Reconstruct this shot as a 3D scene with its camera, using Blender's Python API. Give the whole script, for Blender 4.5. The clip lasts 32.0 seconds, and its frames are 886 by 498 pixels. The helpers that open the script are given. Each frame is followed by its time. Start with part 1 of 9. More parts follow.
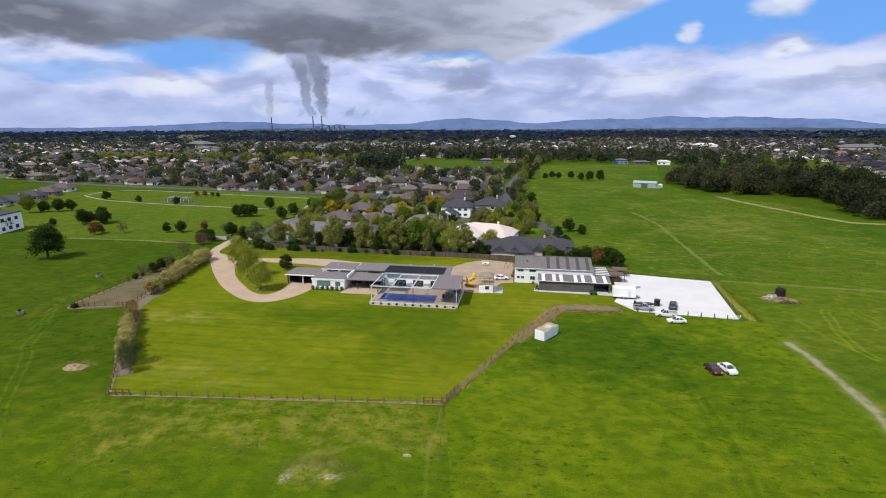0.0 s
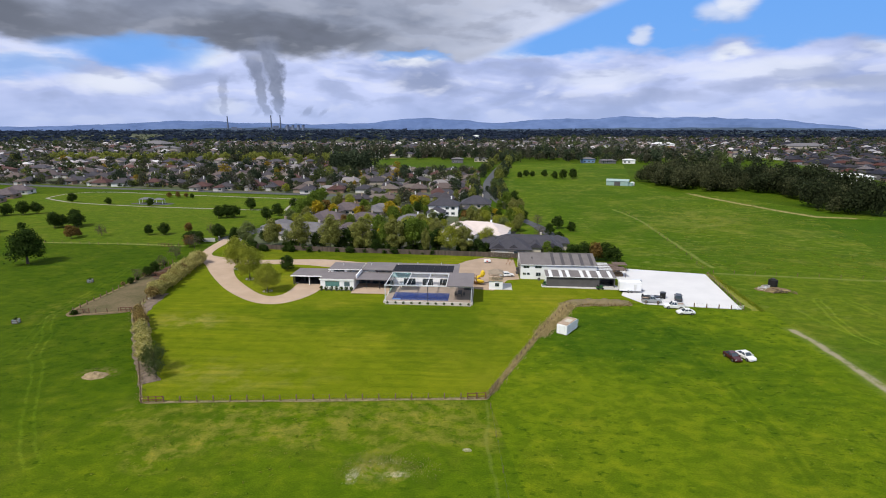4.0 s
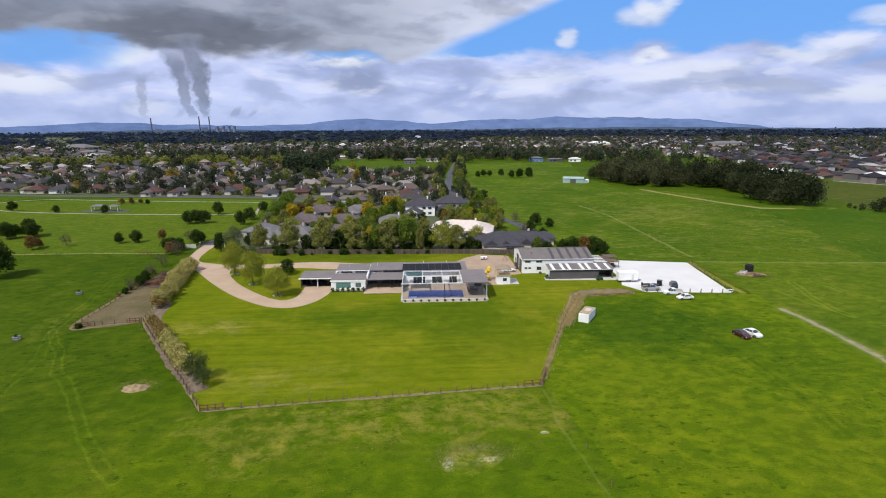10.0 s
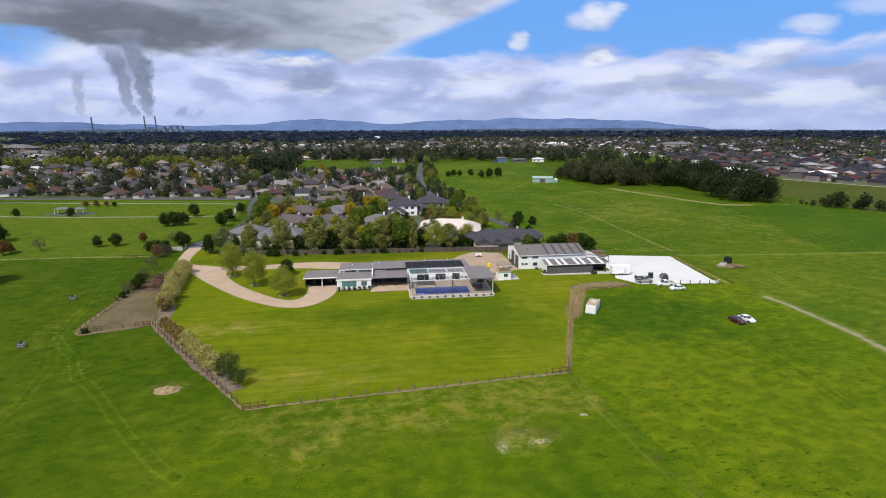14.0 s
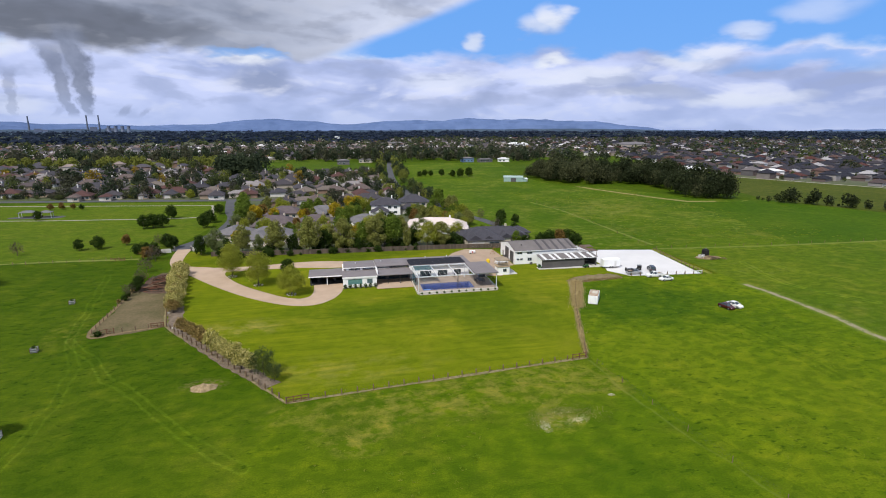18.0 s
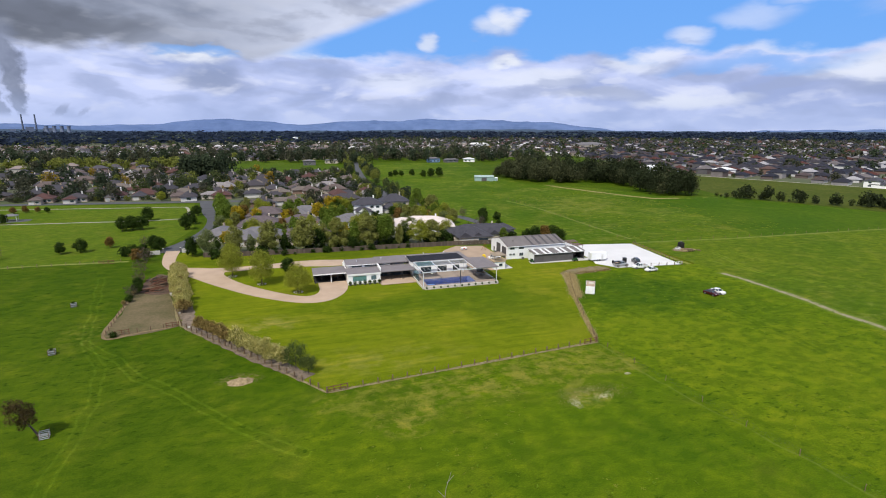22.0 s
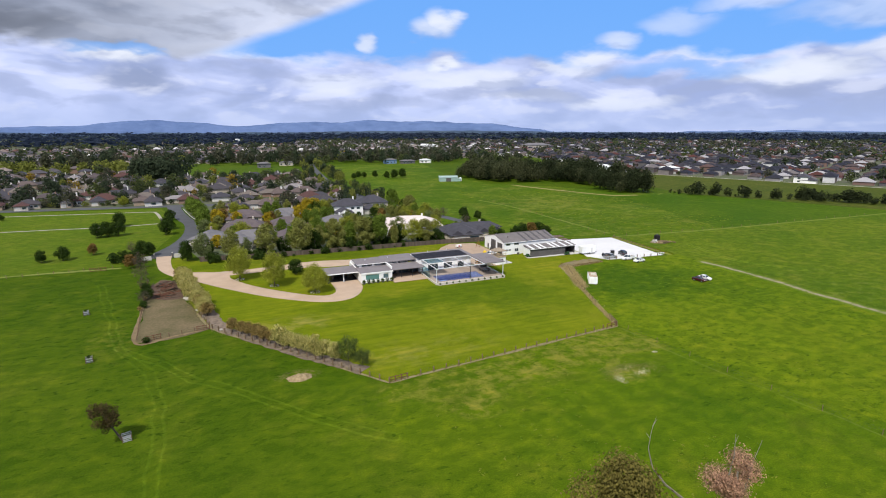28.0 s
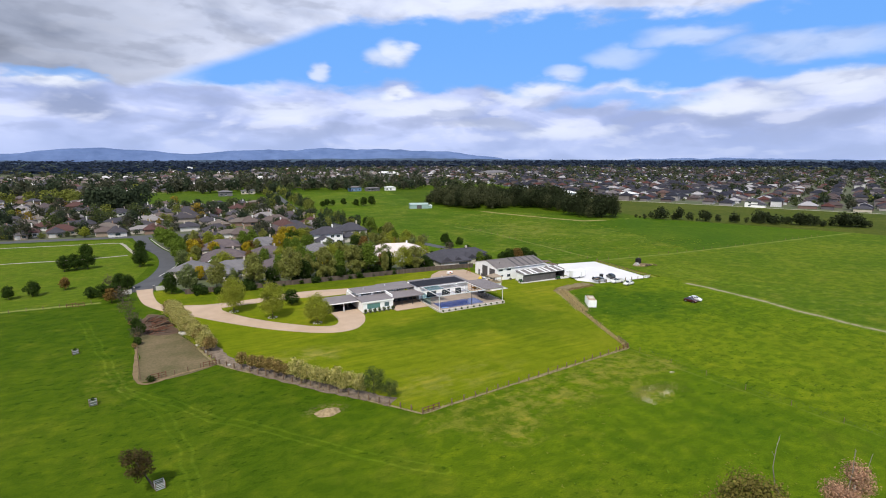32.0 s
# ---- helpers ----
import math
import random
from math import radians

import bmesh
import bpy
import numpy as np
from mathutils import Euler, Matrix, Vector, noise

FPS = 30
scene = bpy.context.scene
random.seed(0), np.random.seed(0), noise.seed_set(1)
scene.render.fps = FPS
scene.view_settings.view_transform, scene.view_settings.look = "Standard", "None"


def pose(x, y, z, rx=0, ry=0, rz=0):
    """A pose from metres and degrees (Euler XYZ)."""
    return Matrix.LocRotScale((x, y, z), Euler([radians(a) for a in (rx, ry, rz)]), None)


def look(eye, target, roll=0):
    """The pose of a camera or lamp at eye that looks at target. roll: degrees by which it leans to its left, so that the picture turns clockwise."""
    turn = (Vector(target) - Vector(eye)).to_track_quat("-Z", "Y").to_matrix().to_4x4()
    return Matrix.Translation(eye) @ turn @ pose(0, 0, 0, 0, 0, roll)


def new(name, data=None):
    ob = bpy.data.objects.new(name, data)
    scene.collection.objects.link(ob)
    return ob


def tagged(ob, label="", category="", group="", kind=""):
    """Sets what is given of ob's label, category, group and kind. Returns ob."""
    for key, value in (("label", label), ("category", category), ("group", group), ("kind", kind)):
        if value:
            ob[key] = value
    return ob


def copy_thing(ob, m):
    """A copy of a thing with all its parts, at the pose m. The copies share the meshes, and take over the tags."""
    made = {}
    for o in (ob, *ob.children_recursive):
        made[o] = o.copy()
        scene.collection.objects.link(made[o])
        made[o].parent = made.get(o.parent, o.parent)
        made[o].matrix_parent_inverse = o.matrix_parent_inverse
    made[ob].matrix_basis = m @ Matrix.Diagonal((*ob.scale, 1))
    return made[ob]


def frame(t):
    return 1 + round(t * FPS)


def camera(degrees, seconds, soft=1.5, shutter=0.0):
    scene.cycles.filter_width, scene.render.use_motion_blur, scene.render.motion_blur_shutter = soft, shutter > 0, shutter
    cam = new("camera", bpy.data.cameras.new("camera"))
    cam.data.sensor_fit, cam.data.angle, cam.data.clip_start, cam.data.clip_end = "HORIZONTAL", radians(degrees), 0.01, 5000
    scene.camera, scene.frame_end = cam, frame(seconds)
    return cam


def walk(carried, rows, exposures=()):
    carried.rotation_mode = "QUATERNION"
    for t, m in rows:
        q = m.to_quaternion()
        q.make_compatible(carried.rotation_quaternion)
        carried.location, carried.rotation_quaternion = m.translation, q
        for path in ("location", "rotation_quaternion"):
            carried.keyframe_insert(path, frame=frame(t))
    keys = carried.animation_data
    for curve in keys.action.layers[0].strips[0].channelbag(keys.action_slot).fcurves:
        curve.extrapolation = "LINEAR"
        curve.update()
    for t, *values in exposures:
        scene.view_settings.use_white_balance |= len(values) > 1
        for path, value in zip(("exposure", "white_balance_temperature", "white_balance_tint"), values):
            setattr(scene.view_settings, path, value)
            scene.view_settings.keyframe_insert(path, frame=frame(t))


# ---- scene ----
from mathutils import geometry

cam = camera(81.2, 32.0, soft=1.0)
PATH = [
    (0, (-0.115, 0.303, 44.971), (-3.175, 19.513, 40.341), -0.1),
    (0.5, (-1.684, -0.022, 44.971), (-4.554, 19.218, 40.321), -0.2),
    (1, (-3.308, -0.445, 44.96), (-5.978, 18.815, 40.31), -0.1),
    (1.5, (-4.994, -0.915, 44.953), (-7.494, 18.375, 40.303), -0.2),
    (2, (-6.679, -1.224, 44.936), (-8.979, 18.096, 40.296), -0.2),
    (2.5, (-8.372, -1.466, 44.913), (-10.502, 17.874, 40.273), -0.1),
    (4.5, (-14.958, -2.491, 44.772), (-16.358, 16.909, 40.132), -0.1),
    (5, (-16.592, -2.79, 44.756), (-17.802, 16.63, 40.126), -0.2),
    (5.5, (-18.241, -3.192, 44.752), (-19.231, 16.238, 40.122), -0.1),
    (6, (-19.898, -3.642, 44.748), (-20.688, 15.798, 40.118), -0.0),
    (6.5, (-21.524, -4.008, 44.8), (-22.104, 15.442, 40.18), -0.1),
    (7, (-23.241, -4.459, 44.862), (-23.661, 14.991, 40.242), -0.2),
    (7.5, (-24.926, -4.801, 44.896), (-25.166, 14.659, 40.276), -0.1),
    (8, (-26.564, -5.085, 44.902), (-26.604, 14.375, 40.272), -0.2),
    (8.5, (-28.216, -5.382, 44.89), (-28.056, 14.068, 40.26), -0.3),
    (9, (-29.88, -5.639, 44.881), (-29.51, 13.821, 40.261), -0.1),
    (9.5, (-31.424, -5.804, 44.882), (-30.864, 13.636, 40.252), -0.2),
    (10, (-33.021, -6.014, 44.894), (-32.261, 13.426, 40.264), -0.3),
    (10.5, (-34.667, -6.25, 44.899), (-33.677, 13.19, 40.269), -0.3),
    (11, (-36.389, -6.552, 44.905), (-35.179, 12.868, 40.285), -0.3),
    (11.5, (-38.14, -6.89, 44.909), (-36.72, 12.51, 40.289), -0.2),
    (12, (-39.876, -7.208, 44.901), (-38.266, 12.182, 40.281), -0.2),
    (12.5, (-41.613, -7.449, 44.879), (-39.803, 11.921, 40.259), -0.2),
    (13, (-43.353, -7.651, 44.842), (-41.333, 11.709, 40.222), -0.0),
    (13.5, (-45.005, -7.899, 44.817), (-42.795, 11.431, 40.197), -0.1),
    (14, (-46.635, -8.228, 44.793), (-44.215, 11.082, 40.183), -0.1),
    (14.5, (-48.232, -8.543, 44.79), (-45.612, 10.737, 40.17), -0.1),
    (16.5, (-54.826, -9.686, 44.809), (-51.386, 9.474, 40.219), -0.1),
    (17, (-56.564, -9.979, 44.819), (-52.914, 9.141, 40.239), -0.1),
    (17.5, (-58.357, -10.296, 44.821), (-54.527, 8.784, 40.231), -0.1),
    (18, (-60.086, -10.552, 44.815), (-56.086, 8.498, 40.215), -0.0),
    (18.5, (-61.763, -10.783, 44.797), (-57.563, 8.227, 40.207), 0.0),
    (19, (-63.482, -11.08, 44.775), (-59.082, 7.88, 40.195), -0.0),
    (19.5, (-65.216, -11.42, 44.798), (-60.616, 7.5, 40.208), -0.0),
    (20, (-66.97, -11.736, 44.807), (-62.17, 7.134, 40.227), 0.0),
    (20.5, (-68.7, -12.009, 44.799), (-63.67, 6.801, 40.219), 0.0),
    (21, (-70.388, -12.261, 44.791), (-65.168, 6.489, 40.211), 0.1),
    (21.5, (-72.03, -12.498, 44.779), (-66.62, 6.202, 40.189), 0.1),
    (22, (-73.706, -12.728, 44.759), (-68.136, 5.932, 40.179), 0.1),
    (22.5, (-75.431, -12.925, 44.74), (-69.711, 5.685, 40.16), 0.0),
    (23, (-77.126, -13.072, 44.719), (-71.266, 5.498, 40.139), 0.0),
    (23.5, (-78.769, -13.155, 44.693), (-72.779, 5.375, 40.113), 0.1),
    (24, (-80.47, -13.173, 44.66), (-74.31, 5.297, 40.09), -0.0),
    (24.5, (-82.181, -13.132, 44.641), (-75.851, 5.278, 40.071), 0.0),
    (26.5, (-89.023, -12.651, 44.734), (-81.983, 5.509, 40.214), 0.1),
    (27, (-90.753, -12.422, 44.777), (-83.513, 5.678, 40.277), 0.1),
    (27.5, (-92.449, -12.118, 44.829), (-85.019, 5.892, 40.319), 0.1),
    (28, (-94.142, -11.751, 44.88), (-86.542, 6.179, 40.35), 0.0),
    (28.5, (-95.832, -11.275, 44.864), (-88.032, 6.585, 40.364), 0.1),
    (29, (-97.434, -10.704, 44.857), (-89.414, 7.056, 40.367), 0.1),
    (29.5, (-98.991, -10.071, 44.867), (-90.771, 7.599, 40.367), 0.1),
    (30, (-100.531, -9.378, 44.879), (-92.121, 8.202, 40.369), 0.1),
    (30.5, (-102.063, -8.637, 44.857), (-93.433, 8.893, 40.597), 0.0),
    (31, (-103.556, -7.842, 44.846), (-94.686, 9.668, 40.996), 0.1),
    (31.5, (-104.956, -6.915, 44.87), (-95.836, 10.615, 41.79), 0.1),
    (32, (-106.258, -5.871, 44.925), (-97.038, 11.519, 41.405), 0.0),
]
walk(cam, [(t, look(eye, target, roll)) for t, eye, target, roll in PATH],
     exposures=[(0.0, -0.06), (12.0, -0.05), (22.0, -0.02), (28.0, 0.06), (32.0, 0.08)])

# ---- world, sun ----
SUN_AZ, SUN_EL = 222.0, 52.0       # clockwise from +y, degrees
S = Vector((math.sin(radians(SUN_AZ)) * math.cos(radians(SUN_EL)), math.cos(radians(SUN_AZ)) * math.cos(radians(SUN_EL)), math.sin(radians(SUN_EL))))
sun = new("sun", bpy.data.lights.new("sun", "SUN"))
sun.data.energy, sun.data.angle, sun.data.color = 4.3, radians(0.53), (1.0, 0.95, 0.86)
sun.matrix_world = look(S * 300, (0, 0, 0))

world = bpy.data.worlds.new("sky")
scene.world = world
world.use_nodes = True
WT = world.node_tree
WT.nodes.clear()


class Calc:
    """Small arithmetic on node sockets."""

    def __init__(self, tree):
        self.tree = tree

    def put(self, socket, v):
        if isinstance(v, bpy.types.NodeSocket):
            self.tree.links.new(v, socket)
        else:
            socket.default_value = v

    def m(self, op, a, b=0.0, c=None, clamp=False):
        n = self.tree.nodes.new("ShaderNodeMath")
        n.operation, n.use_clamp = op, clamp
        self.put(n.inputs[0], a)
        self.put(n.inputs[1], b)
        if c is not None:
            self.put(n.inputs[2], c)
        return n.outputs[0]

    def step(self, v, lo, hi):
        n = self.tree.nodes.new("ShaderNodeMapRange")
        n.interpolation_type = "SMOOTHSTEP"
        self.put(n.inputs["Value"], v)
        n.inputs["From Min"].default_value, n.inputs["From Max"].default_value = lo, hi
        return n.outputs[0]

    def noise(self, vec, scale, detail=5.0, rough=0.55, warp=0.0):
        n = self.tree.nodes.new("ShaderNodeTexNoise")
        self.put(n.inputs["Vector"], vec)
        n.inputs["Scale"].default_value, n.inputs["Detail"].default_value = scale, detail
        n.inputs["Roughness"].default_value, n.inputs["Distortion"].default_value = rough, warp
        return n.outputs[0]

    def mix(self, f, a, b, how="MIX"):
        n = self.tree.nodes.new("ShaderNodeMix")
        n.data_type, n.blend_type = "RGBA", how
        self.put(n.inputs[0], f)
        self.put(n.inputs[6], a if isinstance(a, bpy.types.NodeSocket) else (*a, 1))
        self.put(n.inputs[7], b if isinstance(b, bpy.types.NodeSocket) else (*b, 1))
        return n.outputs[2]

    def xyz(self, vec):
        n = self.tree.nodes.new("ShaderNodeSeparateXYZ")
        self.put(n.inputs[0], vec)
        return n.outputs

    def vec(self, x, y, z):
        n = self.tree.nodes.new("ShaderNodeCombineXYZ")
        for s, v in zip(n.inputs, (x, y, z)):
            self.put(s, v)
        return n.outputs[0]

    def oval(self, a, e, a0, e0, ra, re):
        """1 in the middle of an oval of the sky, 0 outside it."""
        u = self.m("POWER", self.m("DIVIDE", self.m("SUBTRACT", a, a0), ra), 2.0)
        v = self.m("POWER", self.m("ABSOLUTE", self.m("DIVIDE", self.m("SUBTRACT", e, e0), re)), 2.0)
        return self.step(self.m("ADD", u, v), 1.6, 0.0)


def build_sky():
    k = Calc(WT)
    way = WT.nodes.new("ShaderNodeTexCoord").outputs["Generated"]
    x, y, z = k.xyz(way)
    az = k.m("MULTIPLY", k.m("ARCTAN2", x, y), 57.2958)
    el = k.m("MULTIPLY", k.m("ARCSINE", z), 57.2958)
    flat = k.vec(x, y, k.m("MULTIPLY", z, 2.6))
    wob = k.m("SUBTRACT", k.noise(flat, 12.0, 4, 0.5), 0.5)
    wob2 = k.m("SUBTRACT", k.noise(flat, 4.5, 4, 0.5), 0.5)
    wa = k.m("ADD", az, k.m("ADD", k.m("MULTIPLY", wob, 7.0), k.m("MULTIPLY", wob2, 7.0)))
    we = k.m("ADD", el, k.m("ADD", k.m("MULTIPLY", wob, 3.4), k.m("MULTIPLY", wob2, 3.0)))
    sky = WT.nodes.new("ShaderNodeTexSky")
    sky.sky_type, sky.sun_disc = "NISHITA", False
    sky.sun_elevation, sky.sun_rotation = radians(SUN_EL), radians(SUN_AZ)
    air = k.mix(1.0, sky.outputs[0], (0.09, 0.09, 0.09), "MULTIPLY")
    blue = k.mix(0.80, air, (0.150, 0.435, 1.05))
    thick = k.noise(flat, 3.2, 5, 0.5, 0.2)
    fine = k.noise(flat, 8.0, 4, 0.5, 0.3)
    # the edge of the grey cloud bank climbs to the east; below it a clear gap, below that a low pale layer
    edge = k.m("MAXIMUM", 6.5, k.m("ADD", 7.6, k.m("MULTIPLY", k.m("SUBTRACT", wa, 2.0), 0.36)))
    bank = k.step(k.m("SUBTRACT", we, k.m("MINIMUM", edge, 13.4)), -0.35, 0.9)
    floor_ = k.step(we, 7.7, 6.4)
    gap = k.m("MULTIPLY", k.m("SUBTRACT", 1.0, k.m("MAXIMUM", bank, floor_)), k.step(wa, -3.0, 6.0))
    pale = k.m("MAXIMUM", k.m("MULTIPLY", k.oval(wa, we, -34.5, 6.2, 6.5, 1.7), 0.95), k.m("MULTIPLY", k.oval(wa, we, 47.5, 5.8, 7.0, 0.9), 0.7))
    pale = k.m("MAXIMUM", pale, k.m("MULTIPLY", k.oval(wa, we, -44.0, 4.6, 5.0, 1.0), 0.6))
    pale = k.m("MAXIMUM", pale, k.m("MULTIPLY", k.oval(wa, we, -8.0, 6.9, 4.5, 0.55), 0.7))
    cover = k.m("SUBTRACT", 1.0, k.m("MAXIMUM", gap, pale))
    # cumulus
    ca, ce = k.m("ADD", az, k.m("MULTIPLY", wob, 4.0)), k.m("ADD", el, k.m("MULTIPLY", wob, 2.6))
    puffs = 0.0
    for a0, e0, ra, re, s in ((22.9, 10.6, 1.9, 1.5, 0.95), (21.6, 10.0, 2.2, 1.1, 0.85), (15.0, 8.4, 1.3, 0.9, 0.8), (23.4, 6.6, 1.8, 0.45, 1.0), (40.2, 8.1, 2.3, 0.9, 0.7), (45.8, 9.7, 3.2, 1.1, 0.5), (52.0, 11.2, 4.8, 1.2, 0.6), (62.0, 9.6, 8.0, 1.3, 0.6)):
        puffs = k.m("MAXIMUM", puffs, k.m("MULTIPLY", k.oval(ca, ce, a0, e0, ra, re), s))
    puffs = k.m("MULTIPLY", puffs, k.m("ADD", 0.85, k.m("MULTIPLY", k.step(fine, 0.36, 0.56), 0.15)))
    cover = k.m("MAXIMUM", cover, puffs)
    # tone of the low layer: lavender grey, white tops, grey bellies
    lit = k.step(k.m("ADD", k.m("MULTIPLY", thick, 0.5), k.m("MULTIPLY", fine, 0.55)), 0.38, 0.63)
    # billows: tops of each heap catch the light, undersides fall grey
    flat2 = k.vec(x, y, k.m("MULTIPLY", z, 2.9))
    flat3 = k.vec(x, y, k.m("ADD", k.m("MULTIPLY", z, 2.9), 0.045))
    heap = k.m("SUBTRACT", k.noise(flat2, 8.0, 4, 0.45, 0.3), k.noise(flat3, 8.0, 4, 0.45, 0.3))
    small = k.m("SUBTRACT", k.noise(flat2, 24.0, 3, 0.5, 0.3), k.noise(flat3, 24.0, 3, 0.5, 0.3))
    relief = k.m("ADD", k.m("MULTIPLY", heap, 3.4), k.m("MULTIPLY", small, 0.7))
    crest, sag = k.step(relief, 0.06, 0.55), k.step(relief, -0.06, -0.55)
    cloud = k.mix(lit, (0.36, 0.445, 0.74), (0.62, 0.70, 1.02))
    bright = puffs
    for a0, e0, ra, re, s in ((-28.8, 6.5, 3.0, 0.9, 1.0), (-8.1, 6.6, 3.4, 0.8, 0.9), (-35.9, 3.7, 4.2, 1.1, 0.8), (-43.2, 5.2, 5.0, 0.9, 0.6), (3.0, 7.4, 5.0, 0.8, 0.6), (12.0, 4.6, 5.0, 1.0, 0.5), (26.0, 5.0, 6.0, 0.9, 0.6), (41.4, 2.6, 5.0, 0.9, 0.8), (56.0, 5.0, 6.0, 1.1, 0.8), (-26.5, 1.9, 2.0, 0.8, 0.6), (33.0, 3.4, 5.0, 0.8, 0.5), (50.0, 7.4, 7.0, 1.0, 0.7), (36.0, 6.2, 4.0, 0.8, 0.6), (66.0, 6.5, 8.0, 1.2, 0.7)):
        bright = k.m("MAXIMUM", bright, k.m("MULTIPLY", k.oval(ca, ce, a0, e0, ra, re), s))
    cloud = k.mix(k.m("MULTIPLY", bright, 0.9), cloud, (0.88, 0.92, 1.0))
    belly = 0.0
    for a0, e0, ra, re, s in ((-6.3, 4.6, 3.6, 1.3, 0.9), (28.0, 3.6, 8.0, 0.8, 0.6), (14.0, 2.6, 9.0, 0.7, 0.5), (-5.3, 4.0, 3.0, 1.0, 0.6), (60.0, 3.4, 9.0, 0.8, 0.5)):
        belly = k.m("MAXIMUM", belly, k.m("MULTIPLY", k.oval(ca, ce, a0, e0, ra, re), s))
    cloud = k.mix(k.m("MULTIPLY", belly, 0.75), cloud, (0.27, 0.325, 0.49))
    cloud = k.mix(k.m("MULTIPLY", crest, 0.46), cloud, (0.82, 0.86, 1.02))
    cloud = k.mix(k.m("MULTIPLY", sag, 0.50), cloud, (0.36, 0.43, 0.66))
    # the bank: dark bellies to the west, lighter to the east and overhead
    west = k.step(k.m("ADD", az, k.m("MULTIPLY", wob2, 30.0)), 32.0, -22.0)
    core = k.m("MAXIMUM", k.oval(wa, we, -22.5, 8.4, 11.0, 2.2), k.oval(wa, we, -46.0, 8.6, 14.0, 2.2))
    grey = k.mix(lit, (0.235, 0.270, 0.365), (0.37, 0.415, 0.54))
    grey = k.mix(k.m("MULTIPLY", core, 0.8), grey, (0.125, 0.14, 0.18))
    light = k.mix(lit, (0.46, 0.53, 0.74), (0.80, 0.86, 1.06))
    over = k.mix(west, light, grey)
    over = k.mix(k.m("MULTIPLY", crest, 0.22), over, (0.56, 0.59, 0.70))
    over = k.mix(k.m("MULTIPLY", sag, 0.28), over, (0.21, 0.235, 0.315))
    cloud = k.mix(bank, cloud, over)
    col = k.mix(cover, blue, cloud)
    # steam drifting up from the power station into the cloud bank
    w3 = k.m("SUBTRACT", k.noise(k.vec(x, y, z), 30.0, 4, 0.55), 0.5)
    w4 = k.m("SUBTRACT", k.noise(k.vec(x, y, z), 80.0, 5, 0.6), 0.5)
    for a0, e1, lean, wide, s in ((-21.5, 9.5, -0.10, 0.66, 0.9), (-22.5, 8.2, -0.22, 0.66, 0.8), (-26.7, 5.2, -0.10, 0.50, 0.45), (-24.6, 2.0, 0.6, 0.7, 0.35), (-20.4, 2.2, 0.9, 0.7, 0.55), (-18.6, 1.9, 0.9, 0.6, 0.45)):
        mid = k.m("ADD", k.m("MULTIPLY", el, lean), a0)
        off = k.m("ADD", k.m("SUBTRACT", az, mid), k.m("ADD", k.m("MULTIPLY", w3, 2.4), k.m("MULTIPLY", w4, 0.7)))
        width = k.m("ADD", wide * 0.34, k.m("MULTIPLY", el, wide * 0.19))
        body = k.step(k.m("ABSOLUTE", k.m("DIVIDE", off, width)), 1.3, 0.45)
        rise = k.m("MULTIPLY", k.step(el, e1, e1 * 0.72), k.step(el, 0.7, 1.3))
        tone = k.mix(k.step(w3, -0.2, 0.25), (0.165, 0.195, 0.285), (0.27, 0.31, 0.43))
        col = k.mix(k.m("MULTIPLY", k.m("MULTIPLY", body, rise), s), col, tone)
    haze = k.step(el, 4.0, -0.2)
    col = k.mix(k.m("MULTIPLY", haze, 0.6), col, (0.42, 0.525, 0.83))
    bg = WT.nodes.new("ShaderNodeBackground")
    WT.links.new(col, bg.inputs[0])
    bg.inputs[1].default_value = 1.0
    out = WT.nodes.new("ShaderNodeOutputWorld")
    WT.links.new(bg.outputs[0], out.inputs[0])


build_sky()

# ---- materials ----
MATS = {}


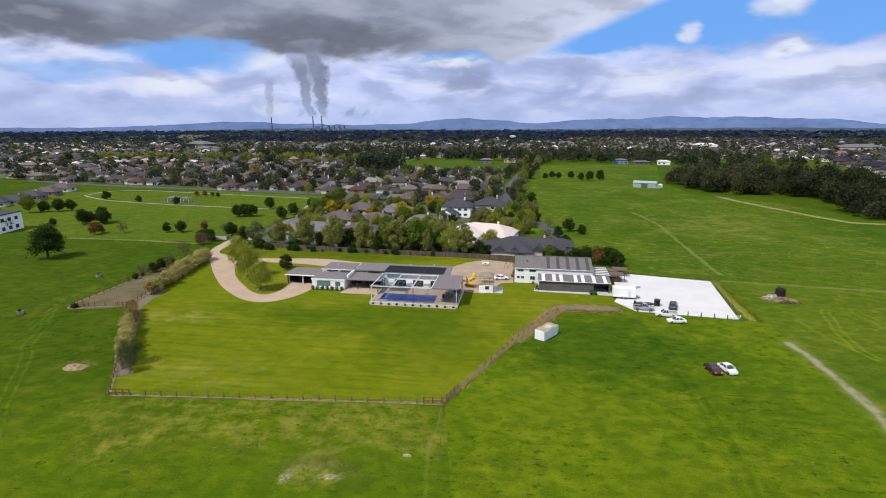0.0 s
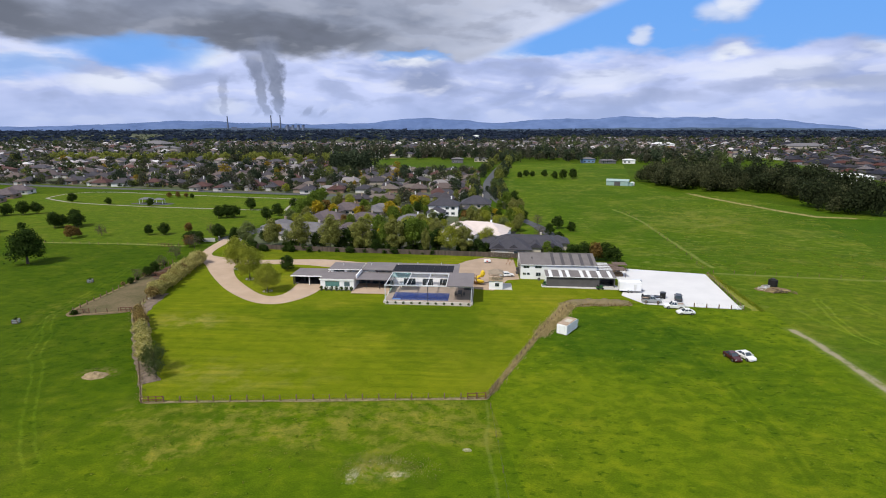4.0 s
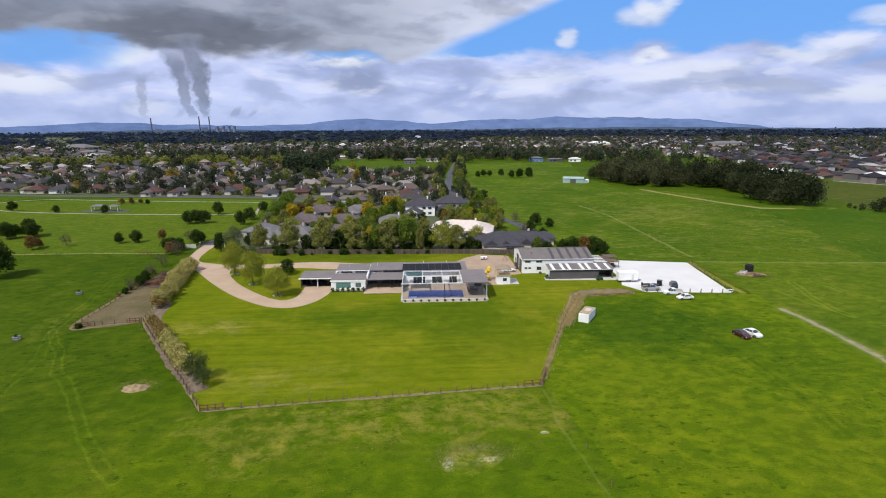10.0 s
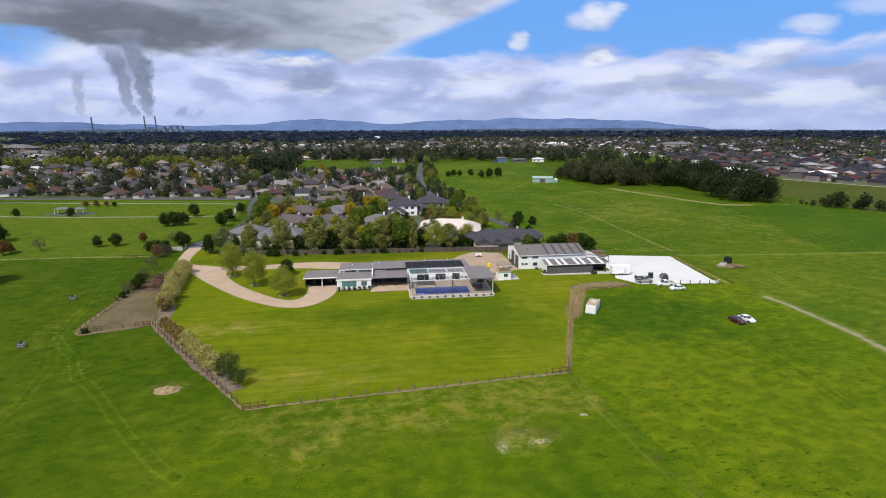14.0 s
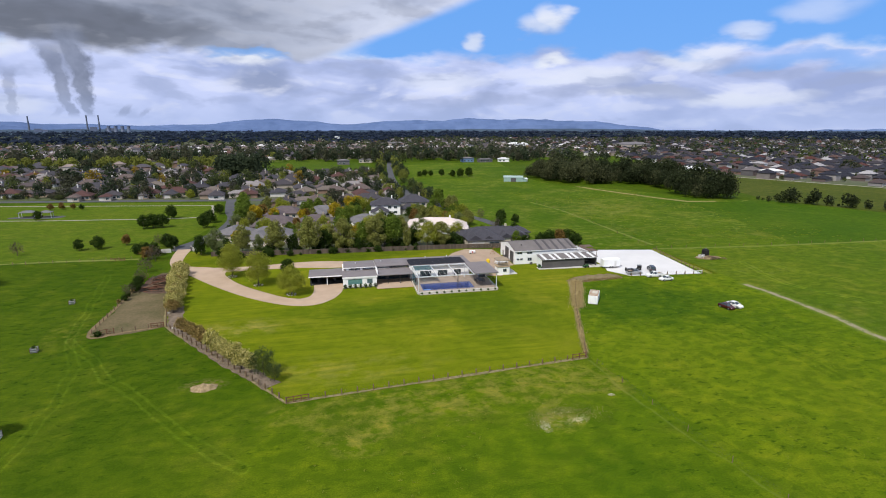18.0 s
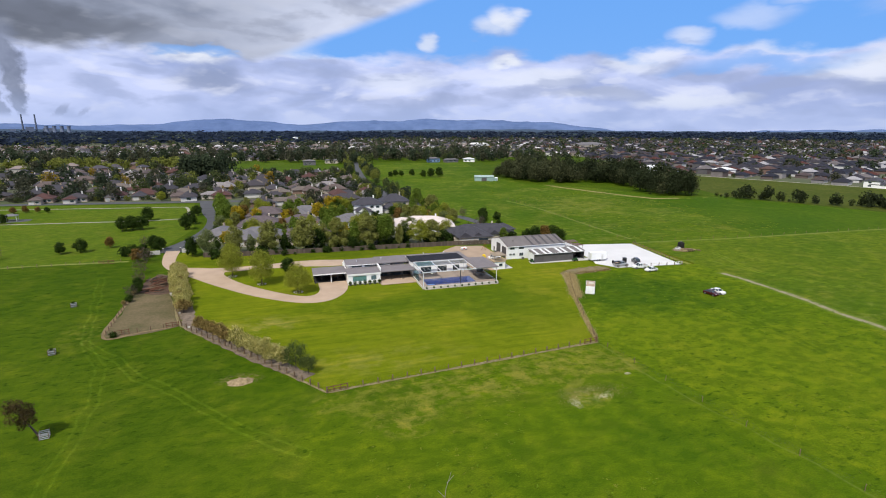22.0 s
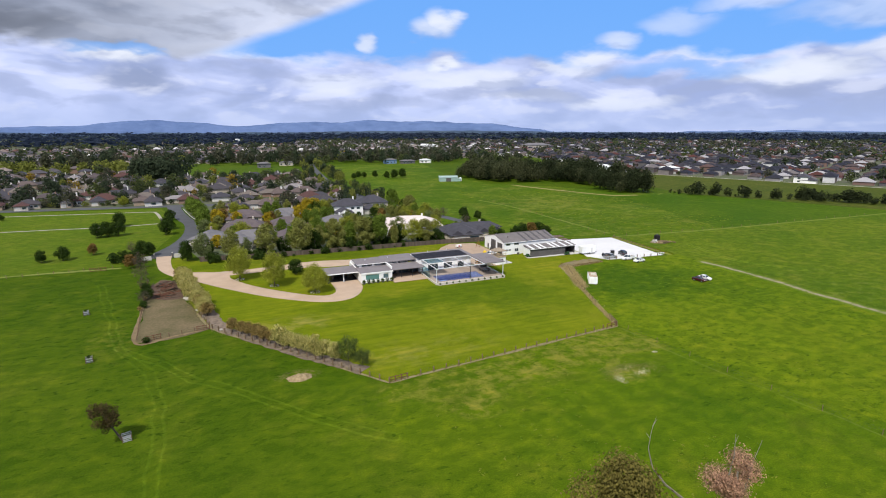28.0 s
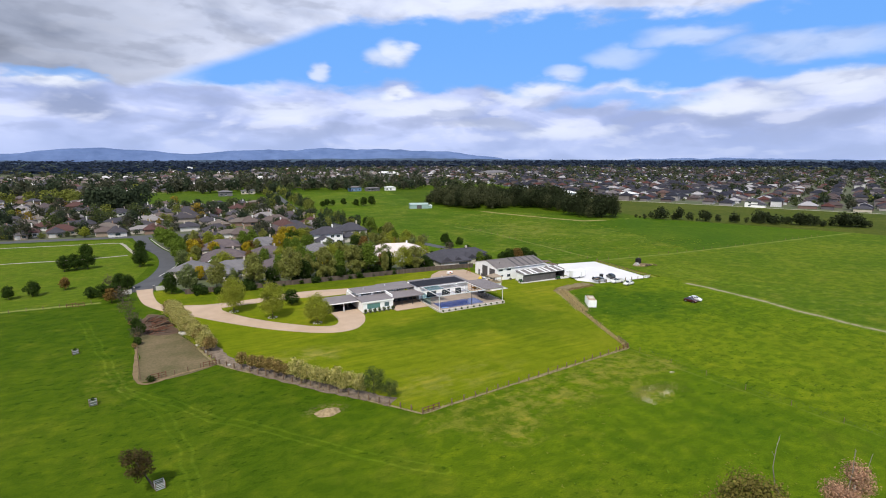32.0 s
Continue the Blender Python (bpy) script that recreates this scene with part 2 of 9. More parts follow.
def mat(name, base, other=None, scale=0.6, grain=6.0, rough=0.85, metal=0.0, spec=0.3, bump=0.15, depth=0.03, space="Object",
        palette=None, island=0.0, amount=0.5):
    """Principled paint: two tones mixed by a broad noise, a fine grain on top, and a matching relief.
    palette: tones, one of which each object takes; island: by how much each loose piece differs in tone."""
    if name in MATS:
        return MATS[name]
    m = bpy.data.materials.new(name)
    m.use_nodes = True
    t = m.node_tree
    k = Calc(t)
    b = t.nodes["Principled BSDF"]
    if space == "World":
        co = t.nodes.new("ShaderNodeNewGeometry").outputs["Position"]
    else:
        co = t.nodes.new("ShaderNodeTexCoord").outputs["Object"]
    base = tuple(base)
    other = tuple(other) if other else tuple(v * 0.62 for v in base)
    broad, fine = k.noise(co, scale, 5), k.noise(co, grain, 4)
    f = k.m("ADD", k.m("MULTIPLY", k.step(broad, 0.3, 0.7), 0.62), k.m("MULTIPLY", k.step(fine, 0.3, 0.7), 0.38))
    if palette:
        r = t.nodes.new("ShaderNodeObjectInfo").outputs["Random"] if palette[0] == "object" else t.nodes.new("ShaderNodeNewGeometry").outputs["Random Per Island"]
        ramp = t.nodes.new("ShaderNodeValToRGB")
        ramp.color_ramp.interpolation = "CONSTANT"
        tones = palette[1:]
        while len(ramp.color_ramp.elements) < len(tones):
            ramp.color_ramp.elements.new(0.5)
        for n, tone in enumerate(tones):
            ramp.color_ramp.elements[n].position = n / len(tones)
            ramp.color_ramp.elements[n].color = (*tone, 1)
        k.put(ramp.inputs[0], r)
        col = k.mix(k.m("MULTIPLY", f, amount), ramp.outputs[0], k.mix(1.0, ramp.outputs[0], (0.55, 0.55, 0.55), "MULTIPLY"))
    else:
        col = k.mix(f, base, other)
    if island:
        r = t.nodes.new("ShaderNodeNewGeometry").outputs["Random Per Island"]
        shade = k.m("ADD", 1.0 - island, k.m("MULTIPLY", r, 2 * island))
        col = k.mix(1.0, col, k.vec(shade, shade, shade), "MULTIPLY")
    k.put(b.inputs["Base Color"], col)
    b.inputs["Roughness"].default_value, b.inputs["Metallic"].default_value = rough, metal
    b.inputs["Specular IOR Level"].default_value = spec
    if bump:
        n = t.nodes.new("ShaderNodeBump")
        n.inputs["Strength"].default_value, n.inputs["Distance"].default_value = bump, depth
        k.put(n.inputs["Height"], fine)
        k.put(b.inputs["Normal"], n.outputs[0])
    MATS[name] = m
    return m


def glass(name, tone, rough=0.03):
    m = bpy.data.materials.new(name)
    m.use_nodes = True
    b = m.node_tree.nodes["Principled BSDF"]
    b.inputs["Base Color"].default_value = (*tone, 1)
    b.inputs["Roughness"].default_value, b.inputs["Transmission Weight"].default_value, b.inputs["IOR"].default_value = rough, 0.0, 1.5
    b.inputs["Specular IOR Level"].default_value = 0.8
    MATS[name] = m
    return m


def clear_glass(name, tone):
    m = bpy.data.materials.new(name)
    m.use_nodes = True
    b = m.node_tree.nodes["Principled BSDF"]
    b.inputs["Base Color"].default_value = (*tone, 1)
    b.inputs["Roughness"].default_value, b.inputs["Transmission Weight"].default_value, b.inputs["IOR"].default_value = 0.0, 1.0, 1.05
    return m


def grass_mat(name, tones, big=0.018, mid=0.11, small=1.1, stripes=0.0, heading=0.0, far=False, tufts=0.0, mottle=0.5, patches=(), second=None, lines=(), flecks=0.0):
    """Grass: four tones mixed by noises of three sizes, blotches a few metres wide, sparse darker tufts.
    stripes: strength of mowing lines along a heading; patches: worn, dry and darker-toned places (x, y, rx, ry, tone,
    strength, grain);
    second: a second set of two tones that takes over towards the east, with the bounds in x;
    lines: worn lines (points, half width, half gauge of a wheel pair or 0, tone, strength); flecks: pale seed heads in
    drifts."""
    m = bpy.data.materials.new(name)
    m.use_nodes = True
    t = m.node_tree
    k = Calc(t)
    b = t.nodes["Principled BSDF"]
    co = t.nodes.new("ShaderNodeNewGeometry").outputs["Position"]
    x, y, z = k.xyz(co)
    n1, n2, n3 = k.noise(co, big, 5, 0.6, 0.4), k.noise(co, mid, 6, 0.65), k.noise(co, small, 5, 0.7)
    f1 = k.step(n1, 0.36, 0.66)
    col = k.mix(f1, tones[0], tones[1])
    if second:
        lo, hi, ta, tb = second
        xx = k.m("ADD", x, k.m("MULTIPLY", k.m("SUBTRACT", k.noise(co, 0.03, 4, 0.6), 0.5), 70.0))
        col = k.mix(k.m("MULTIPLY", k.step(xx, lo, hi), k.step(y, 190.0, 120.0)), col, k.mix(f1, ta, tb))
    col = k.mix(k.m("MULTIPLY", k.step(n2, 0.47, 0.74), 0.75), col, tones[2])
    for px, py, rx, ry, tone, s, grain in patches:
        u = k.m("POWER", k.m("DIVIDE", k.m("SUBTRACT", x, px), rx), 2.0)
        v = k.m("POWER", k.m("DIVIDE", k.m("SUBTRACT", y, py), ry), 2.0)
        near = k.m("ADD", k.m("ADD", u, v), k.m("MULTIPLY", k.m("SUBTRACT", n2, 0.5), 3.0))
        spot = k.step(near, 1.3, 0.0)
        if grain:
            spot = k.m("MULTIPLY", spot, k.step(k.noise(co, grain, 5, 0.65), 0.42, 0.62))
        col = k.mix(k.m("MULTIPLY", spot, s), col, tone)
    col = k.mix(k.m("MULTIPLY", k.step(n3, 0.50, 0.78), 0.6), col, tones[3])
    n7 = k.noise(k.vec(x, k.m("MULTIPLY", y, 1.35), 3.0), 0.30, 5, 0.62, 0.3)
    col = k.mix(k.m("MULTIPLY", k.step(n7, 0.54, 0.40), mottle), col, k.mix(1.0, col, (0.62, 0.73, 0.66), "MULTIPLY"))
    col = k.mix(k.m("MULTIPLY", k.step(n7, 0.53, 0.68), mottle), col, k.mix(1.0, col, (1.46, 1.26, 1.2), "MULTIPLY"))
    n4 = k.noise(co, small * 4.5, 3, 0.7)
    col = k.mix(k.m("MULTIPLY", k.step(n4, 0.35, 0.75), 0.55), k.mix(1.0, col, (0.66, 0.67, 0.66), "MULTIPLY"), k.mix(1.0, col, (1.36, 1.32, 1.24), "MULTIPLY"))
    if stripes:
        c, s = math.cos(radians(heading)), math.sin(radians(heading))
        al = k.m("ADD", k.m("MULTIPLY", x, c), k.m("MULTIPLY", y, s))
        ac = k.m("ADD", k.m("MULTIPLY", x, -s), k.m("ADD", k.m("MULTIPLY", y, c), k.m("MULTIPLY", n1, 5.0)))
        rows = k.noise(k.vec(k.m("MULTIPLY", al, 0.035), k.m("MULTIPLY", ac, 0.75), 0.0), 1.0, 4, 0.65)
        where = k.step(k.noise(k.vec(k.m("ADD", x, 33.0), y, 0.0), 0.035, 3, 0.6), 0.34, 0.56)
        both = k.m("MULTIPLY", where, stripes)
        col = k.mix(k.m("MULTIPLY", k.step(rows, 0.46, 0.66), both), col, k.mix(1.0, col, (1.7, 1.42, 1.4), "MULTIPLY"))
        col = k.mix(k.m("MULTIPLY", k.step(rows, 0.50, 0.36), both), col, k.mix(1.0, col, (0.62, 0.72, 0.7), "MULTIPLY"))
    if tufts:
        n5 = k.noise(k.vec(x, k.m("MULTIPLY", y, 1.8), 0.0), 0.55, 4, 0.6)
        n6 = k.noise(k.vec(k.m("ADD", x, 71.0), y, 0.0), 0.03, 3, 0.6)
        col = k.mix(k.m("MULTIPLY", k.m("MULTIPLY", k.step(n5, 0.57, 0.66), k.step(n6, 0.36, 0.56)), tufts), col, k.mix(1.0, col, (0.42, 0.56, 0.55), "MULTIPLY"))
    if flecks:
        n8 = k.noise(k.vec(k.m("MULTIPLY", x, 0.7), y, 7.0), 0.30, 6, 0.7)
        n9 = k.noise(k.vec(k.m("ADD", x, 19.0), y, 2.0), 0.022, 4, 0.6)
        col = k.mix(k.m("MULTIPLY", k.m("MULTIPLY", k.step(n8, 0.50, 0.68), k.step(n9, 0.44, 0.62)), flecks), col, (0.30, 0.29, 0.075))
    if lines:
        sway = k.noise(k.vec(x, y, 11.0), 0.10, 3, 0.5)
        wx, wy = k.m("ADD", x, k.m("MULTIPLY_ADD", sway, 3.0, -1.5)), k.m("ADD", y, k.m("MULTIPLY_ADD", n2, 2.0, -1.0))
        rub = k.step(k.noise(k.vec(x, y, 5.0), 0.5, 5, 0.65), 0.28, 0.56)
    for points, half, gauge, tone, s in lines:
        d = 1e4
        for (x0, y0), (x1, y1) in zip(points, points[1:]):
            dx, dy = x1 - x0, y1 - y0
            rx, ry = k.m("SUBTRACT", wx, x0), k.m("SUBTRACT", wy, y0)
            u = k.m("DIVIDE", k.m("ADD", k.m("MULTIPLY", rx, dx), k.m("MULTIPLY", ry, dy)), dx * dx + dy * dy, clamp=True)
            ex, ey = k.m("MULTIPLY_ADD", u, -dx, rx), k.m("MULTIPLY_ADD", u, -dy, ry)
            d = k.m("MINIMUM", d, k.m("ADD", k.m("MULTIPLY", ex, ex), k.m("MULTIPLY", ey, ey)))
        d = k.m("SQRT", d)
        if gauge:
            d = k.m("ABSOLUTE", k.m("SUBTRACT", d, gauge))
        f = k.m("MULTIPLY", k.m("MULTIPLY", k.step(d, half * 1.5, half * 0.35), k.m("MULTIPLY_ADD", rub, 0.75, 0.25)), s)
        col = k.mix(f, col, k.mix(1.0, col, tone[1:], "MULTIPLY") if len(tone) == 4 else tone)
    if far:
        r = k.m("SQRT", k.m("ADD", k.m("POWER", x, 2.0), k.m("POWER", k.m("SUBTRACT", y, 100.0), 2.0)))
        nf = k.noise(co, 0.006, 5, 0.6)
        rr = k.m("ADD", r, k.m("MULTIPLY", k.m("SUBTRACT", nf, 0.5), 900.0))
        # woodland tones of the far ground, shifted blue to carry distance haze
        wood = k.mix(k.step(k.noise(co, 0.02, 5), 0.4, 0.6), (0.028, 0.042, 0.042), (0.050, 0.066, 0.050))
        col = k.mix(k.step(rr, 760.0, 1150.0), col, wood)
    k.put(b.inputs["Base Color"], col)
    b.inputs["Roughness"].default_value, b.inputs["Specular IOR Level"].default_value = 0.95, 0.04
    n = t.nodes.new("ShaderNodeBump")
    n.inputs["Strength"].default_value, n.inputs["Distance"].default_value = 0.6, 0.14
    k.put(n.inputs["Height"], n3)
    k.put(b.inputs["Normal"], n.outputs[0])
    MATS[name] = m
    return m


PRESSED, BRUISED, STRAWLINE, GRIT = ("times", 1.55, 1.45, 1.9), ("times", 0.62, 0.74, 0.7), (0.205, 0.228, 0.060), (0.30, 0.262, 0.185)
GRAVEL_RUN = [(56.4, 112.5), (57.1, 103.3), (57.2, 90.5), (56.0, 79.0), (55.7, 63.0), (55.4, 40.0)]
FIELD_EDGE = [(59.0, 158.6), (100.0, 154.6), (170.0, 152.2), (262.0, 149.6)]
FIELD_LINE = [(60.2, 166.0), (61.0, 212.6), (61.7, 254.0), (57.0, 285.0)]
WEST_LINES = (([(-130.0, 161.5), (-123.7, 134.1), (-120.2, 119.1), (-117.2, 107.8), (-112.5, 101.0), (-101.7, 86.0), (-92.4, 75.6), (-83.7, 64.0), (-74.0, 54.5)], 0.26, 0.8, PRESSED, 0.62),
              ([(-117.2, 107.8), (-110.2, 91.6), (-106.9, 78.8), (-106.2, 65.0), (-105.9, 50.0)], 0.26, 0.8, PRESSED, 0.5),
              ([(-116.6, 131.7), (-114.3, 117.1)], 0.5, 0.0, PRESSED, 0.6),
              ([(-186.0, 183.2), (-154.8, 183.6), (-128.5, 181.6)], 1.0, 0.0, STRAWLINE, 0.8),
              ([(-12.6, 76.2), (-11.4, 54.8), (-8.4, 40.0), (-3.0, 5.0)], 0.25, 0.0, STRAWLINE, 0.16),
              (GRAVEL_RUN[2:], 1.0, 0.0, GRIT, 0.9))
EAST_LINES = (([(28.4, 111.1), (30.2, 97.5), (30.1, 79.9), (29.0, 60.0)], 0.6, 0.9, BRUISED, 0.6), (GRAVEL_RUN, 2.0, 0.0, STRAWLINE, 0.3), (GRAVEL_RUN, 0.85, 0.0, GRIT, 0.78))
FAR_EAST_LINES = (([(74.7, 135.2), (70.4, 122.6), (68.6, 111.0), (70.6, 105.0), (78.0, 92.0)], 0.34, 0.9, PRESSED, 0.75), ([(64.5, 127.1), (65.7, 118.1), (67.6, 110.4), (74.0, 98.0)], 0.5, 0.0, PRESSED, 0.6),
                  ([(81.8, 136.3), (82.2, 125.1), (90.0, 108.0)], 0.34, 0.9, PRESSED, 0.55), (GRAVEL_RUN, 2.0, 0.0, STRAWLINE, 0.3), (GRAVEL_RUN, 0.85, 0.0, GRIT, 0.78), (FIELD_EDGE, 0.8, 0.0, STRAWLINE, 0.55))
NORTH_LINES = ((FIELD_EDGE, 0.8, 0.0, STRAWLINE, 0.55), (FIELD_LINE, 0.8, 0.0, STRAWLINE, 0.55), ([(122.0, 378.0), (126.7, 342.7), (136.2, 313.4), (144.1, 289.1), (152.6, 268.9), (168.0, 266.0)], 2.0, 0.0, (0.30, 0.25, 0.11), 0.95))
YELLOWED, PALESOIL, DEEP = (0.215, 0.215, 0.030), (0.46, 0.43, 0.30), (0.050, 0.105, 0.004)
PADDOCK = grass_mat("paddock_grass", ((0.048, 0.094, 0.003), (0.074, 0.120, 0.005), (0.112, 0.145, 0.010), (0.053, 0.100, 0.004)), far=True, tufts=0.75, lines=WEST_LINES, mottle=0.62, second=(-100.0, -42.0, (0.080, 0.140, 0.004), (0.112, 0.165, 0.005)),
                    patches=((-40, 68.5, 36, 9.5, YELLOWED, 0.95, 0.3), (-58, 60, 8, 6, YELLOWED, 0.9, 0.4), (-20, 70, 14, 6, YELLOWED, 0.6, 0.5), (-27, 57.2, 6.5, 3.8, YELLOWED, 0.8, 0.7), (-27, 57.4, 5.2, 2.8, (0.30, 0.28, 0.10), 0.5, 0.9), (-30.0, 55.8, 1.0, 1.6, PALESOIL, 0.95, 1.6), (-24.2, 56.6, 1.9, 0.8, PALESOIL, 0.9, 1.4), (-119, 112, 6, 14, YELLOWED, 0.35, 0.5), (-84.4, 80.4, 4.2, 2.8, (0.20, 0.17, 0.06), 0.9, 1.2), (-40, 42, 26, 9, DEEP, 0.6, 0.06)))
LAWN = grass_mat("mown_lawn", ((0.128, 0.172, 0.005), (0.172, 0.204, 0.008), (0.222, 0.222, 0.018), (0.118, 0.162, 0.005)), big=0.024, mid=0.06, small=0.9, stripes=0.32, heading=2.0, mottle=0.34,
                 patches=((-83, 108, 13, 6, (0.30, 0.275, 0.06), 0.75, 0.22), (-62, 82, 22, 7, (0.26, 0.25, 0.045), 0.5, 0.2), (-24, 112, 9, 14, (0.24, 0.24, 0.04), 0.45, 0.2), (-36, 112, 42, 13, (0.085, 0.135, 0.004), 1.0, 0), (-20, 98, 14, 12, (0.095, 0.140, 0.005), 0.6, 0), (-70, 172, 50, 8, (0.085, 0.125, 0.006), 0.8, 0)))
EAST = grass_mat("east_paddock_grass", ((0.098, 0.158, 0.004), (0.136, 0.190, 0.006), (0.170, 0.204, 0.010), (0.086, 0.146, 0.004)), tufts=0.95, mottle=0.68, lines=EAST_LINES, patches=((14, 56, 30, 30, (0.120, 0.165, 0.006), 0.6, 0.12), (16, 106, 24, 20, (0.052, 0.108, 0.004), 0.95, 0), (36, 92, 18, 20, (0.064, 0.122, 0.004), 0.7, 0.06)))
NORTH = grass_mat("north_field_grass", ((0.058, 0.118, 0.004), (0.092, 0.148, 0.006), (0.180, 0.195, 0.030), (0.068, 0.124, 0.005)), big=0.014, mid=0.055, small=0.5, stripes=0.4, heading=-28.0, tufts=0.6, lines=NORTH_LINES, flecks=0.36, patches=((90, 260, 40, 30, (0.24, 0.235, 0.05), 0.5, 0.09), (150, 215, 60, 26, (0.045, 0.105, 0.006), 0.85, 0.02)))
PARK = grass_mat("park_grass", ((0.088, 0.142, 0.009), (0.112, 0.160, 0.011), (0.150, 0.172, 0.022), (0.078, 0.130, 0.008)), tufts=0.4)
DRIVE = mat("exposed_aggregate", (0.46, 0.345, 0.255), (0.37, 0.275, 0.20), scale=0.25, grain=14, rough=0.9, space="World")
GRAVEL = mat("yard_gravel", (0.40, 0.30, 0.22), (0.30, 0.225, 0.165), scale=0.3, grain=9, rough=0.95, space="World")
PADMAT = mat("pale_crushed_rock", (0.63, 0.625, 0.63), (0.54, 0.54, 0.55), scale=0.12, grain=7, rough=0.95, space="World")
EARTH = mat("bare_earth", (0.22, 0.155, 0.085), (0.13, 0.095, 0.050), scale=0.5, grain=5, rough=0.97, space="World", bump=0.5)
STRAW = mat("dry_stalks", (0.48, 0.385, 0.185), (0.24, 0.185, 0.085), scale=1.2, grain=7, rough=0.95, island=0.35)
WORN = mat("worn_soil_and_straw", (0.31, 0.25, 0.14), (0.13, 0.115, 0.05), scale=1.4, grain=7, rough=0.97, space="World")
ASPHALT = mat("asphalt", (0.085, 0.088, 0.098), (0.060, 0.062, 0.070), scale=0.2, grain=12, rough=0.9, space="World")
CONC = mat("concrete", (0.52, 0.51, 0.48), (0.40, 0.39, 0.37), scale=0.3, grain=8, rough=0.9, space="World")
WHITE = mat("white_render", (0.88, 0.88, 0.88), (0.81, 0.81, 0.81), scale=0.4, grain=9, rough=0.8, bump=0.05)
WHITEMETAL = mat("white_sheet_metal", (0.86, 0.87, 0.88), (0.77, 0.78, 0.80), scale=0.5, grain=5, rough=0.45, spec=0.5, bump=0.03)
ROOFGREY = mat("grey_metal_roof", (0.205, 0.185, 0.190), (0.165, 0.148, 0.154), scale=0.35, grain=5, rough=0.7, spec=0.3, bump=0.04)
SHEDROOF = mat("weathered_zinc_roof", (0.175, 0.158, 0.152), (0.128, 0.115, 0.113), scale=0.4, grain=4, rough=0.7, spec=0.3, bump=0.05)
SKYLIGHT = mat("translucent_roof_sheet", (0.082, 0.076, 0.080), (0.060, 0.055, 0.060), scale=0.7, rough=0.65, spec=0.25)
PALESHEET = mat("pale_roof_sheet", (0.72, 0.73, 0.72), (0.58, 0.58, 0.58), scale=0.7, rough=0.5)
CHARCOAL = mat("charcoal_cladding", (0.110, 0.104, 0.104), (0.078, 0.074, 0.075), scale=0.6, grain=6, rough=0.6)
# black for rubber and plastic parts, also interior shade put into colour
DARK = mat("black_and_interior_shade", (0.018, 0.017, 0.017), (0.010, 0.010, 0.010), scale=0.8, rough=0.9)
SOLAR = mat("black_solar_matting", (0.018, 0.019, 0.026), (0.012, 0.012, 0.018), scale=0.8, rough=0.75, spec=0.2)
STEEL = mat("painted_white_steel", (0.66, 0.68, 0.70), (0.55, 0.57, 0.60), scale=0.8, rough=0.4, spec=0.5, bump=0.02)
DARKSTEEL = mat("dark_steel", (0.045, 0.045, 0.05), (0.03, 0.03, 0.033), scale=0.8, rough=0.5, spec=0.5)
WATER = glass("pool_water", (0.014, 0.035, 0.17), 0.12)
POOLTILE = mat("tan_pool_paving", (0.34, 0.275, 0.225), (0.26, 0.21, 0.17), scale=0.5, grain=6, rough=0.8, space="World")
GLASSDARK = glass("dark_window_glass", (0.03, 0.045, 0.055))
GLASSGREEN = glass("greenish_window_glass", (0.11, 0.235, 0.225))
TIMBER = mat("weathered_timber", (0.20, 0.135, 0.085), (0.12, 0.082, 0.052), scale=1.5, grain=12, rough=0.9)
REDTIMBER = mat("stained_red_timber", (0.17, 0.075, 0.045), (0.10, 0.045, 0.028), scale=1.5, grain=12, rough=0.85)
PALETIMBER = mat("pale_new_timber", (0.46, 0.36, 0.23), (0.34, 0.26, 0.17), scale=1.5, grain=12, rough=0.85)
PALING = mat("grey_paling", (0.135, 0.115, 0.10), (0.085, 0.072, 0.062), scale=0.8, grain=9, rough=0.95, palette=("object", (0.115, 0.088, 0.070), (0.088, 0.068, 0.055), (0.102, 0.082, 0.068), (0.13, 0.10, 0.08)))
BARK = mat("bark", (0.12, 0.095, 0.075), (0.06, 0.048, 0.038), scale=2.0, grain=14, rough=0.95, bump=0.5)
PALEBARK = mat("pale_gum_bark", (0.46, 0.42, 0.36), (0.26, 0.23, 0.19), scale=1.2, grain=9, rough=0.9, bump=0.3)
PLASTIC = mat("yellow_plastic", (0.72, 0.50, 0.03), (0.62, 0.42, 0.025), scale=1.0, rough=0.4, bump=0.0)
RUST = mat("rusty_roof", (0.46, 0.38, 0.29), (0.26, 0.17, 0.11), scale=0.9, grain=5, rough=0.9)
TYRE = mat("rubber", (0.022, 0.022, 0.023), (0.015, 0.015, 0.015), rough=0.85, bump=0.0)
RIM = mat("alloy_rim", (0.42, 0.42, 0.43), (0.30, 0.30, 0.31), rough=0.35, metal=0.8, bump=0.0)
LAMP = glass("lamp_glass", (0.62, 0.62, 0.60), 0.1)
TAIL = glass("red_lamp_glass", (0.35, 0.01, 0.01), 0.2)
STONE = mat("pale_stone", (0.46, 0.43, 0.37), (0.30, 0.28, 0.24), scale=2, grain=9, rough=0.95, bump=0.4)
# both hill colours have the blue of distance haze mixed into the forest
HILLHAZE = mat("far_forest_haze_blue", (0.122, 0.178, 0.335), (0.082, 0.128, 0.255), scale=0.004, grain=0.018, rough=1.0, spec=0.0, bump=0.0, space="World")
HILLHAZEDARK = mat("far_forest_haze_dark", (0.045, 0.068, 0.115), (0.070, 0.100, 0.135), scale=0.004, grain=0.02, rough=1.0, spec=0.0, bump=0.0, space="World")


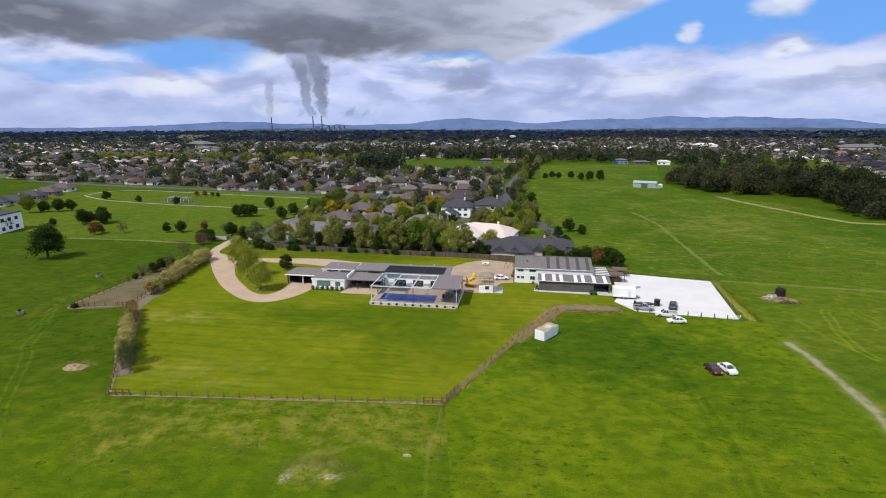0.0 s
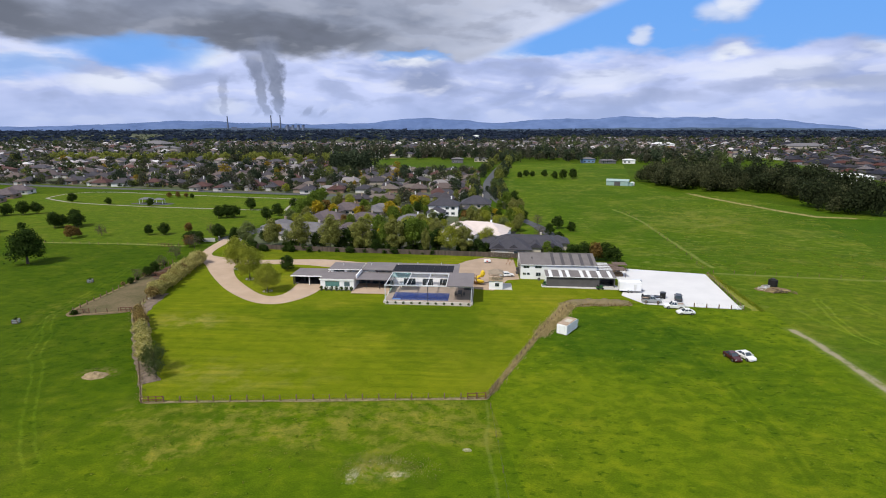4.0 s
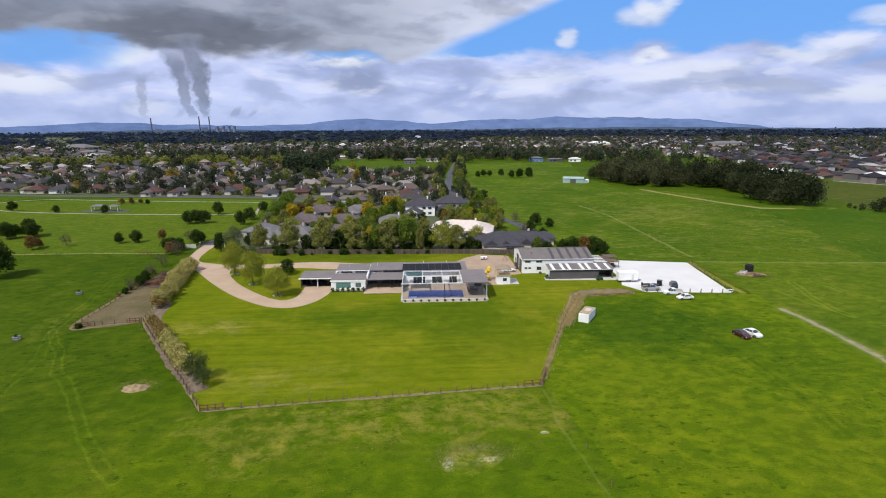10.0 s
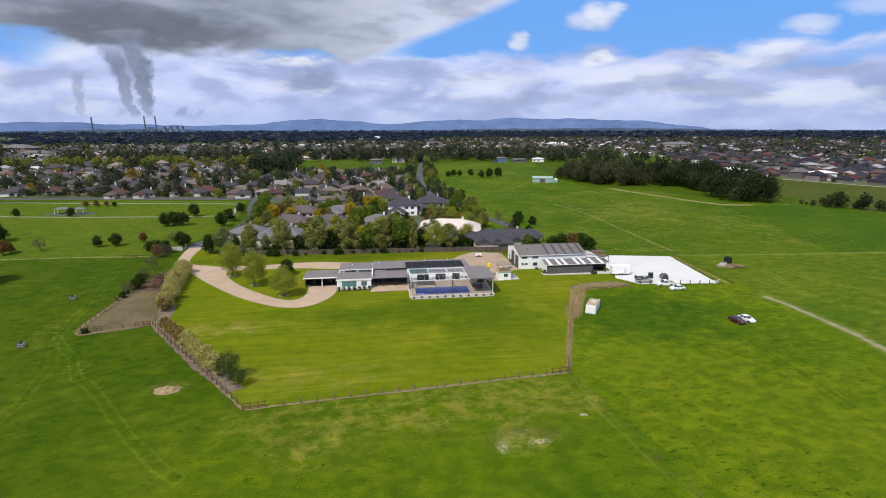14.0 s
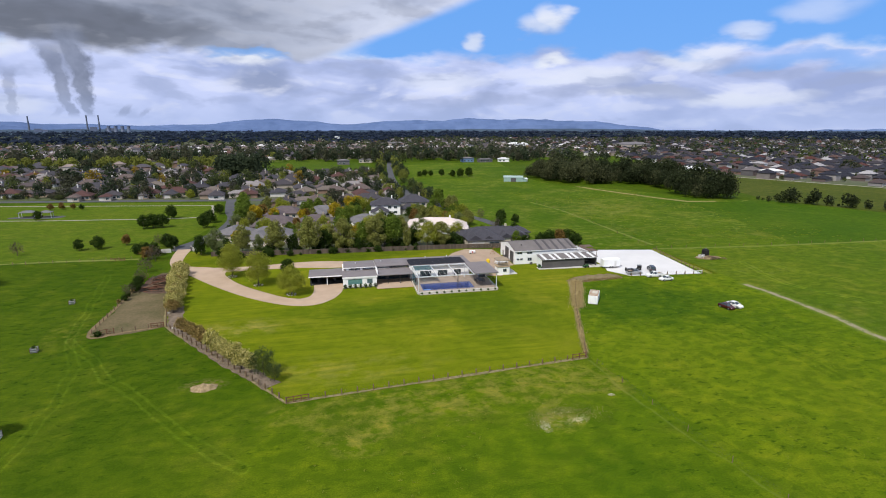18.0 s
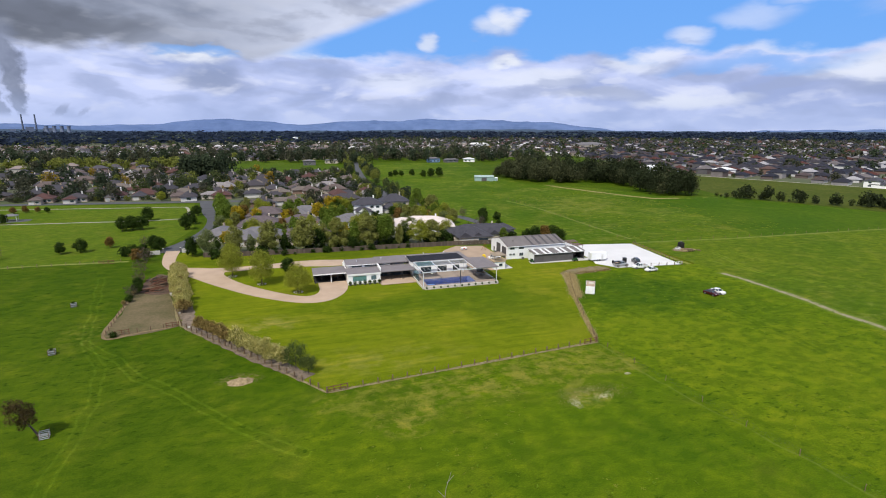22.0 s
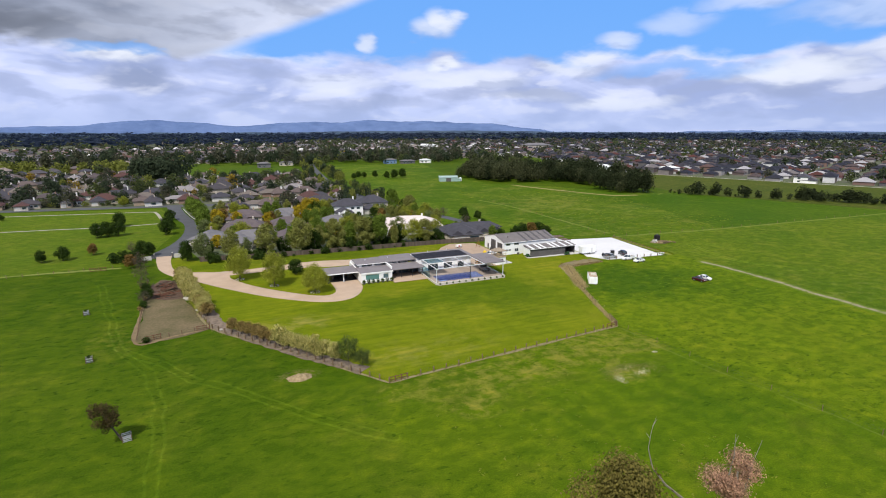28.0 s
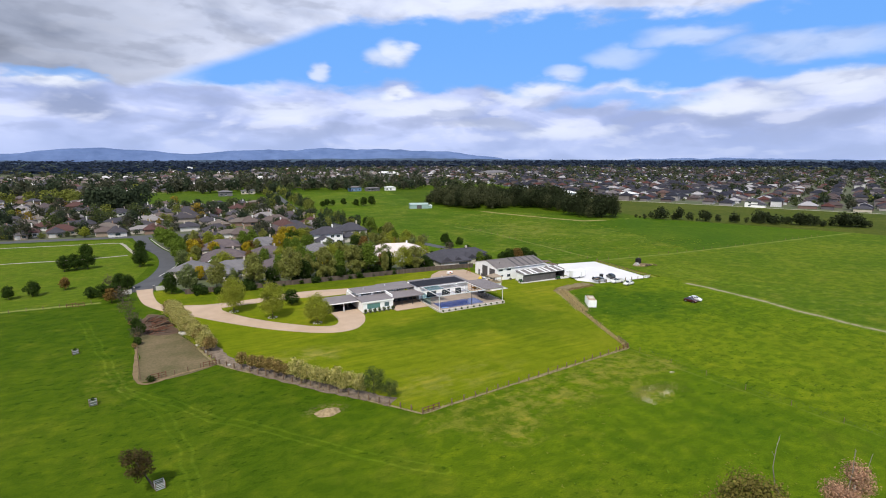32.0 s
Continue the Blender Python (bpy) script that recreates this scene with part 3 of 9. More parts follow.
def leaves(name, base, other, island=0.38, palette=None):
    """Leaf colour, partly let through by the light behind."""
    fresh = name not in MATS
    m = mat(name, base, other, scale=0.35, grain=1.7, rough=0.8, spec=0.06, bump=0.0, island=0.0 if palette else island, palette=palette)
    if fresh:
        t = m.node_tree
        b = t.nodes["Principled BSDF"]
        thin = t.nodes.new("ShaderNodeBsdfTranslucent")
        t.links.new(b.inputs["Base Color"].links[0].from_socket, thin.inputs[0])
        both = t.nodes.new("ShaderNodeMixShader")
        both.inputs[0].default_value = 0.42
        t.links.new(b.outputs[0], both.inputs[1])
        t.links.new(thin.outputs[0], both.inputs[2])
        t.links.new(both.outputs[0], t.nodes["Material Output"].inputs[0])
    return m


L_FRESH = leaves("spring_leaves", (0.315, 0.338, 0.045), (0.205, 0.230, 0.030))
L_MID = leaves("green_leaves", (0.155, 0.218, 0.032), (0.095, 0.145, 0.020))
L_DARK = leaves("dark_leaves", (0.046, 0.078, 0.014), (0.027, 0.049, 0.010))
L_GOLD = leaves("golden_leaves", (0.45, 0.345, 0.025), (0.29, 0.225, 0.018))
L_RUST = leaves("russet_leaves", (0.23, 0.145, 0.04), (0.135, 0.085, 0.028))
L_PINK = leaves("pink_dying_leaves", (0.52, 0.32, 0.215), (0.30, 0.18, 0.115), 0.5)
L_HEDGE = leaves("flowering_hedge_leaves", (0.3, 0.3, 0.1), (0.2, 0.2, 0.1), palette=("island", (0.17, 0.175, 0.040), (0.72, 0.64, 0.24), (0.42, 0.39, 0.11), (0.62, 0.55, 0.19), (0.28, 0.28, 0.07), (0.80, 0.72, 0.34), (0.52, 0.47, 0.14), (0.13, 0.135, 0.035)))
L_HEDGEB = leaves("russet_hedge_leaves", (0.3, 0.3, 0.1), (0.2, 0.2, 0.1), palette=("island", (0.11, 0.085, 0.030), (0.42, 0.29, 0.105), (0.20, 0.15, 0.048), (0.56, 0.44, 0.16), (0.15, 0.125, 0.036), (0.33, 0.205, 0.078)))
L_BROWN = leaves("brown_shrub_leaves", (0.250, 0.170, 0.065), (0.130, 0.100, 0.034))
L_WOOD = leaves("woodland_leaves", (0.044, 0.056, 0.025), (0.026, 0.036, 0.016))
L_ROW = leaves("olive_spring_leaves", (0.275, 0.285, 0.076), (0.158, 0.170, 0.044))
L_TWIG = leaves("bare_twigs", (0.14, 0.115, 0.08), (0.08, 0.065, 0.048))
L_SAGE = leaves("grey_green_leaves", (0.200, 0.235, 0.085), (0.115, 0.145, 0.050))
L_OLIVE = leaves("olive_gum_leaves", (0.235, 0.200, 0.052), (0.140, 0.120, 0.032), 0.3)
L_FEATHER = leaves("feathery_grey_leaves", (0.082, 0.112, 0.034), (0.046, 0.066, 0.022), 0.4)

# ---- building blocks ----


def mesh_object(name, bm, material, parent=None, label=""):
    me = bpy.data.meshes.new(name)
    bm.to_mesh(me)
    bm.free()
    for m in material if isinstance(material, (list, tuple)) else (material,):
        me.materials.append(m)
    ob = new(name, me)
    if parent is not None:
        ob.parent = parent
    if label:
        ob["label"] = label
    return ob


def part(name, bm, material, parent, label=""):
    return mesh_object(name, bm, material, parent, label)


def thing(name, x, y, z=0.0, rz=0.0, label="", category="", group="", kind=""):
    ob = new(name)
    ob.matrix_basis = pose(x, y, z, 0, 0, rz)
    ob.empty_display_size = 0.2
    return tagged(ob, label, category, group, kind)


def box(bm, x0, x1, y0, y1, z0, z1, bevel=0.0):
    vs = [bm.verts.new((x, y, z)) for z in (z0, z1) for x, y in ((x0, y0), (x1, y0), (x1, y1), (x0, y1))]
    fs = [bm.faces.new([vs[i] for i in f]) for f in ((3, 2, 1, 0), (4, 5, 6, 7), (0, 1, 5, 4), (1, 2, 6, 5), (2, 3, 7, 6), (3, 0, 4, 7))]
    if bevel:
        bmesh.ops.bevel(bm, geom=list({e for f in fs for e in f.edges}), offset=bevel, segments=1, affect="EDGES", profile=0.5)
    return bm


def boxes(*rows, bevel=0.0):
    bm = bmesh.new()
    for r in rows:
        box(bm, *r, bevel=bevel)
    return bm


def pierced(x0, x1, y0, y1, z0, z1, holes=(), axis="x"):
    """One wall of thickness y0..y1 with openings (x0, x1, z0, z1) cut right through it."""
    bm = bmesh.new()
    xs = sorted({x0, x1, *(v for h in holes for v in h[:2])})
    zs = sorted({z0, z1, *(v for h in holes for v in h[2:])})
    solid = {(i, k) for i in range(len(xs) - 1) for k in range(len(zs) - 1)
             if not any(h[0] < (xs[i] + xs[i + 1]) / 2 < h[1] and h[2] < (zs[k] + zs[k + 1]) / 2 < h[3] for h in holes)}
    made = {}

    def v(i, k, y):
        if (i, k, y) not in made:
            p = (xs[i], y, zs[k])
            made[i, k, y] = bm.verts.new(p if axis == "x" else (p[1], p[0], p[2]))
        return made[i, k, y]

    for i, k in solid:
        bm.faces.new((v(i, k, y0), v(i + 1, k, y0), v(i + 1, k + 1, y0), v(i, k + 1, y0)))
        bm.faces.new((v(i, k + 1, y1), v(i + 1, k + 1, y1), v(i + 1, k, y1), v(i, k, y1)))
        for di, dk, a, b in ((0, -1, (i, k), (i + 1, k)), (0, 1, (i + 1, k + 1), (i, k + 1)), (-1, 0, (i, k + 1), (i, k)), (1, 0, (i + 1, k), (i + 1, k + 1))):
            if (i + di, k + dk) not in solid:
                bm.faces.new((v(*a, y1), v(*b, y1), v(*b, y0), v(*a, y0)))
    bmesh.ops.recalc_face_normals(bm, faces=bm.faces[:])
    return bm


def tube(bm, a, b, r0, r1=None, n=6):
    a, b = Vector(a), Vector(b)
    r1 = r0 if r1 is None else r1
    q = (b - a).to_track_quat("Z", "Y")
    rings = []
    for p, r in ((a, r0), (b, r1)):
        rings.append([bm.verts.new(p + q @ Vector((r * math.cos(6.28318 * i / n), r * math.sin(6.28318 * i / n), 0))) for i in range(n)])
    for i in range(n):
        bm.faces.new((rings[0][i], rings[0][(i + 1) % n], rings[1][(i + 1) % n], rings[1][i]))
    bm.faces.new(rings[1])
    bm.faces.new(rings[0][::-1])
    return bm


def tubes(*rows, n=6):
    bm = bmesh.new()
    for r in rows:
        tube(bm, *r, n=n)
    return bm


def slab(points, z0, z1):
    """A flat plate with any outline."""
    from_top = [Vector((x, y, z1)) for x, y in points]
    tris = geometry.tessellate_polygon([from_top])
    bm = bmesh.new()
    top = [bm.verts.new(p) for p in from_top]
    low = [bm.verts.new((p.x, p.y, z0)) for p in from_top]
    for t in tris:
        bm.faces.new([top[i] for i in t])
    for i in range(len(top)):
        j = (i + 1) % len(top)
        bm.faces.new((low[i], low[j], top[j], top[i]))
    bmesh.ops.recalc_face_normals(bm, faces=bm.faces[:])
    if sum(f.normal.z * f.calc_area() for f in bm.faces) < 0:
        bmesh.ops.reverse_faces(bm, faces=bm.faces[:])
    return bm


def smooth_line(points, steps=6, closed=False):
    """Catmull-Rom through points in the plane."""
    n, out = len(points), []
    for i in range(n if closed else n - 1):
        p = [Vector(points[(i + d) % n] if closed else points[min(max(i + d, 0), n - 1)]) for d in (-1, 0, 1, 2)]
        for s in range(steps):
            t = s / steps
            out.append(tuple(0.5 * (2 * p[1] + (p[2] - p[0]) * t + (2 * p[0] - 5 * p[1] + 4 * p[2] - p[3]) * t * t + (3 * p[1] - p[0] - 3 * p[2] + p[3]) * t ** 3)))
    if not closed:
        out.append(tuple(points[-1]))
    return out


def strip(points, width, z0, z1, wobble=0.0, seed=1):
    """A plate along a line, with a given width and slightly uneven edges."""
    rnd = random.Random(seed)
    left, right = [], []
    for i, p in enumerate(points):
        a, b = Vector(points[max(i - 1, 0)]), Vector(points[min(i + 1, len(points) - 1)])
        d = (b - a).normalized()
        nrm = Vector((-d.y, d.x))
        w = width / 2 * (1 + rnd.uniform(-wobble, wobble))
        left.append(tuple(Vector(p) + nrm * w))
        right.append(tuple(Vector(p) - nrm * w))
    return slab(left + right[::-1], z0, z1)


def hip_roof(bm, x0, x1, y0, y1, z, h, over=0.5, gable=False):
    """A closed hipped (or gabled) roof with eaves; its ridge runs along the longer side."""
    x0, x1, y0, y1 = x0 - over, x1 + over, y0 - over, y1 + over
    t = 0.18
    inset = 0.0 if gable else min(x1 - x0, y1 - y0) / 2
    if x1 - x0 >= y1 - y0:
        ridge = ((x0 + inset, (y0 + y1) / 2), (x1 - inset, (y0 + y1) / 2))
    else:
        ridge = (((x0 + x1) / 2, y0 + inset), ((x0 + x1) / 2, y1 - inset))
    if (Vector(ridge[0]) - Vector(ridge[1])).length < 0.05:
        ridge = ((ridge[0][0] - 0.05, ridge[0][1]), (ridge[1][0] + 0.05, ridge[1][1]))
    lo = [bm.verts.new((x, y, z)) for x, y in ((x0, y0), (x1, y0), (x1, y1), (x0, y1))]
    up = [bm.verts.new((x, y, z + t)) for x, y in ((x0, y0), (x1, y0), (x1, y1), (x0, y1))]
    r = [bm.verts.new((*p, z + t + h)) for p in ridge]
    bm.faces.new(lo[::-1])
    for i in range(4):
        bm.faces.new((lo[i], lo[(i + 1) % 4], up[(i + 1) % 4], up[i]))
    if x1 - x0 >= y1 - y0:
        for f in ((up[0], up[1], r[1], r[0]), (up[1], up[2], r[1]), (up[2], up[3], r[0], r[1]), (up[3], up[0], r[0])):
            bm.faces.new(f)
    else:
        for f in ((up[0], up[1], r[0]), (up[1], up[2], r[1], r[0]), (up[2], up[3], r[1]), (up[3], up[0], r[0], r[1])):
            bm.faces.new(f)
    return bm


def quads_object(name, verts, size, material, parent=None):
    """A mesh of separate faces, size corners each, from an array of corners."""
    me = bpy.data.meshes.new(name)
    n = len(verts)
    me.vertices.add(n)
    me.vertices.foreach_set("co", np.ascontiguousarray(verts, dtype=np.float32).ravel())
    me.loops.add(n)
    me.loops.foreach_set("vertex_index", np.arange(n, dtype=np.int32))
    me.polygons.add(n // size)
    me.polygons.foreach_set("loop_start", np.arange(0, n, size, dtype=np.int32))
    me.update(calc_edges=True)
    me.materials.append(material)
    ob = new(name, me)
    if parent is not None:
        ob.parent = parent
    return ob


def leaf_cloud(rng, blobs, count, leaf, shell=0.55, droop=0.0):
    """Corners of many small four-cornered leaf clumps over a set of balls (x, y, z, rx, rz)."""
    blobs = np.array(blobs, dtype=float)
    wt = blobs[:, 3] ** 2 * blobs[:, 4]
    which = rng.choice(len(blobs), count, p=wt / wt.sum())
    d = rng.normal(size=(count, 3))
    d /= np.linalg.norm(d, axis=1)[:, None]
    rad = (shell + (1 - shell) * rng.random(count) ** 0.6)
    rad *= 1 + 0.16 * rng.normal(size=count)
    b = blobs[which]
    c = b[:, :3] + d * rad[:, None] * b[:, [3, 3, 4]]
    nrm = d + rng.normal(size=(count, 3)) * 0.5
    nrm[:, 2] += 0.35
    nrm /= np.linalg.norm(nrm, axis=1)[:, None]
    up = rng.normal(size=(count, 3))
    u = np.cross(nrm, up)
    u /= np.linalg.norm(u, axis=1)[:, None]
    v = np.cross(nrm, u)
    s = leaf * (0.55 + 0.9 * rng.random(count))[:, None]
    asp = (0.5 + 0.5 * rng.random(count))[:, None]
    bend = nrm * s * 0.35
    q = np.stack([c - u * s, c - v * s * asp + bend, c + u * s * (0.7 + 0.3 * asp), c + v * s * asp - bend * 0.5], 1)
    if droop:
        q[:, :, 2] -= droop * rng.random((count, 1))
    return q.reshape(-1, 3)


def crown_blobs(rng, height, width, base, form):
    """Balls that make a crown: form 'round', 'tall', 'wide' or 'gum'."""
    out = []
    hh = height - base
    n = {"round": 16, "tall": 14, "wide": 18, "gum": 11, "column": 9, "vase": 16}[form]
    for i in range(n):
        t = (i + 0.5) / n
        a = i * 2.4 + rng.random() * 0.8
        if form == "tall":
            prof = math.sin(math.pi * min(1, t * 0.86 + 0.14)) ** 0.7
        elif form == "column":
            prof = 0.5 * math.sin(math.pi * min(1, t * 0.8 + 0.18))
        elif form == "wide":
            prof = math.sin(math.pi * (0.25 + 0.72 * t)) ** 0.6
        elif form == "vase":
            prof = 0.55 + 0.5 * math.sin(math.pi * min(1, t * 0.95))
        else:
            prof = math.sin(math.pi * (0.14 + 0.83 * t)) ** 0.65
        r = width / 2 * prof * (0.35 + 0.45 * rng.random())
        br = width * (0.15 + 0.10 * rng.random()) * (0.75 + 0.35 * prof)
        z = base + hh * (0.10 + 0.80 * t)
        if form == "gum":
            br *= 0.9
            r *= 1.25
        out.append((r * math.cos(a), r * math.sin(a), z, br, min(br * 0.85, hh * 0.28)))
    return out


def trunk_mesh(rng, height, base, r, blobs, lean=0.0):
    bm = bmesh.new()
    fork = Vector((lean * base, 0.15 * rng.random(), base * 1.02))
    tube(bm, (0, 0, -0.1), (fork.x * 0.45, 0.05, base * 0.5), r * 1.25, r * 0.95, 7)
    tube(bm, (fork.x * 0.45, 0.05, base * 0.5), fork, r * 0.95, r * 0.75, 7)
    top = Vector((lean * height * 0.6, 0, height * 0.72))
    tube(bm, fork, top, r * 0.7, r * 0.2, 6)
    for b in blobs[::2]:
        q = Vector((b[0] * 0.85, b[1] * 0.85, b[2]))
        k = min(0.9, max(0.0, (q.z * 0.55 - fork.z) / max(0.1, top.z - fork.z)))
        tube(bm, fork.lerp(top, k), q, r * 0.34, r * 0.07, 5)
    return bm


TREES = {}


def tree_kind(key, height, width, base, form, material, count, leaf, r=0.16, bark=None, shell=0.55, seeds=3, name="tree"):
    """Patterns of one kind of tree, unit size, kept out of sight below the place until copied."""
    TREES[key] = (height, width, base, form, material, count, leaf, r, bark or BARK, shell, seeds, name, [None] * seeds)


def plant(key, x, y, scale=1.0, rz=None, seed=None, label="", category="tree", group="", wide=1.0, lean=0.0):
    height, width, base, form, material, count, leaf, r, bark, shell, seeds, name, made = TREES[key]
    rnd = random.Random(int(x * 13.7 + y * 7.3) if seed is None else seed)
    n = rnd.randrange(seeds)
    rz = rnd.uniform(0, 360) if rz is None else rz
    m = pose(x, y, 0, 0, lean, rz) @ Matrix.Diagonal((scale * wide, scale * wide, scale, 1))
    if made[n] is None:
        rng = np.random.default_rng(abs(hash_word(key)) + n * 17)
        blobs = crown_blobs(rng, height, width, base, form)
        ob = thing(name, 0, 0, label=label, category=category, group=group)
        part("trunk", trunk_mesh(rng, height, base, r, blobs), bark, ob)
        quads_object("crown", leaf_cloud(rng, blobs, count, leaf, shell), 4, material, ob)
        ob.matrix_basis = m
        made[n] = ob
        return ob
    src = made[n]
    keep = src.matrix_basis.copy()
    src.matrix_basis = Matrix.Identity(4)
    ob = copy_thing(src, m)
    src.matrix_basis = keep
    for key2, v in (("label", label), ("category", category), ("group", group)):
        if v:
            ob[key2] = v
    return ob


def hash_word(w):
    h = 7
    for c in w:
        h = (h * 31 + ord(c)) % 100003
    return h


def inside(poly, x, y):
    c, j = False, len(poly) - 1
    for i in range(len(poly)):
        (xi, yi), (xj, yj) = poly[i], poly[j]
        if (yi > y) != (yj > y) and x < (xj - xi) * (y - yi) / (yj - yi) + xi:
            c = not c
        j = i
    return c


def rough_outline(points, jitter, seed, steps=5):
    rnd = random.Random(seed)
    return [(x + rnd.uniform(-jitter, jitter), y + rnd.uniform(-jitter, jitter)) for x, y in smooth_line(points, steps, closed=True)]


def along(points, gap):
    """Places at even gaps along a line, with the heading there."""
    out, left = [], 0.0
    for a, b in zip(points, points[1:]):
        a, b = Vector(a), Vector(b)
        n = (b - a).length
        d = (b - a) / n
        s = left
        while s < n:
            p = a + d * s
            out.append((p.x, p.y, math.degrees(math.atan2(d.y, d.x))))
            s += gap
        left = s - n
    return out


def ground_sheet(name, bm, material, label, category):
    return tagged(mesh_object(name, bm, material), label, category, kind="structure")


# ---- ground ----
def disc(r, n, z):
    bm = bmesh.new()
    vs = [bm.verts.new((r * math.cos(6.2831853 * i / n) - 50, r * math.sin(6.2831853 * i / n), z)) for i in range(n)]
    bm.faces.new(vs)
    return bm


ground_sheet("ground", disc(4650, 96, 0.0), PADDOCK, "green paddocks running out to the horizon", "ground")

SOUTH = [(-69.6, 71.0), (-66.0, 71.5), (-40, 74.2), (-12.4, 77.0)]
EASTLINE = [(-12.4, 77.0), (-6.5, 92.0), (-2.0, 103.0), (2.0, 112.0), (6.5, 121.0), (9.0, 125.5)]
WESTLINE = [(-69.6, 71.0), (-76, 80.0), (-84, 91.0), (-92, 101.5), (-99.5, 112.0), (-103, 125), (-106.5, 140.0), (-109.5, 157), (-114, 172), (-118.5, 186)]
lawn = SOUTH[1:] + EASTLINE[1:] + [(24, 127.6), (28, 128.8), (30, 143), (24, 150), (2, 152), (-3, 170), (-14, 174), (-40, 176), (-60, 177), (-80, 178.5), (-104, 181), (-111, 190), (-118.5, 186)] + WESTLINE[:-1][::-1]
ground_sheet("lawn", slab(lawn, -0.05, 0.03), LAWN, "mown yellowish-green lawn round the house", "lawn")
ground_sheet("east_paddock", slab([(-12.0, 76.5), (-8, 56), (0, 20), (8, -40), (57, -40), (57, 124.5), (28, 127), (10, 124), (2.5, 111.5), (-6, 92)], -0.05, 0.02), EAST,
             "lush green paddock east of the lawn", "paddock")
ground_sheet("north_field", slab([(-2, 176), (30, 166), (56, 157.6), (100, 154.6), (252, 149.8), (205, 262), (170, 276), (150, 330), (112, 372), (108, 440), (150, 640), (14, 640), (-6, 440), (-6, 300), (4, 210)], -0.05, 0.010), NORTH,
             "broad streaky green field beyond the sheds", "field")
ground_sheet("dark_paddock", slab(smooth_line([(150, 263), (140, 230), (132, 200), (121, 168), (118, 156)], 5) + [(118, 154.2), (180, 152.2), (250, 150.2), (204, 261), (172, 262)], -0.05, 0.018), grass_mat("deep_green_grass", ((0.052, 0.112, 0.004), (0.074, 0.132, 0.005), (0.100, 0.148, 0.010), (0.050, 0.106, 0.004)), big=0.014, mid=0.05, small=0.5, tufts=0.4, lines=((FIELD_EDGE, 0.8, 0.0, STRAWLINE, 0.55),)),
             "deep green ungrazed paddock before the woodland", "field")
ground_sheet("creek_flat", slab([(254, 149), (208, 264), (226, 330), (244, 400), (298, 402), (336, 316), (372, 232), (456, 50), (310, -60)], -0.05, 0.014), grass_mat("dull_creek_grass", ((0.066, 0.090, 0.012), (0.085, 0.105, 0.016), (0.120, 0.122, 0.030), (0.060, 0.082, 0.012))), "dull olive rough grass along the creek", "field")
ground_sheet("far_east_field", slab([(56.4, 157.5), (56.4, 124), (56.4, 20), (56.4, -60), (300, -60), (262, 150.2)], -0.05, 0.006), grass_mat("far_east_grass", ((0.078, 0.136, 0.006), (0.112, 0.162, 0.008), (0.165, 0.188, 0.018), (0.068, 0.124, 0.006)), stripes=0.08, heading=-35.0, tufts=0.6, mottle=0.6, lines=FAR_EAST_LINES, flecks=0.22),
             "streaky green field beyond the gravel track", "field")
OUTER = [(-118.6, 194), (-117.6, 184), (-115.4, 172.5), (-110.5, 162.5), (-104.5, 155), (-96.5, 144), (-86, 131.5), (-76.5, 123.2), (-70.4, 120.2), (-65.5, 120.6), (-61.8, 124.3), (-59.6, 129.4), (-58.9, 134)]
INNER = [(-113.6, 194), (-113.2, 184), (-111.6, 173), (-108.5, 167.8), (-101.5, 164.8), (-95.2, 161.0), (-94.4, 154.0), (-87.6, 142), (-76.8, 130), (-71.2, 126.2), (-68.4, 127.2), (-67.2, 130.6), (-67.2, 137.5)]
ground_sheet("driveway", slab(smooth_line(OUTER, 6) + [(-58.9, 139.5), (-67.2, 139.5)] + smooth_line(INNER, 6)[::-1], -0.05, 0.07), DRIVE,
             "curving pinkish exposed-aggregate concrete driveway", "driveway")
ground_sheet("rear_drive", slab(smooth_line([(-99.5, 164.0), (-92, 163.4), (-84, 164.0), (-75, 165.4), (-66, 165.6), (-56, 163.4), (-46, 162)], 5) + smooth_line([(-46, 156), (-62, 156.2), (-68, 157.5), (-74, 158.5), (-84, 158.6), (-94.5, 158.0)], 5), -0.05, 0.06), DRIVE,
             "pinkish concrete drive passing behind the house", "driveway")
ground_sheet("gravel_yard", slab([(-23, 147), (-24, 160), (-19, 168), (-13, 173), (-3.2, 170.5), (-2.6, 147.4), (-6, 146.6), (-10.4, 136.0), (-15.5, 137)], -0.05, 0.065), GRAVEL, "pinkish gravel yard between house and shed", "yard")
ground_sheet("pale_pad", slab([(24, 134.5), (28.2, 127.8), (51.2, 125.6), (54.9, 157.6), (31.4, 162.2), (27, 158), (26, 140)], -0.05, 0.08), PADMAT, "bright white crushed-rock parking pad", "pad")
ground_sheet("shed_apron", slab([(3.2, 140.3), (25.2, 139.2), (25.6, 142), (20, 149), (3.4, 143)], -0.05, 0.09), CONC, "pale concrete apron before the sheds", "apron")
ground_sheet("earth_yard", slab(rough_outline([(-114.4, 109.0), (-100.6, 112.2), (-103.2, 125), (-107.2, 142), (-110.5, 158), (-114.5, 160), (-116.5, 147), (-115.2, 128)], 0.5, 5), -0.05, 0.04), mat("scrubby_yard", (0.160, 0.118, 0.066), (0.066, 0.066, 0.022), scale=0.14, grain=1.6, rough=0.97, space="World", bump=0.4),
             "brown scrubby dirt yard with sparse grass", "yard")
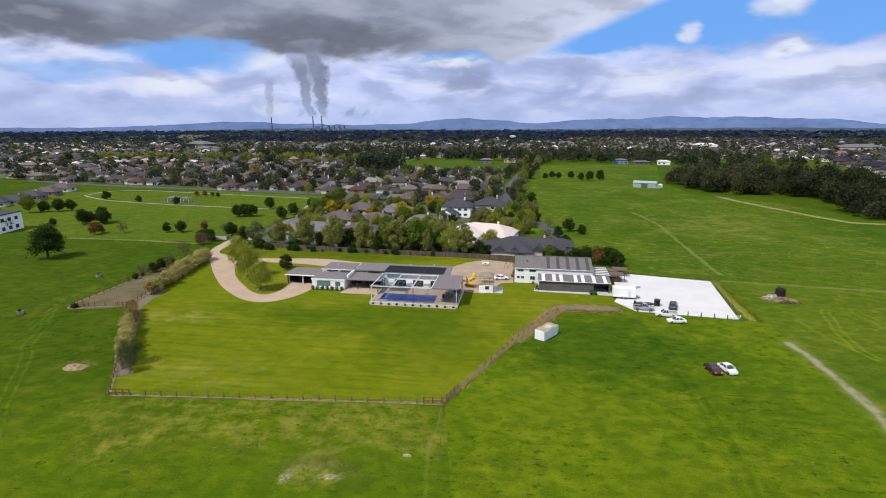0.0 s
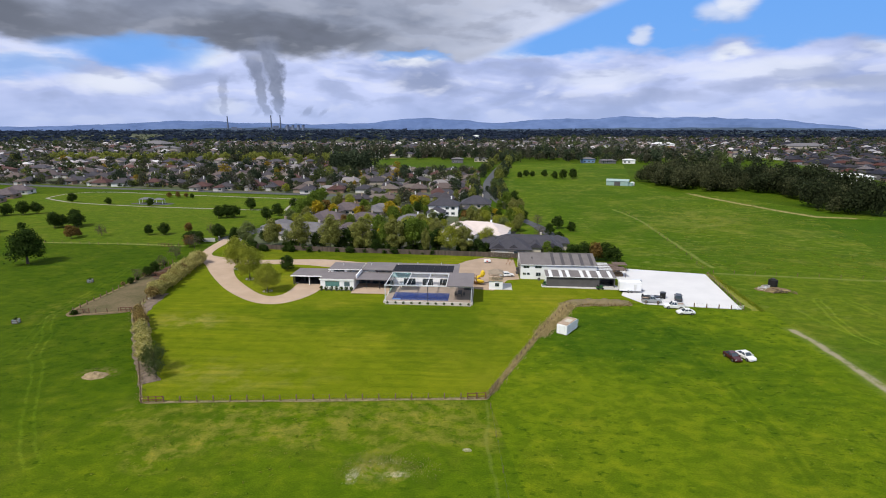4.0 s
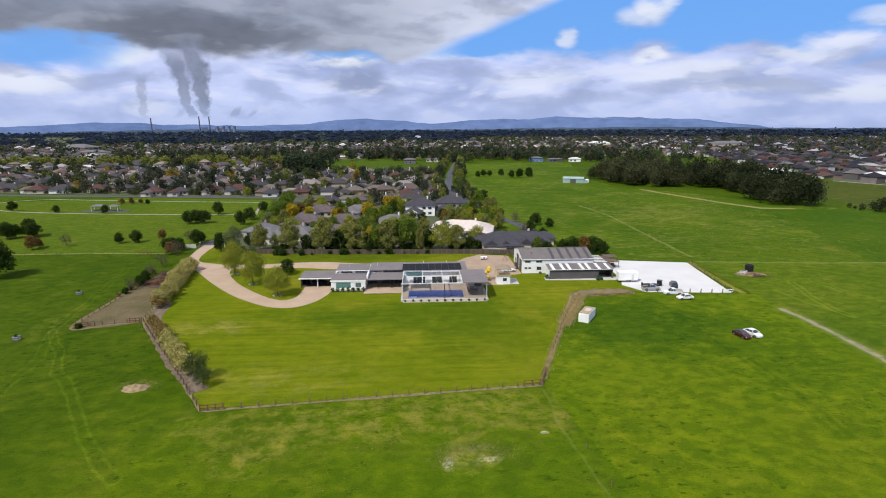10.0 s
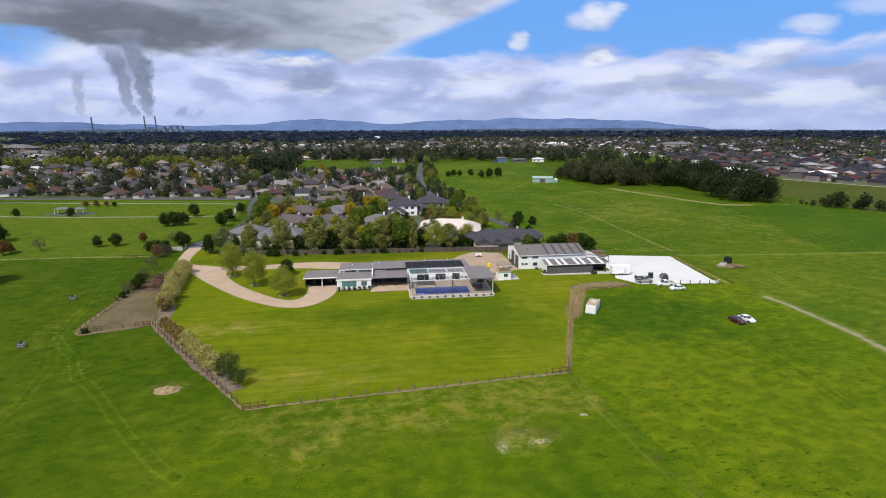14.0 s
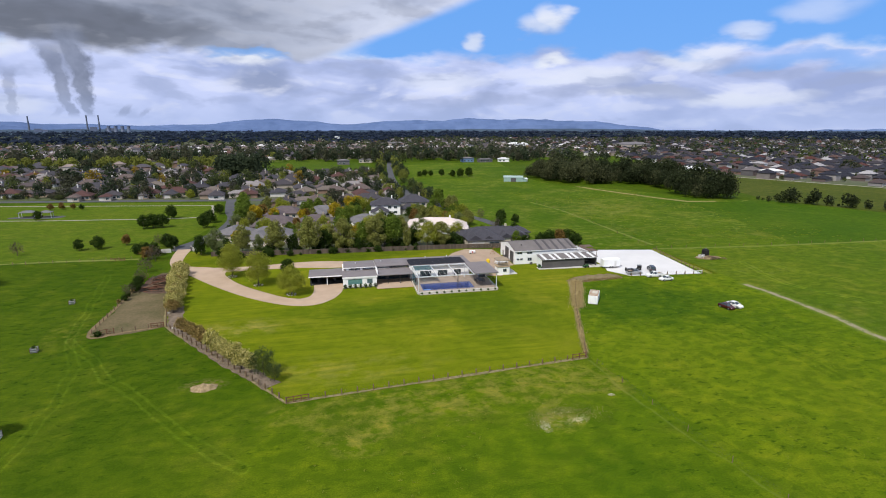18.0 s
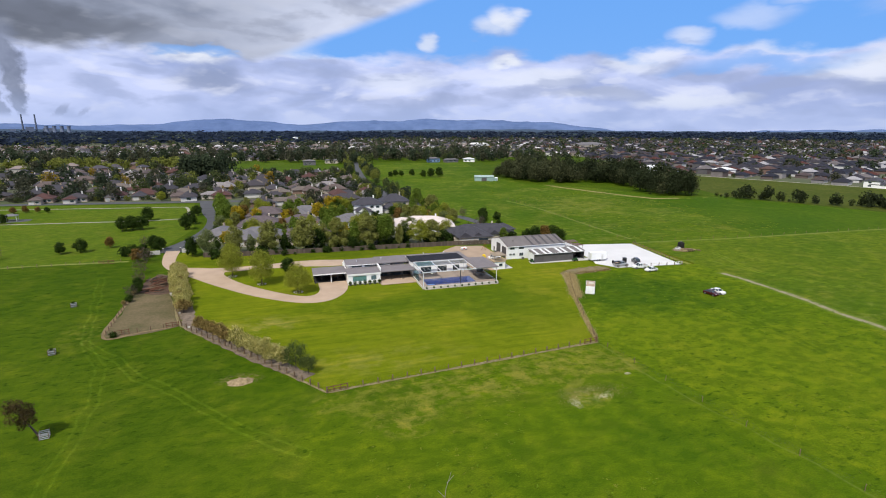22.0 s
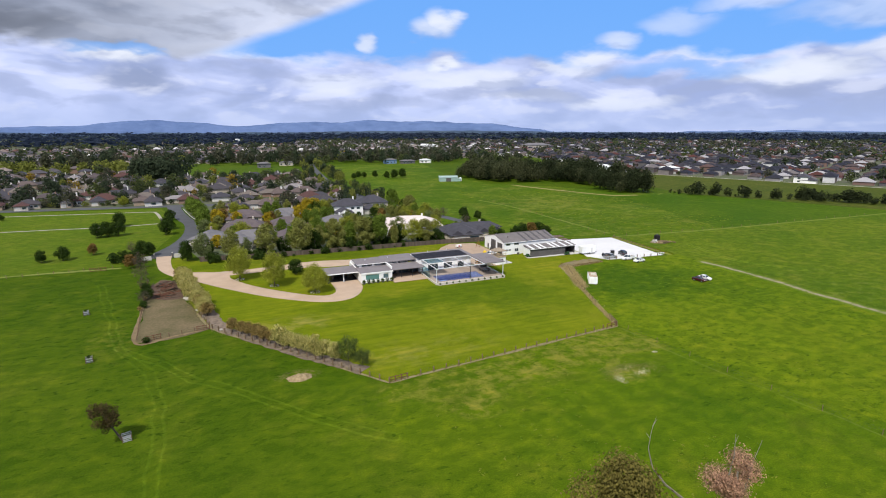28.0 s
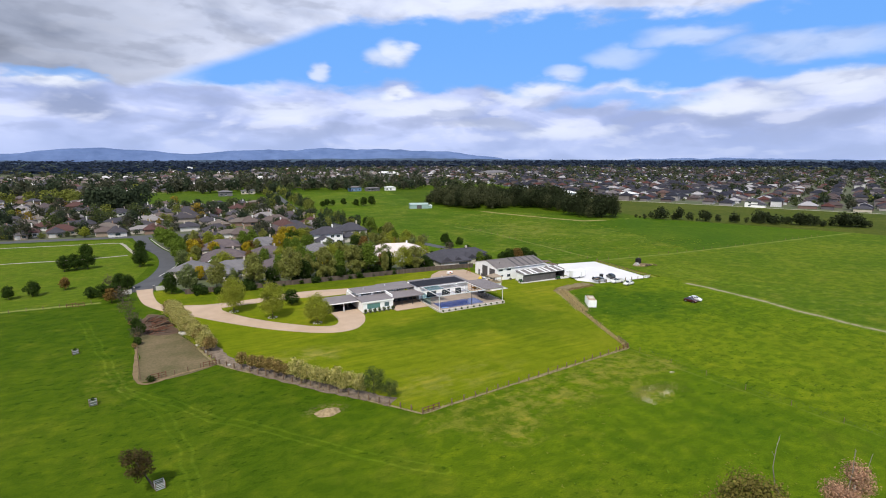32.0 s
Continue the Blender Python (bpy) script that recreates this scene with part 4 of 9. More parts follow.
ground_sheet("churned_soil", slab(rough_outline([(-114.0, 141), (-106.8, 139.5), (-108.6, 150), (-110.8, 158), (-114.6, 159), (-116.0, 149)], 0.5, 8), -0.05, 0.046), mat("churned_red_soil", (0.120, 0.070, 0.048), (0.060, 0.042, 0.030), scale=0.5, grain=3, rough=0.97, space="World", bump=0.6), "churned reddish soil in the dirt yard", "yard")
for pts, w, nm, lb in ((SOUTH, 0.62, "worn_strip_south", "worn straw-coloured strip under the lawn fence"), (EASTLINE, 0.7, "worn_strip_east", "worn straw-coloured strip under the lawn fence"), (WESTLINE[:6], 0.55, "worn_strip_west", "worn straw-coloured strip under the boundary fence")):
    ground_sheet(nm, strip(smooth_line(pts, 8), w, -0.05, 0.055, 0.45, 4), WORN, lb, "soil strip")

# worn patches in the paddocks
ground_sheet("weed_strip", strip(smooth_line([(54.2, 125), (54.8, 140), (56.0, 158)], 7), 2.2, -0.05, 0.05, 0.5, 7), mat("yellow_flowering_weeds", (0.24, 0.23, 0.02), (0.09, 0.14, 0.012), scale=0.9, grain=3, space="World"), "strip of yellow flowering weeds along the pad", "weeds")
ground_sheet("planting_strip", strip(smooth_line([(-72.6, 77.6), (-76.4, 82.6), (-82.0, 89.4), (-87.6, 97.2), (-93.6, 106.0), (-97.0, 110.6), (-99.4, 119.0), (-101.0, 126.0)], 6), 3.2, -0.05, 0.062, 0.25, 6), mat("grey_mulch", (0.235, 0.185, 0.140), (0.085, 0.062, 0.044), scale=1.1, grain=5, rough=0.97, space="World", bump=0.6), "bare grey-brown mulch under the flowering hedge", "mulch")
SPOTTY = mat("pale_bare_soil", (0.40, 0.37, 0.25), (0.15, 0.17, 0.04), scale=1.6, grain=5, rough=0.97, space="World", bump=0.5)
PALEEARTH = mat("dry_pale_soil", (0.36, 0.27, 0.16), (0.15, 0.115, 0.055), scale=1.3, grain=5, rough=0.97, space="World", bump=0.5)
for n, (x, y, rx, ry, m_, lb) in enumerate(((67.5, 143, 4.6, 2.6, EARTH, "scraped bare earth by the tank"), (-15.2, 62.5, 0.6, 0.4, SPOTTY, "small pale bare spot"))):
    o = [(x + rx * math.cos(a), y + ry * math.sin(a)) for a in np.linspace(0, 6.2832, 11)[:-1]]
    ground_sheet("bare_patch_%d" % (n + 1), slab(rough_outline(o, 0.22 * min(rx, 2.0), n), -0.05, 0.05 + 0.004 * n), m_, lb, "bare ground")

# ---- the house ----


def window(parent, x0, x1, y, z0, z1, pane=None, frame_m=None, face=-1, mullions=1, name="window"):
    """A window set in a wall that faces -y (face -1) or +y; its frame is proud of the wall, its pane sits back."""
    w = part(name, pierced(x0, x1, y - 0.05, y + 0.06, z0, z1, [(x0 + 0.08, x1 - 0.08, z0 + 0.08, z1 - 0.08)]), frame_m or DARKSTEEL, parent)
    n = mullions + 1
    step = (x1 - x0 - 0.16) / n
    for i in range(n):
        part("pane", boxes((x0 + 0.08 + i * step + 0.02, x0 + 0.08 + (i + 1) * step - 0.02, y - 0.01, y + 0.02, z0 + 0.08, z1 - 0.08)), pane or GLASSDARK, w)
    return w


def window_x(parent, x, y0, y1, z0, z1, pane=None, frame_m=None, name="window"):
    w = part(name, pierced(y0, y1, x - 0.06, x + 0.06, z0, z1, [(y0 + 0.08, y1 - 0.08, z0 + 0.08, z1 - 0.08)], "y"), frame_m or DARKSTEEL, parent)
    part("pane", boxes((x - 0.02, x + 0.02, y0 + 0.08, y1 - 0.08, z0 + 0.08, z1 - 0.08)), pane or GLASSDARK, w)
    return w


def flat_roof(parent, x0, x1, y0, y1, z, t=0.28, ribs=True, label="", fascia=None, deep=0.0):
    r = part("roof", boxes((x0, x1, y0, y1, z, z + t), bevel=0.03), ROOFGREY, parent, label)
    if ribs:
        bm = bmesh.new()
        n = int((x1 - x0) / 0.9)
        for i in range(1, n):
            x = x0 + (x1 - x0) * i / n
            box(bm, x - 0.02, x + 0.02, y0 + 0.05, y1 - 0.05, z + t, z + t + 0.025)
        part("roof_ribs", bm, ROOFGREY, r)
    if fascia:
        part("fascia", boxes((x0 - 0.03, x1 + 0.03, y0 - 0.06, y0 - 0.003, z - 0.04 - deep, z + t - 0.02)), fascia, r, "white fascia board")
    return r


def main_house():
    h = thing("house", -45, 141, label="long low white modern house with flat grey metal roofs", category="house")
    o = Vector((-45, 141))

    def P(name, bm, m, label="", under=None):
        bmesh.ops.translate(bm, verts=bm.verts[:], vec=(-o.x, -o.y, 0))
        return part(name, bm, m, under or h, label)

    X = lambda x: x - o.x
    Y = lambda y: y - o.y
    # floor plinth
    P("plinth", boxes((-59.0, -20.8, 133.2, 149.0, 0.0, 0.14)), CONC)
    P("deck", boxes((-49.6, -38.6, 130.2, 139.2, 0.10, 0.20)), DRIVE, "pale paved alfresco terrace")
    # carport
    cp = flat_roof(h, X(-68.6), X(-58.2), Y(136.4), Y(144.2), 2.72, 0.3, fascia=WHITE, label="grey carport roof with white fascia")
    for x in (-68.0, -63.4):
        P("carport_post", boxes((x - 0.14, x + 0.14, 137.0, 137.28, 0.07, 2.72)), STEEL if x > -66 else DARKSTEEL)
    # walls and doors near-black: the carport's shade is put into their colour
    P("carport_wall", boxes((-68.3, -68.05, 138.6, 144.0, 0.0, 2.72)), DARK)
    P("carport_wall", boxes((-68.05, -59.0, 143.8, 144.0, 0.0, 2.72)), DARK)
    P("carport_floor", boxes((-68.0, -59.0, 138.0, 143.8, 0.02, 0.10)), ASPHALT)
    for x in (-66.0, -61.2):
        P("carport_pier", boxes((x - 0.25, x + 0.25, 140.6, 141.1, 0.1, 2.72)), CHARCOAL)
    P("carport_shelf", boxes((-62.8, -59.6, 142.9, 143.6, 0.1, 1.9)), TIMBER, "timber storage shelf at the back of the carport")
    P("carport_door", boxes((-67.6, -63.6, 143.66, 143.8, 0.1, 2.4)), DARK)
    P("carport_door", boxes((-63.2, -59.4, 143.66, 143.8, 0.1, 2.4)), DARK)
    # white bedroom block, walls round three openings
    P("wall", pierced(-58.9, -49.4, 133.2, 133.5, 0.1, 3.05, [(-57.6, -53.4, 0.85, 2.5), (-52.2, -50.5, 0.95, 2.4)]), WHITE, "white rendered front wall")
    P("wall", boxes((-58.9, -58.6, 133.5, 149.0, 0.1, 3.05)), WHITE)
    P("wall", boxes((-49.7, -49.4, 133.5, 139.4, 0.1, 3.05)), WHITE)
    P("room_back", boxes((-58.6, -49.7, 137.5, 137.7, 0.14, 3.05)), mat("pale_curtain", (0.34, 0.42, 0.40), (0.25, 0.33, 0.32), rough=0.9))
    window(h, X(-57.6), X(-53.4), Y(133.34), 0.85, 2.5, GLASSGREEN, WHITE, mullions=2)
    window(h, X(-52.2), X(-50.5), Y(133.34), 0.95, 2.4, glass("grey_window_glass", (0.10, 0.15, 0.17)), WHITE, mullions=1)
    flat_roof(h, X(-59.1), X(-49.2), Y(133.1), Y(140.2), 3.05, 0.16, fascia=WHITE, deep=0.25)
    # clerestory over the bedrooms
    P("clerestory", boxes((-57.8, -53.0, 140.2, 140.5, 3.0, 3.95)), WHITE, "white clerestory wall")
    P("clerestory", boxes((-57.8, -57.5, 140.5, 146, 3.0, 3.95)), WHITE, "white clerestory wall")
    window(h, X(-57.0), X(-53.8), Y(140.16), 3.32, 3.82, GLASSDARK, DARKSTEEL, mullions=1, name="clerestory_window")
    P("clerestory", boxes((-53.0, -49.6, 141.4, 141.7, 2.75, 3.95)), WHITE)
    window(h, X(-52.8), X(-49.8), Y(141.36), 3.32, 3.82, GLASSDARK, DARKSTEEL, mullions=1, name="clerestory_window")
    flat_roof(h, X(-58.6), X(-49.2), Y(139.9), Y(147.6), 3.95, 0.18, fascia=WHITE)
    P("parapet", boxes((-49.2, -48.85, 135.0, 141.6, 2.75, 3.9)), WHITE, "white parapet fin")
    # middle wing with deep shaded alfresco
    P("wall", boxes((-49.4, -38.9, 139.4, 139.7, 0.14, 2.75)), CHARCOAL, "dark recessed wall")
    for x0, x1 in ((-48.8, -46.2), (-45.4, -42.0), (-41.6, -39.4)):
        window(h, X(x0), X(x1), Y(139.36), 0.25, 2.4, GLASSDARK, DARKSTEEL, mullions=1)
    for x in (-46.0, -42.4, -39.2):
        P("veranda_post", boxes((x - 0.08, x + 0.08, 134.4, 134.56, 0.2, 2.78)), DARKSTEEL)
    flat_roof(h, X(-49.2), X(-38.4), Y(134.0), Y(141.4), 2.78, 0.22)
    P("clerestory", boxes((-49.2, -44.2, 141.4, 141.65, 3.0, 3.66)), CHARCOAL)
    P("clerestory", boxes((-44.2, -38.6, 142.2, 142.45, 3.0, 3.66)), CHARCOAL)
    window(h, X(-48.8), X(-45.0), Y(141.37), 3.08, 3.58, GLASSDARK, WHITE, mullions=2, name="clerestory_window")
    window(h, X(-43.8), X(-39.8), Y(142.17), 3.08, 3.58, GLASSDARK, WHITE, mullions=2, name="clerestory_window")
    flat_roof(h, X(-49.0), X(-38.4), Y(141.0), Y(149.4), 3.66, 0.24)
    # living wing behind the pool
    P("wall", pierced(-38.9, -20.9, 137.6, 137.9, 0.1, 4.2, [(-36.0, -32.6, 0.6, 2.5), (-30.6, -27.6, 0.6, 2.5), (-25.6, -23.4, 0.6, 2.5)]), WHITE, "white wall facing the pool")
    for x0, x1 in ((-36.0, -32.6), (-30.6, -27.6), (-25.6, -23.4)):
        window(h, X(x0), X(x1), Y(137.74), 0.6, 2.5, GLASSDARK, DARKSTEEL, mullions=2, name="sliding_door")
    P("wall", boxes((-38.9, -38.6, 137.9, 146.5, 0.14, 4.2)), WHITE)
    P("wall", boxes((-21.2, -20.9, 137.9, 146.5, 0.14, 4.2)), WHITE)
    P("wall", boxes((-58.6, -38.9, 148.7, 149.0, 0.14, 3.4)), WHITE, "white rear wall")
    P("wall", boxes((-38.6, -21.2, 146.2, 146.5, 0.14, 4.2)), WHITE, "white rear wall")
    roof = flat_roof(h, X(-38.6), X(-20.4), Y(136.9), Y(147.0), 4.22, 0.24)
    P("gutter", boxes((-38.6, -20.4, 136.78, 136.88, 4.25, 4.4)), STEEL)
    mats = thing("solar_pool_matting", -30.6, 141.4, 4.495, label="black solar heating mats lying on the grey roof", category="solar panel")
    for i in range(9):
        part("panel", boxes((-8.6 + i * 1.92, -8.6 + i * 1.92 + 1.86, -3.6, 3.4, 0.0, 0.06)), SOLAR, mats)
    for x, y, z in ((-55, 144, 4.13), (-47, 146, 3.9), (-33, 146, 4.46), (-26, 146.2, 4.46)):
        P("vent", tubes(((x, y, z), (x, y, z + 0.45), 0.09), ((x, y, z + 0.45), (x, y, z + 0.52), 0.16)), STEEL)
    return h


main_house()


def pool_terrace():
    t = thing("pool_terrace", -27.6, 130, label="raised paved pool terrace with low pale retaining wall", category="terrace", kind="structure")
    ox, oy = -27.6, 130.0

    def P(name, bm, m, label="", under=None):
        bmesh.ops.translate(bm, verts=bm.verts[:], vec=(-ox, -oy, 0))
        return part(name, bm, m, under or t, label)

    px0, px1, py0, py1 = -37.2, -22.4, 124.8, 131.0
    for r in ((-38.9, px0, 123.6, 137.4), (px1, -16.2, 123.6, 137.4), (px0, px1, 123.6, py0), (px0, px1, py1, 137.4)):
        P("paving", boxes((*r, 0.0, 0.55)), POOLTILE)
    for r in ((-39.1, -16.0, 123.2, 123.6), (-39.1, -38.9, 123.6, 137.4), (-16.2, -16.0, 123.6, 137.4)):
        P("coping", boxes((*r, 0.0, 0.60)), mat("cream_block", (0.56, 0.53, 0.47), (0.46, 0.43, 0.38), scale=0.6, grain=6), "pale low retaining wall")
    P("pool_shell", boxes((px0, px1, py0, py1, 0.0, 0.12)), mat("blue_pool_lining", (0.03, 0.10, 0.42), (0.02, 0.08, 0.34), rough=0.4))
    P("pool_water", boxes((px0 + 0.01, px1 - 0.01, py0 + 0.01, py1 - 0.01, 0.13, 0.50)), WATER, "deep blue pool water")
    P("pool_step", boxes((px0 + 0.1, px0 + 2.2, py0 + 0.1, py0 + 1.0, 0.50, 0.56)), mat("wet_ledge", (0.10, 0.20, 0.42), (0.08, 0.16, 0.36), rough=0.3))
    P("planting_bed", boxes((-38.6, -16.4, 122.4, 123.19, 0.0, 0.16)), STONE, "pale pebble bed along the wall")
    return t


pool_terrace()


def shade_frame():
    f = thing("pool_pergola", -27.6, 130, label="tall white steel frame over the pool, part roofed", category="pergola")
    ox, oy = -27.6, 130.0

    def P(name, bm, m, label="", under=None):
        bmesh.ops.translate(bm, verts=bm.verts[:], vec=(-ox, -oy, 0))
        return part(name, bm, m, under or f, label)

    z = 4.45
    x0, x1, y0, y1 = -38.7, -16.4, 123.9, 135.6
    for x, y, m in ((x0, y0, STEEL), (-27.6, y0, DARKSTEEL), (x1, y0, STEEL), (x0, y1, STEEL), (x1, y1, STEEL), (-22.8, y1, STEEL)):
        P("post", boxes((x - 0.09, x + 0.09, y - 0.09, y + 0.09, 0.55, z + 0.15), bevel=0.02), m)
    P("beam", boxes((x0 - 0.2, x1 + 0.2, y0 - 0.10, y0 + 0.10, z + 0.14, z + 0.36)), STEEL)
    P("beam", boxes((x0 - 0.2, x1 + 0.2, y1 - 0.12, y1 + 0.12, z + 0.06, z + 0.36)), STEEL)
    for x in (x0, -33.3, -27.9, -22.9, x1):
        P("rafter", boxes((x - 0.09, x + 0.09, y0 + 0.11, y1 - 0.13, z + 0.13, z + 0.33)), STEEL)
    r = P("pergola_roof", boxes((-22.7, x1 + 0.5, y0 - 0.5, y1 + 0.3, z + 0.37, z + 0.55)), ROOFGREY, "solid grey roof panel over the outdoor dining end")
    bm = bmesh.new()
    for i in range(1, 9):
        x = -22.7 + i * 0.72
        box(bm, x - 0.025, x + 0.025, y0 - 0.45, y1 + 0.25, z + 0.55, z + 0.6)
    P("roof_ribs", bm, ROOFGREY, "", r)
    # fine stay wires across the open bays
    bm = bmesh.new()
    for x in np.arange(-37.6, -23.2, 1.35):
        tube(bm, (x, y0 + 0.2, z + 0.3), (x, y1 - 0.2, z + 0.3), 0.025, n=4)
    P("stay_wires", bm, STEEL)
    P("glass_panel", boxes((-38.5, -33.5, y1 - 5.0, y1 - 0.2, z + 0.34, z + 0.37)), clear_glass("teal_pane", (0.55, 0.78, 0.78)), "teal-tinted glass roof panel")
    P("glass_panel", boxes((x0 - 0.03, x0 + 0.03, y1 - 6.0, y1 - 0.2, 0.6, 3.2)), clear_glass("teal_pane_side", (0.55, 0.78, 0.78)), "teal-tinted glass side panel")
    P("screen", boxes((x1 - 0.06, x1 + 0.06, y0 + 0.3, y1 - 0.3, 0.56, 2.2)), clear_glass("clear_pane", (0.75, 0.85, 0.85)), "clear glass side screen")
    return f


shade_frame()


def outdoor_setting():
    t = thing("dining_table", -19.6, 130.0, 0.55, label="dark outdoor dining table under the pergola roof", category="table")
    part("tabletop", boxes((-0.6, 0.6, -1.6, 1.6, 0.70, 0.76), bevel=0.01), DARKSTEEL, t)
    for x in (-0.5, 0.5):
        for y in (-1.45, 1.45):
            part("leg", boxes((x - 0.04, x + 0.04, y - 0.04, y + 0.04, 0, 0.70)), DARKSTEEL, t)
    c = thing("outdoor_chair", -20.7, 129.0, 0.55, 90, "dark outdoor dining chair beside the table", "chair", "chairs round the outdoor table")
    part("seat", boxes((-0.24, 0.24, -0.24, 0.24, 0.42, 0.47)), DARKSTEEL, c)
    part("backrest", boxes((-0.24, 0.24, 0.20, 0.25, 0.47, 0.9)), DARKSTEEL, c)
    for x in (-0.21, 0.21):
        for y in (-0.21, 0.21):
            part("leg", boxes((x - 0.02, x + 0.02, y - 0.02, y + 0.02, 0, 0.42)), DARKSTEEL, c)
    for x, y, r in ((-20.7, 130.0, 90), (-20.7, 131.0, 90), (-18.5, 129.0, -90), (-18.5, 130.0, -90), (-18.5, 131.0, -90)):
        copy_thing(c, pose(x, y, 0.55, 0, 0, r))
    k = thing("outdoor_kitchen", -17.6, 134.6, 0.55, label="dark outdoor kitchen bench at the terrace end", category="bench")
    part("cabinet", boxes((-1.0, 1.0, -0.35, 0.35, 0, 0.86)), CHARCOAL, k)
    part("worktop", boxes((-1.05, 1.05, -0.4, 0.4, 0.86, 0.91)), CONC, k)


outdoor_setting()


def ball_shrub(x, y, z, r, label, group, potted=True):
    s = thing("ball_shrub", x, y, z, label=label, category="shrub", group=group)
    rng = np.random.default_rng(int(x * 31 + y) % 9999)
    base = 0.0
    if potted:
        part("pot", tubes(((0, 0, 0), (0, 0, 0.42), 0.24, 0.32), n=10), CHARCOAL, s)
        base = 0.42
    part("stem", tubes(((0, 0, base - 0.05), (0, 0, base + r), 0.04, 0.03)), BARK, s)
    quads_object("foliage", leaf_cloud(rng, [(0, 0, base + r * 0.9, r, r)], 130, r * 0.26, 0.75), 4, L_DARK, s)


for i in range(7):
    ball_shrub(-58.4 + i * 1.42, 132.3, 0.02, 0.46, "dark clipped ball shrub in a pot by the white wall", "potted ball shrubs")
for i in range(11):
    ball_shrub(-38.0 + i * 2.1, 122.8, 0.15, 0.30, "small dark shrub in the pebble bed by the pool wall", "pool bed shrubs", False)

# ---- the sheds ----


def big_shed():
    s = thing("shed", 8.8, 155.6, label="large white steel shed with weathered grey gable roof", category="shed")
    w, d, e, top = 11.1, 7.6, 4.55, 6.3

    def gable_wall(x0, x1):
        bm = bmesh.new()
        f = [bm.verts.new((x0, y, z)) for y, z in ((-d, 0), (d, 0), (d, e), (0, top), (-d, e))]
        g = [bm.verts.new((x1, v.co.y, v.co.z)) for v in f]
        bm.faces.new(f)
        bm.faces.new(g[::-1])
        for i in range(5):
            bm.faces.new((f[i], g[i], g[(i + 1) % 5], f[(i + 1) % 5]))
        bmesh.ops.recalc_face_normals(bm, faces=bm.faces[:])
        return bm

    part("wall", gable_wall(-w, -w + 0.12), WHITEMETAL, s, "white gable end with two roller doors")
    part("wall", gable_wall(w - 0.12, w), WHITEMETAL, s)
    part("wall", boxes((-w + 0.12, w - 0.12, -d, -d + 0.12, 0, e)), WHITEMETAL, s, "white side wall")
    part("wall", boxes((-w + 0.12, w - 0.12, d - 0.12, d, 0, e)), WHITEMETAL, s)
    for y0, y1, h in ((-6.2, -2.6, 3.9), (-1.2, 2.4, 4.3)):
        dr = part("roller_door", boxes((-w - 0.05, -w + 0.02, y0, y1, 0, h)), CHARCOAL, s, "dark roller door")
        bm = bmesh.new()
        for i in range(10):
            box(bm, -w - 0.08, -w - 0.05, y0, y1, 0.2 + i * h / 10.4, 0.28 + i * h / 10.4)
        part("slats", bm, DARKSTEEL, dr)
    part("door", boxes((-w - 0.05, -w + 0.02, 4.2, 5.2, 0, 2.1)), CHARCOAL, s)
    for side in (-1, 1):
        for i in range(24):
            x0, x1 = -w - 0.15 + i * (2 * w + 0.3) / 24, -w - 0.15 + (i + 1) * (2 * w + 0.3) / 24
            m = SKYLIGHT if i in (10, 13, 16, 19, 22) else SHEDROOF
            bm = bmesh.new()
            y1, z1 = side * (d + 0.25), e - 0.06
            vs = [bm.verts.new(p) for p in ((x0, 0, top + 0.02), (x1 - 0.012, 0, top + 0.02), (x1 - 0.012, y1, z1), (x0, y1, z1), (x0, 0, top + 0.1), (x1 - 0.012, 0, top + 0.1), (x1 - 0.012, y1, z1 + 0.08), (x0, y1, z1 + 0.08))]
            for f in ((0, 3, 2, 1), (4, 5, 6, 7), (0, 1, 5, 4), (1, 2, 6, 5), (2, 3, 7, 6), (3, 0, 4, 7)):
                bm.faces.new([vs[j] for j in f])
            bmesh.ops.recalc_face_normals(bm, faces=bm.faces[:])
            part("roof_sheet", bm, m, s, "dark translucent roof sheet" if m is SKYLIGHT else "")
    part("ridge_cap", boxes((-w - 0.2, w + 0.2, -0.22, 0.22, top + 0.08, top + 0.15)), SHEDROOF, s)
    part("gutter", boxes((-w - 0.1, w + 0.1, -d - 0.38, -d - 0.255, e - 0.12, e + 0.02)), WHITEMETAL, s)
    for x0, x1, z0, z1 in ((-10.3, -8.6, 3.5, 4.1), (-6.9, -5.0, 3.5, 4.1), (-10.4, -9.6, 1.4, 2.0), (-9.2, -8.4, 1.4, 2.0), (-6.6, -5.2, 1.1, 2.1)):
        window(s, x0, x1, -d - 0.02, z0, z1, GLASSDARK, DARKSTEEL, mullions=1)
    part("roof_vent", tubes(((-7.6, -4, 5.3), (-7.6, -4, 5.95), 0.16), ((-7.6, -4, 5.95), (-7.6, -4, 6.1), 0.26), n=8), SHEDROOF, s)
    # low annexe on the east end
    an = part("annexe_roof", boxes((11.15, 16.2, -6.4, 3.0, 2.75, 2.9)), SHEDROOF, s, "low striped annexe roof")
    for i in range(5):
        part("pale_sheet", boxes((11.3, 16.1, -6.2 + i * 1.9, -5.5 + i * 1.9, 2.904, 2.95)), PALESHEET, an)
    for x in (11.6, 16.0):
        for y in (-6.2, 2.8):
            part("annexe_post", boxes((x - 0.07, x + 0.07, y - 0.07, y + 0.07, 0, 2.75)), DARKSTEEL, s)
    part("annexe_wall", boxes((11.3, 16.0, 2.85, 2.95, 0, 2.75)), CHARCOAL, s)


big_shed()


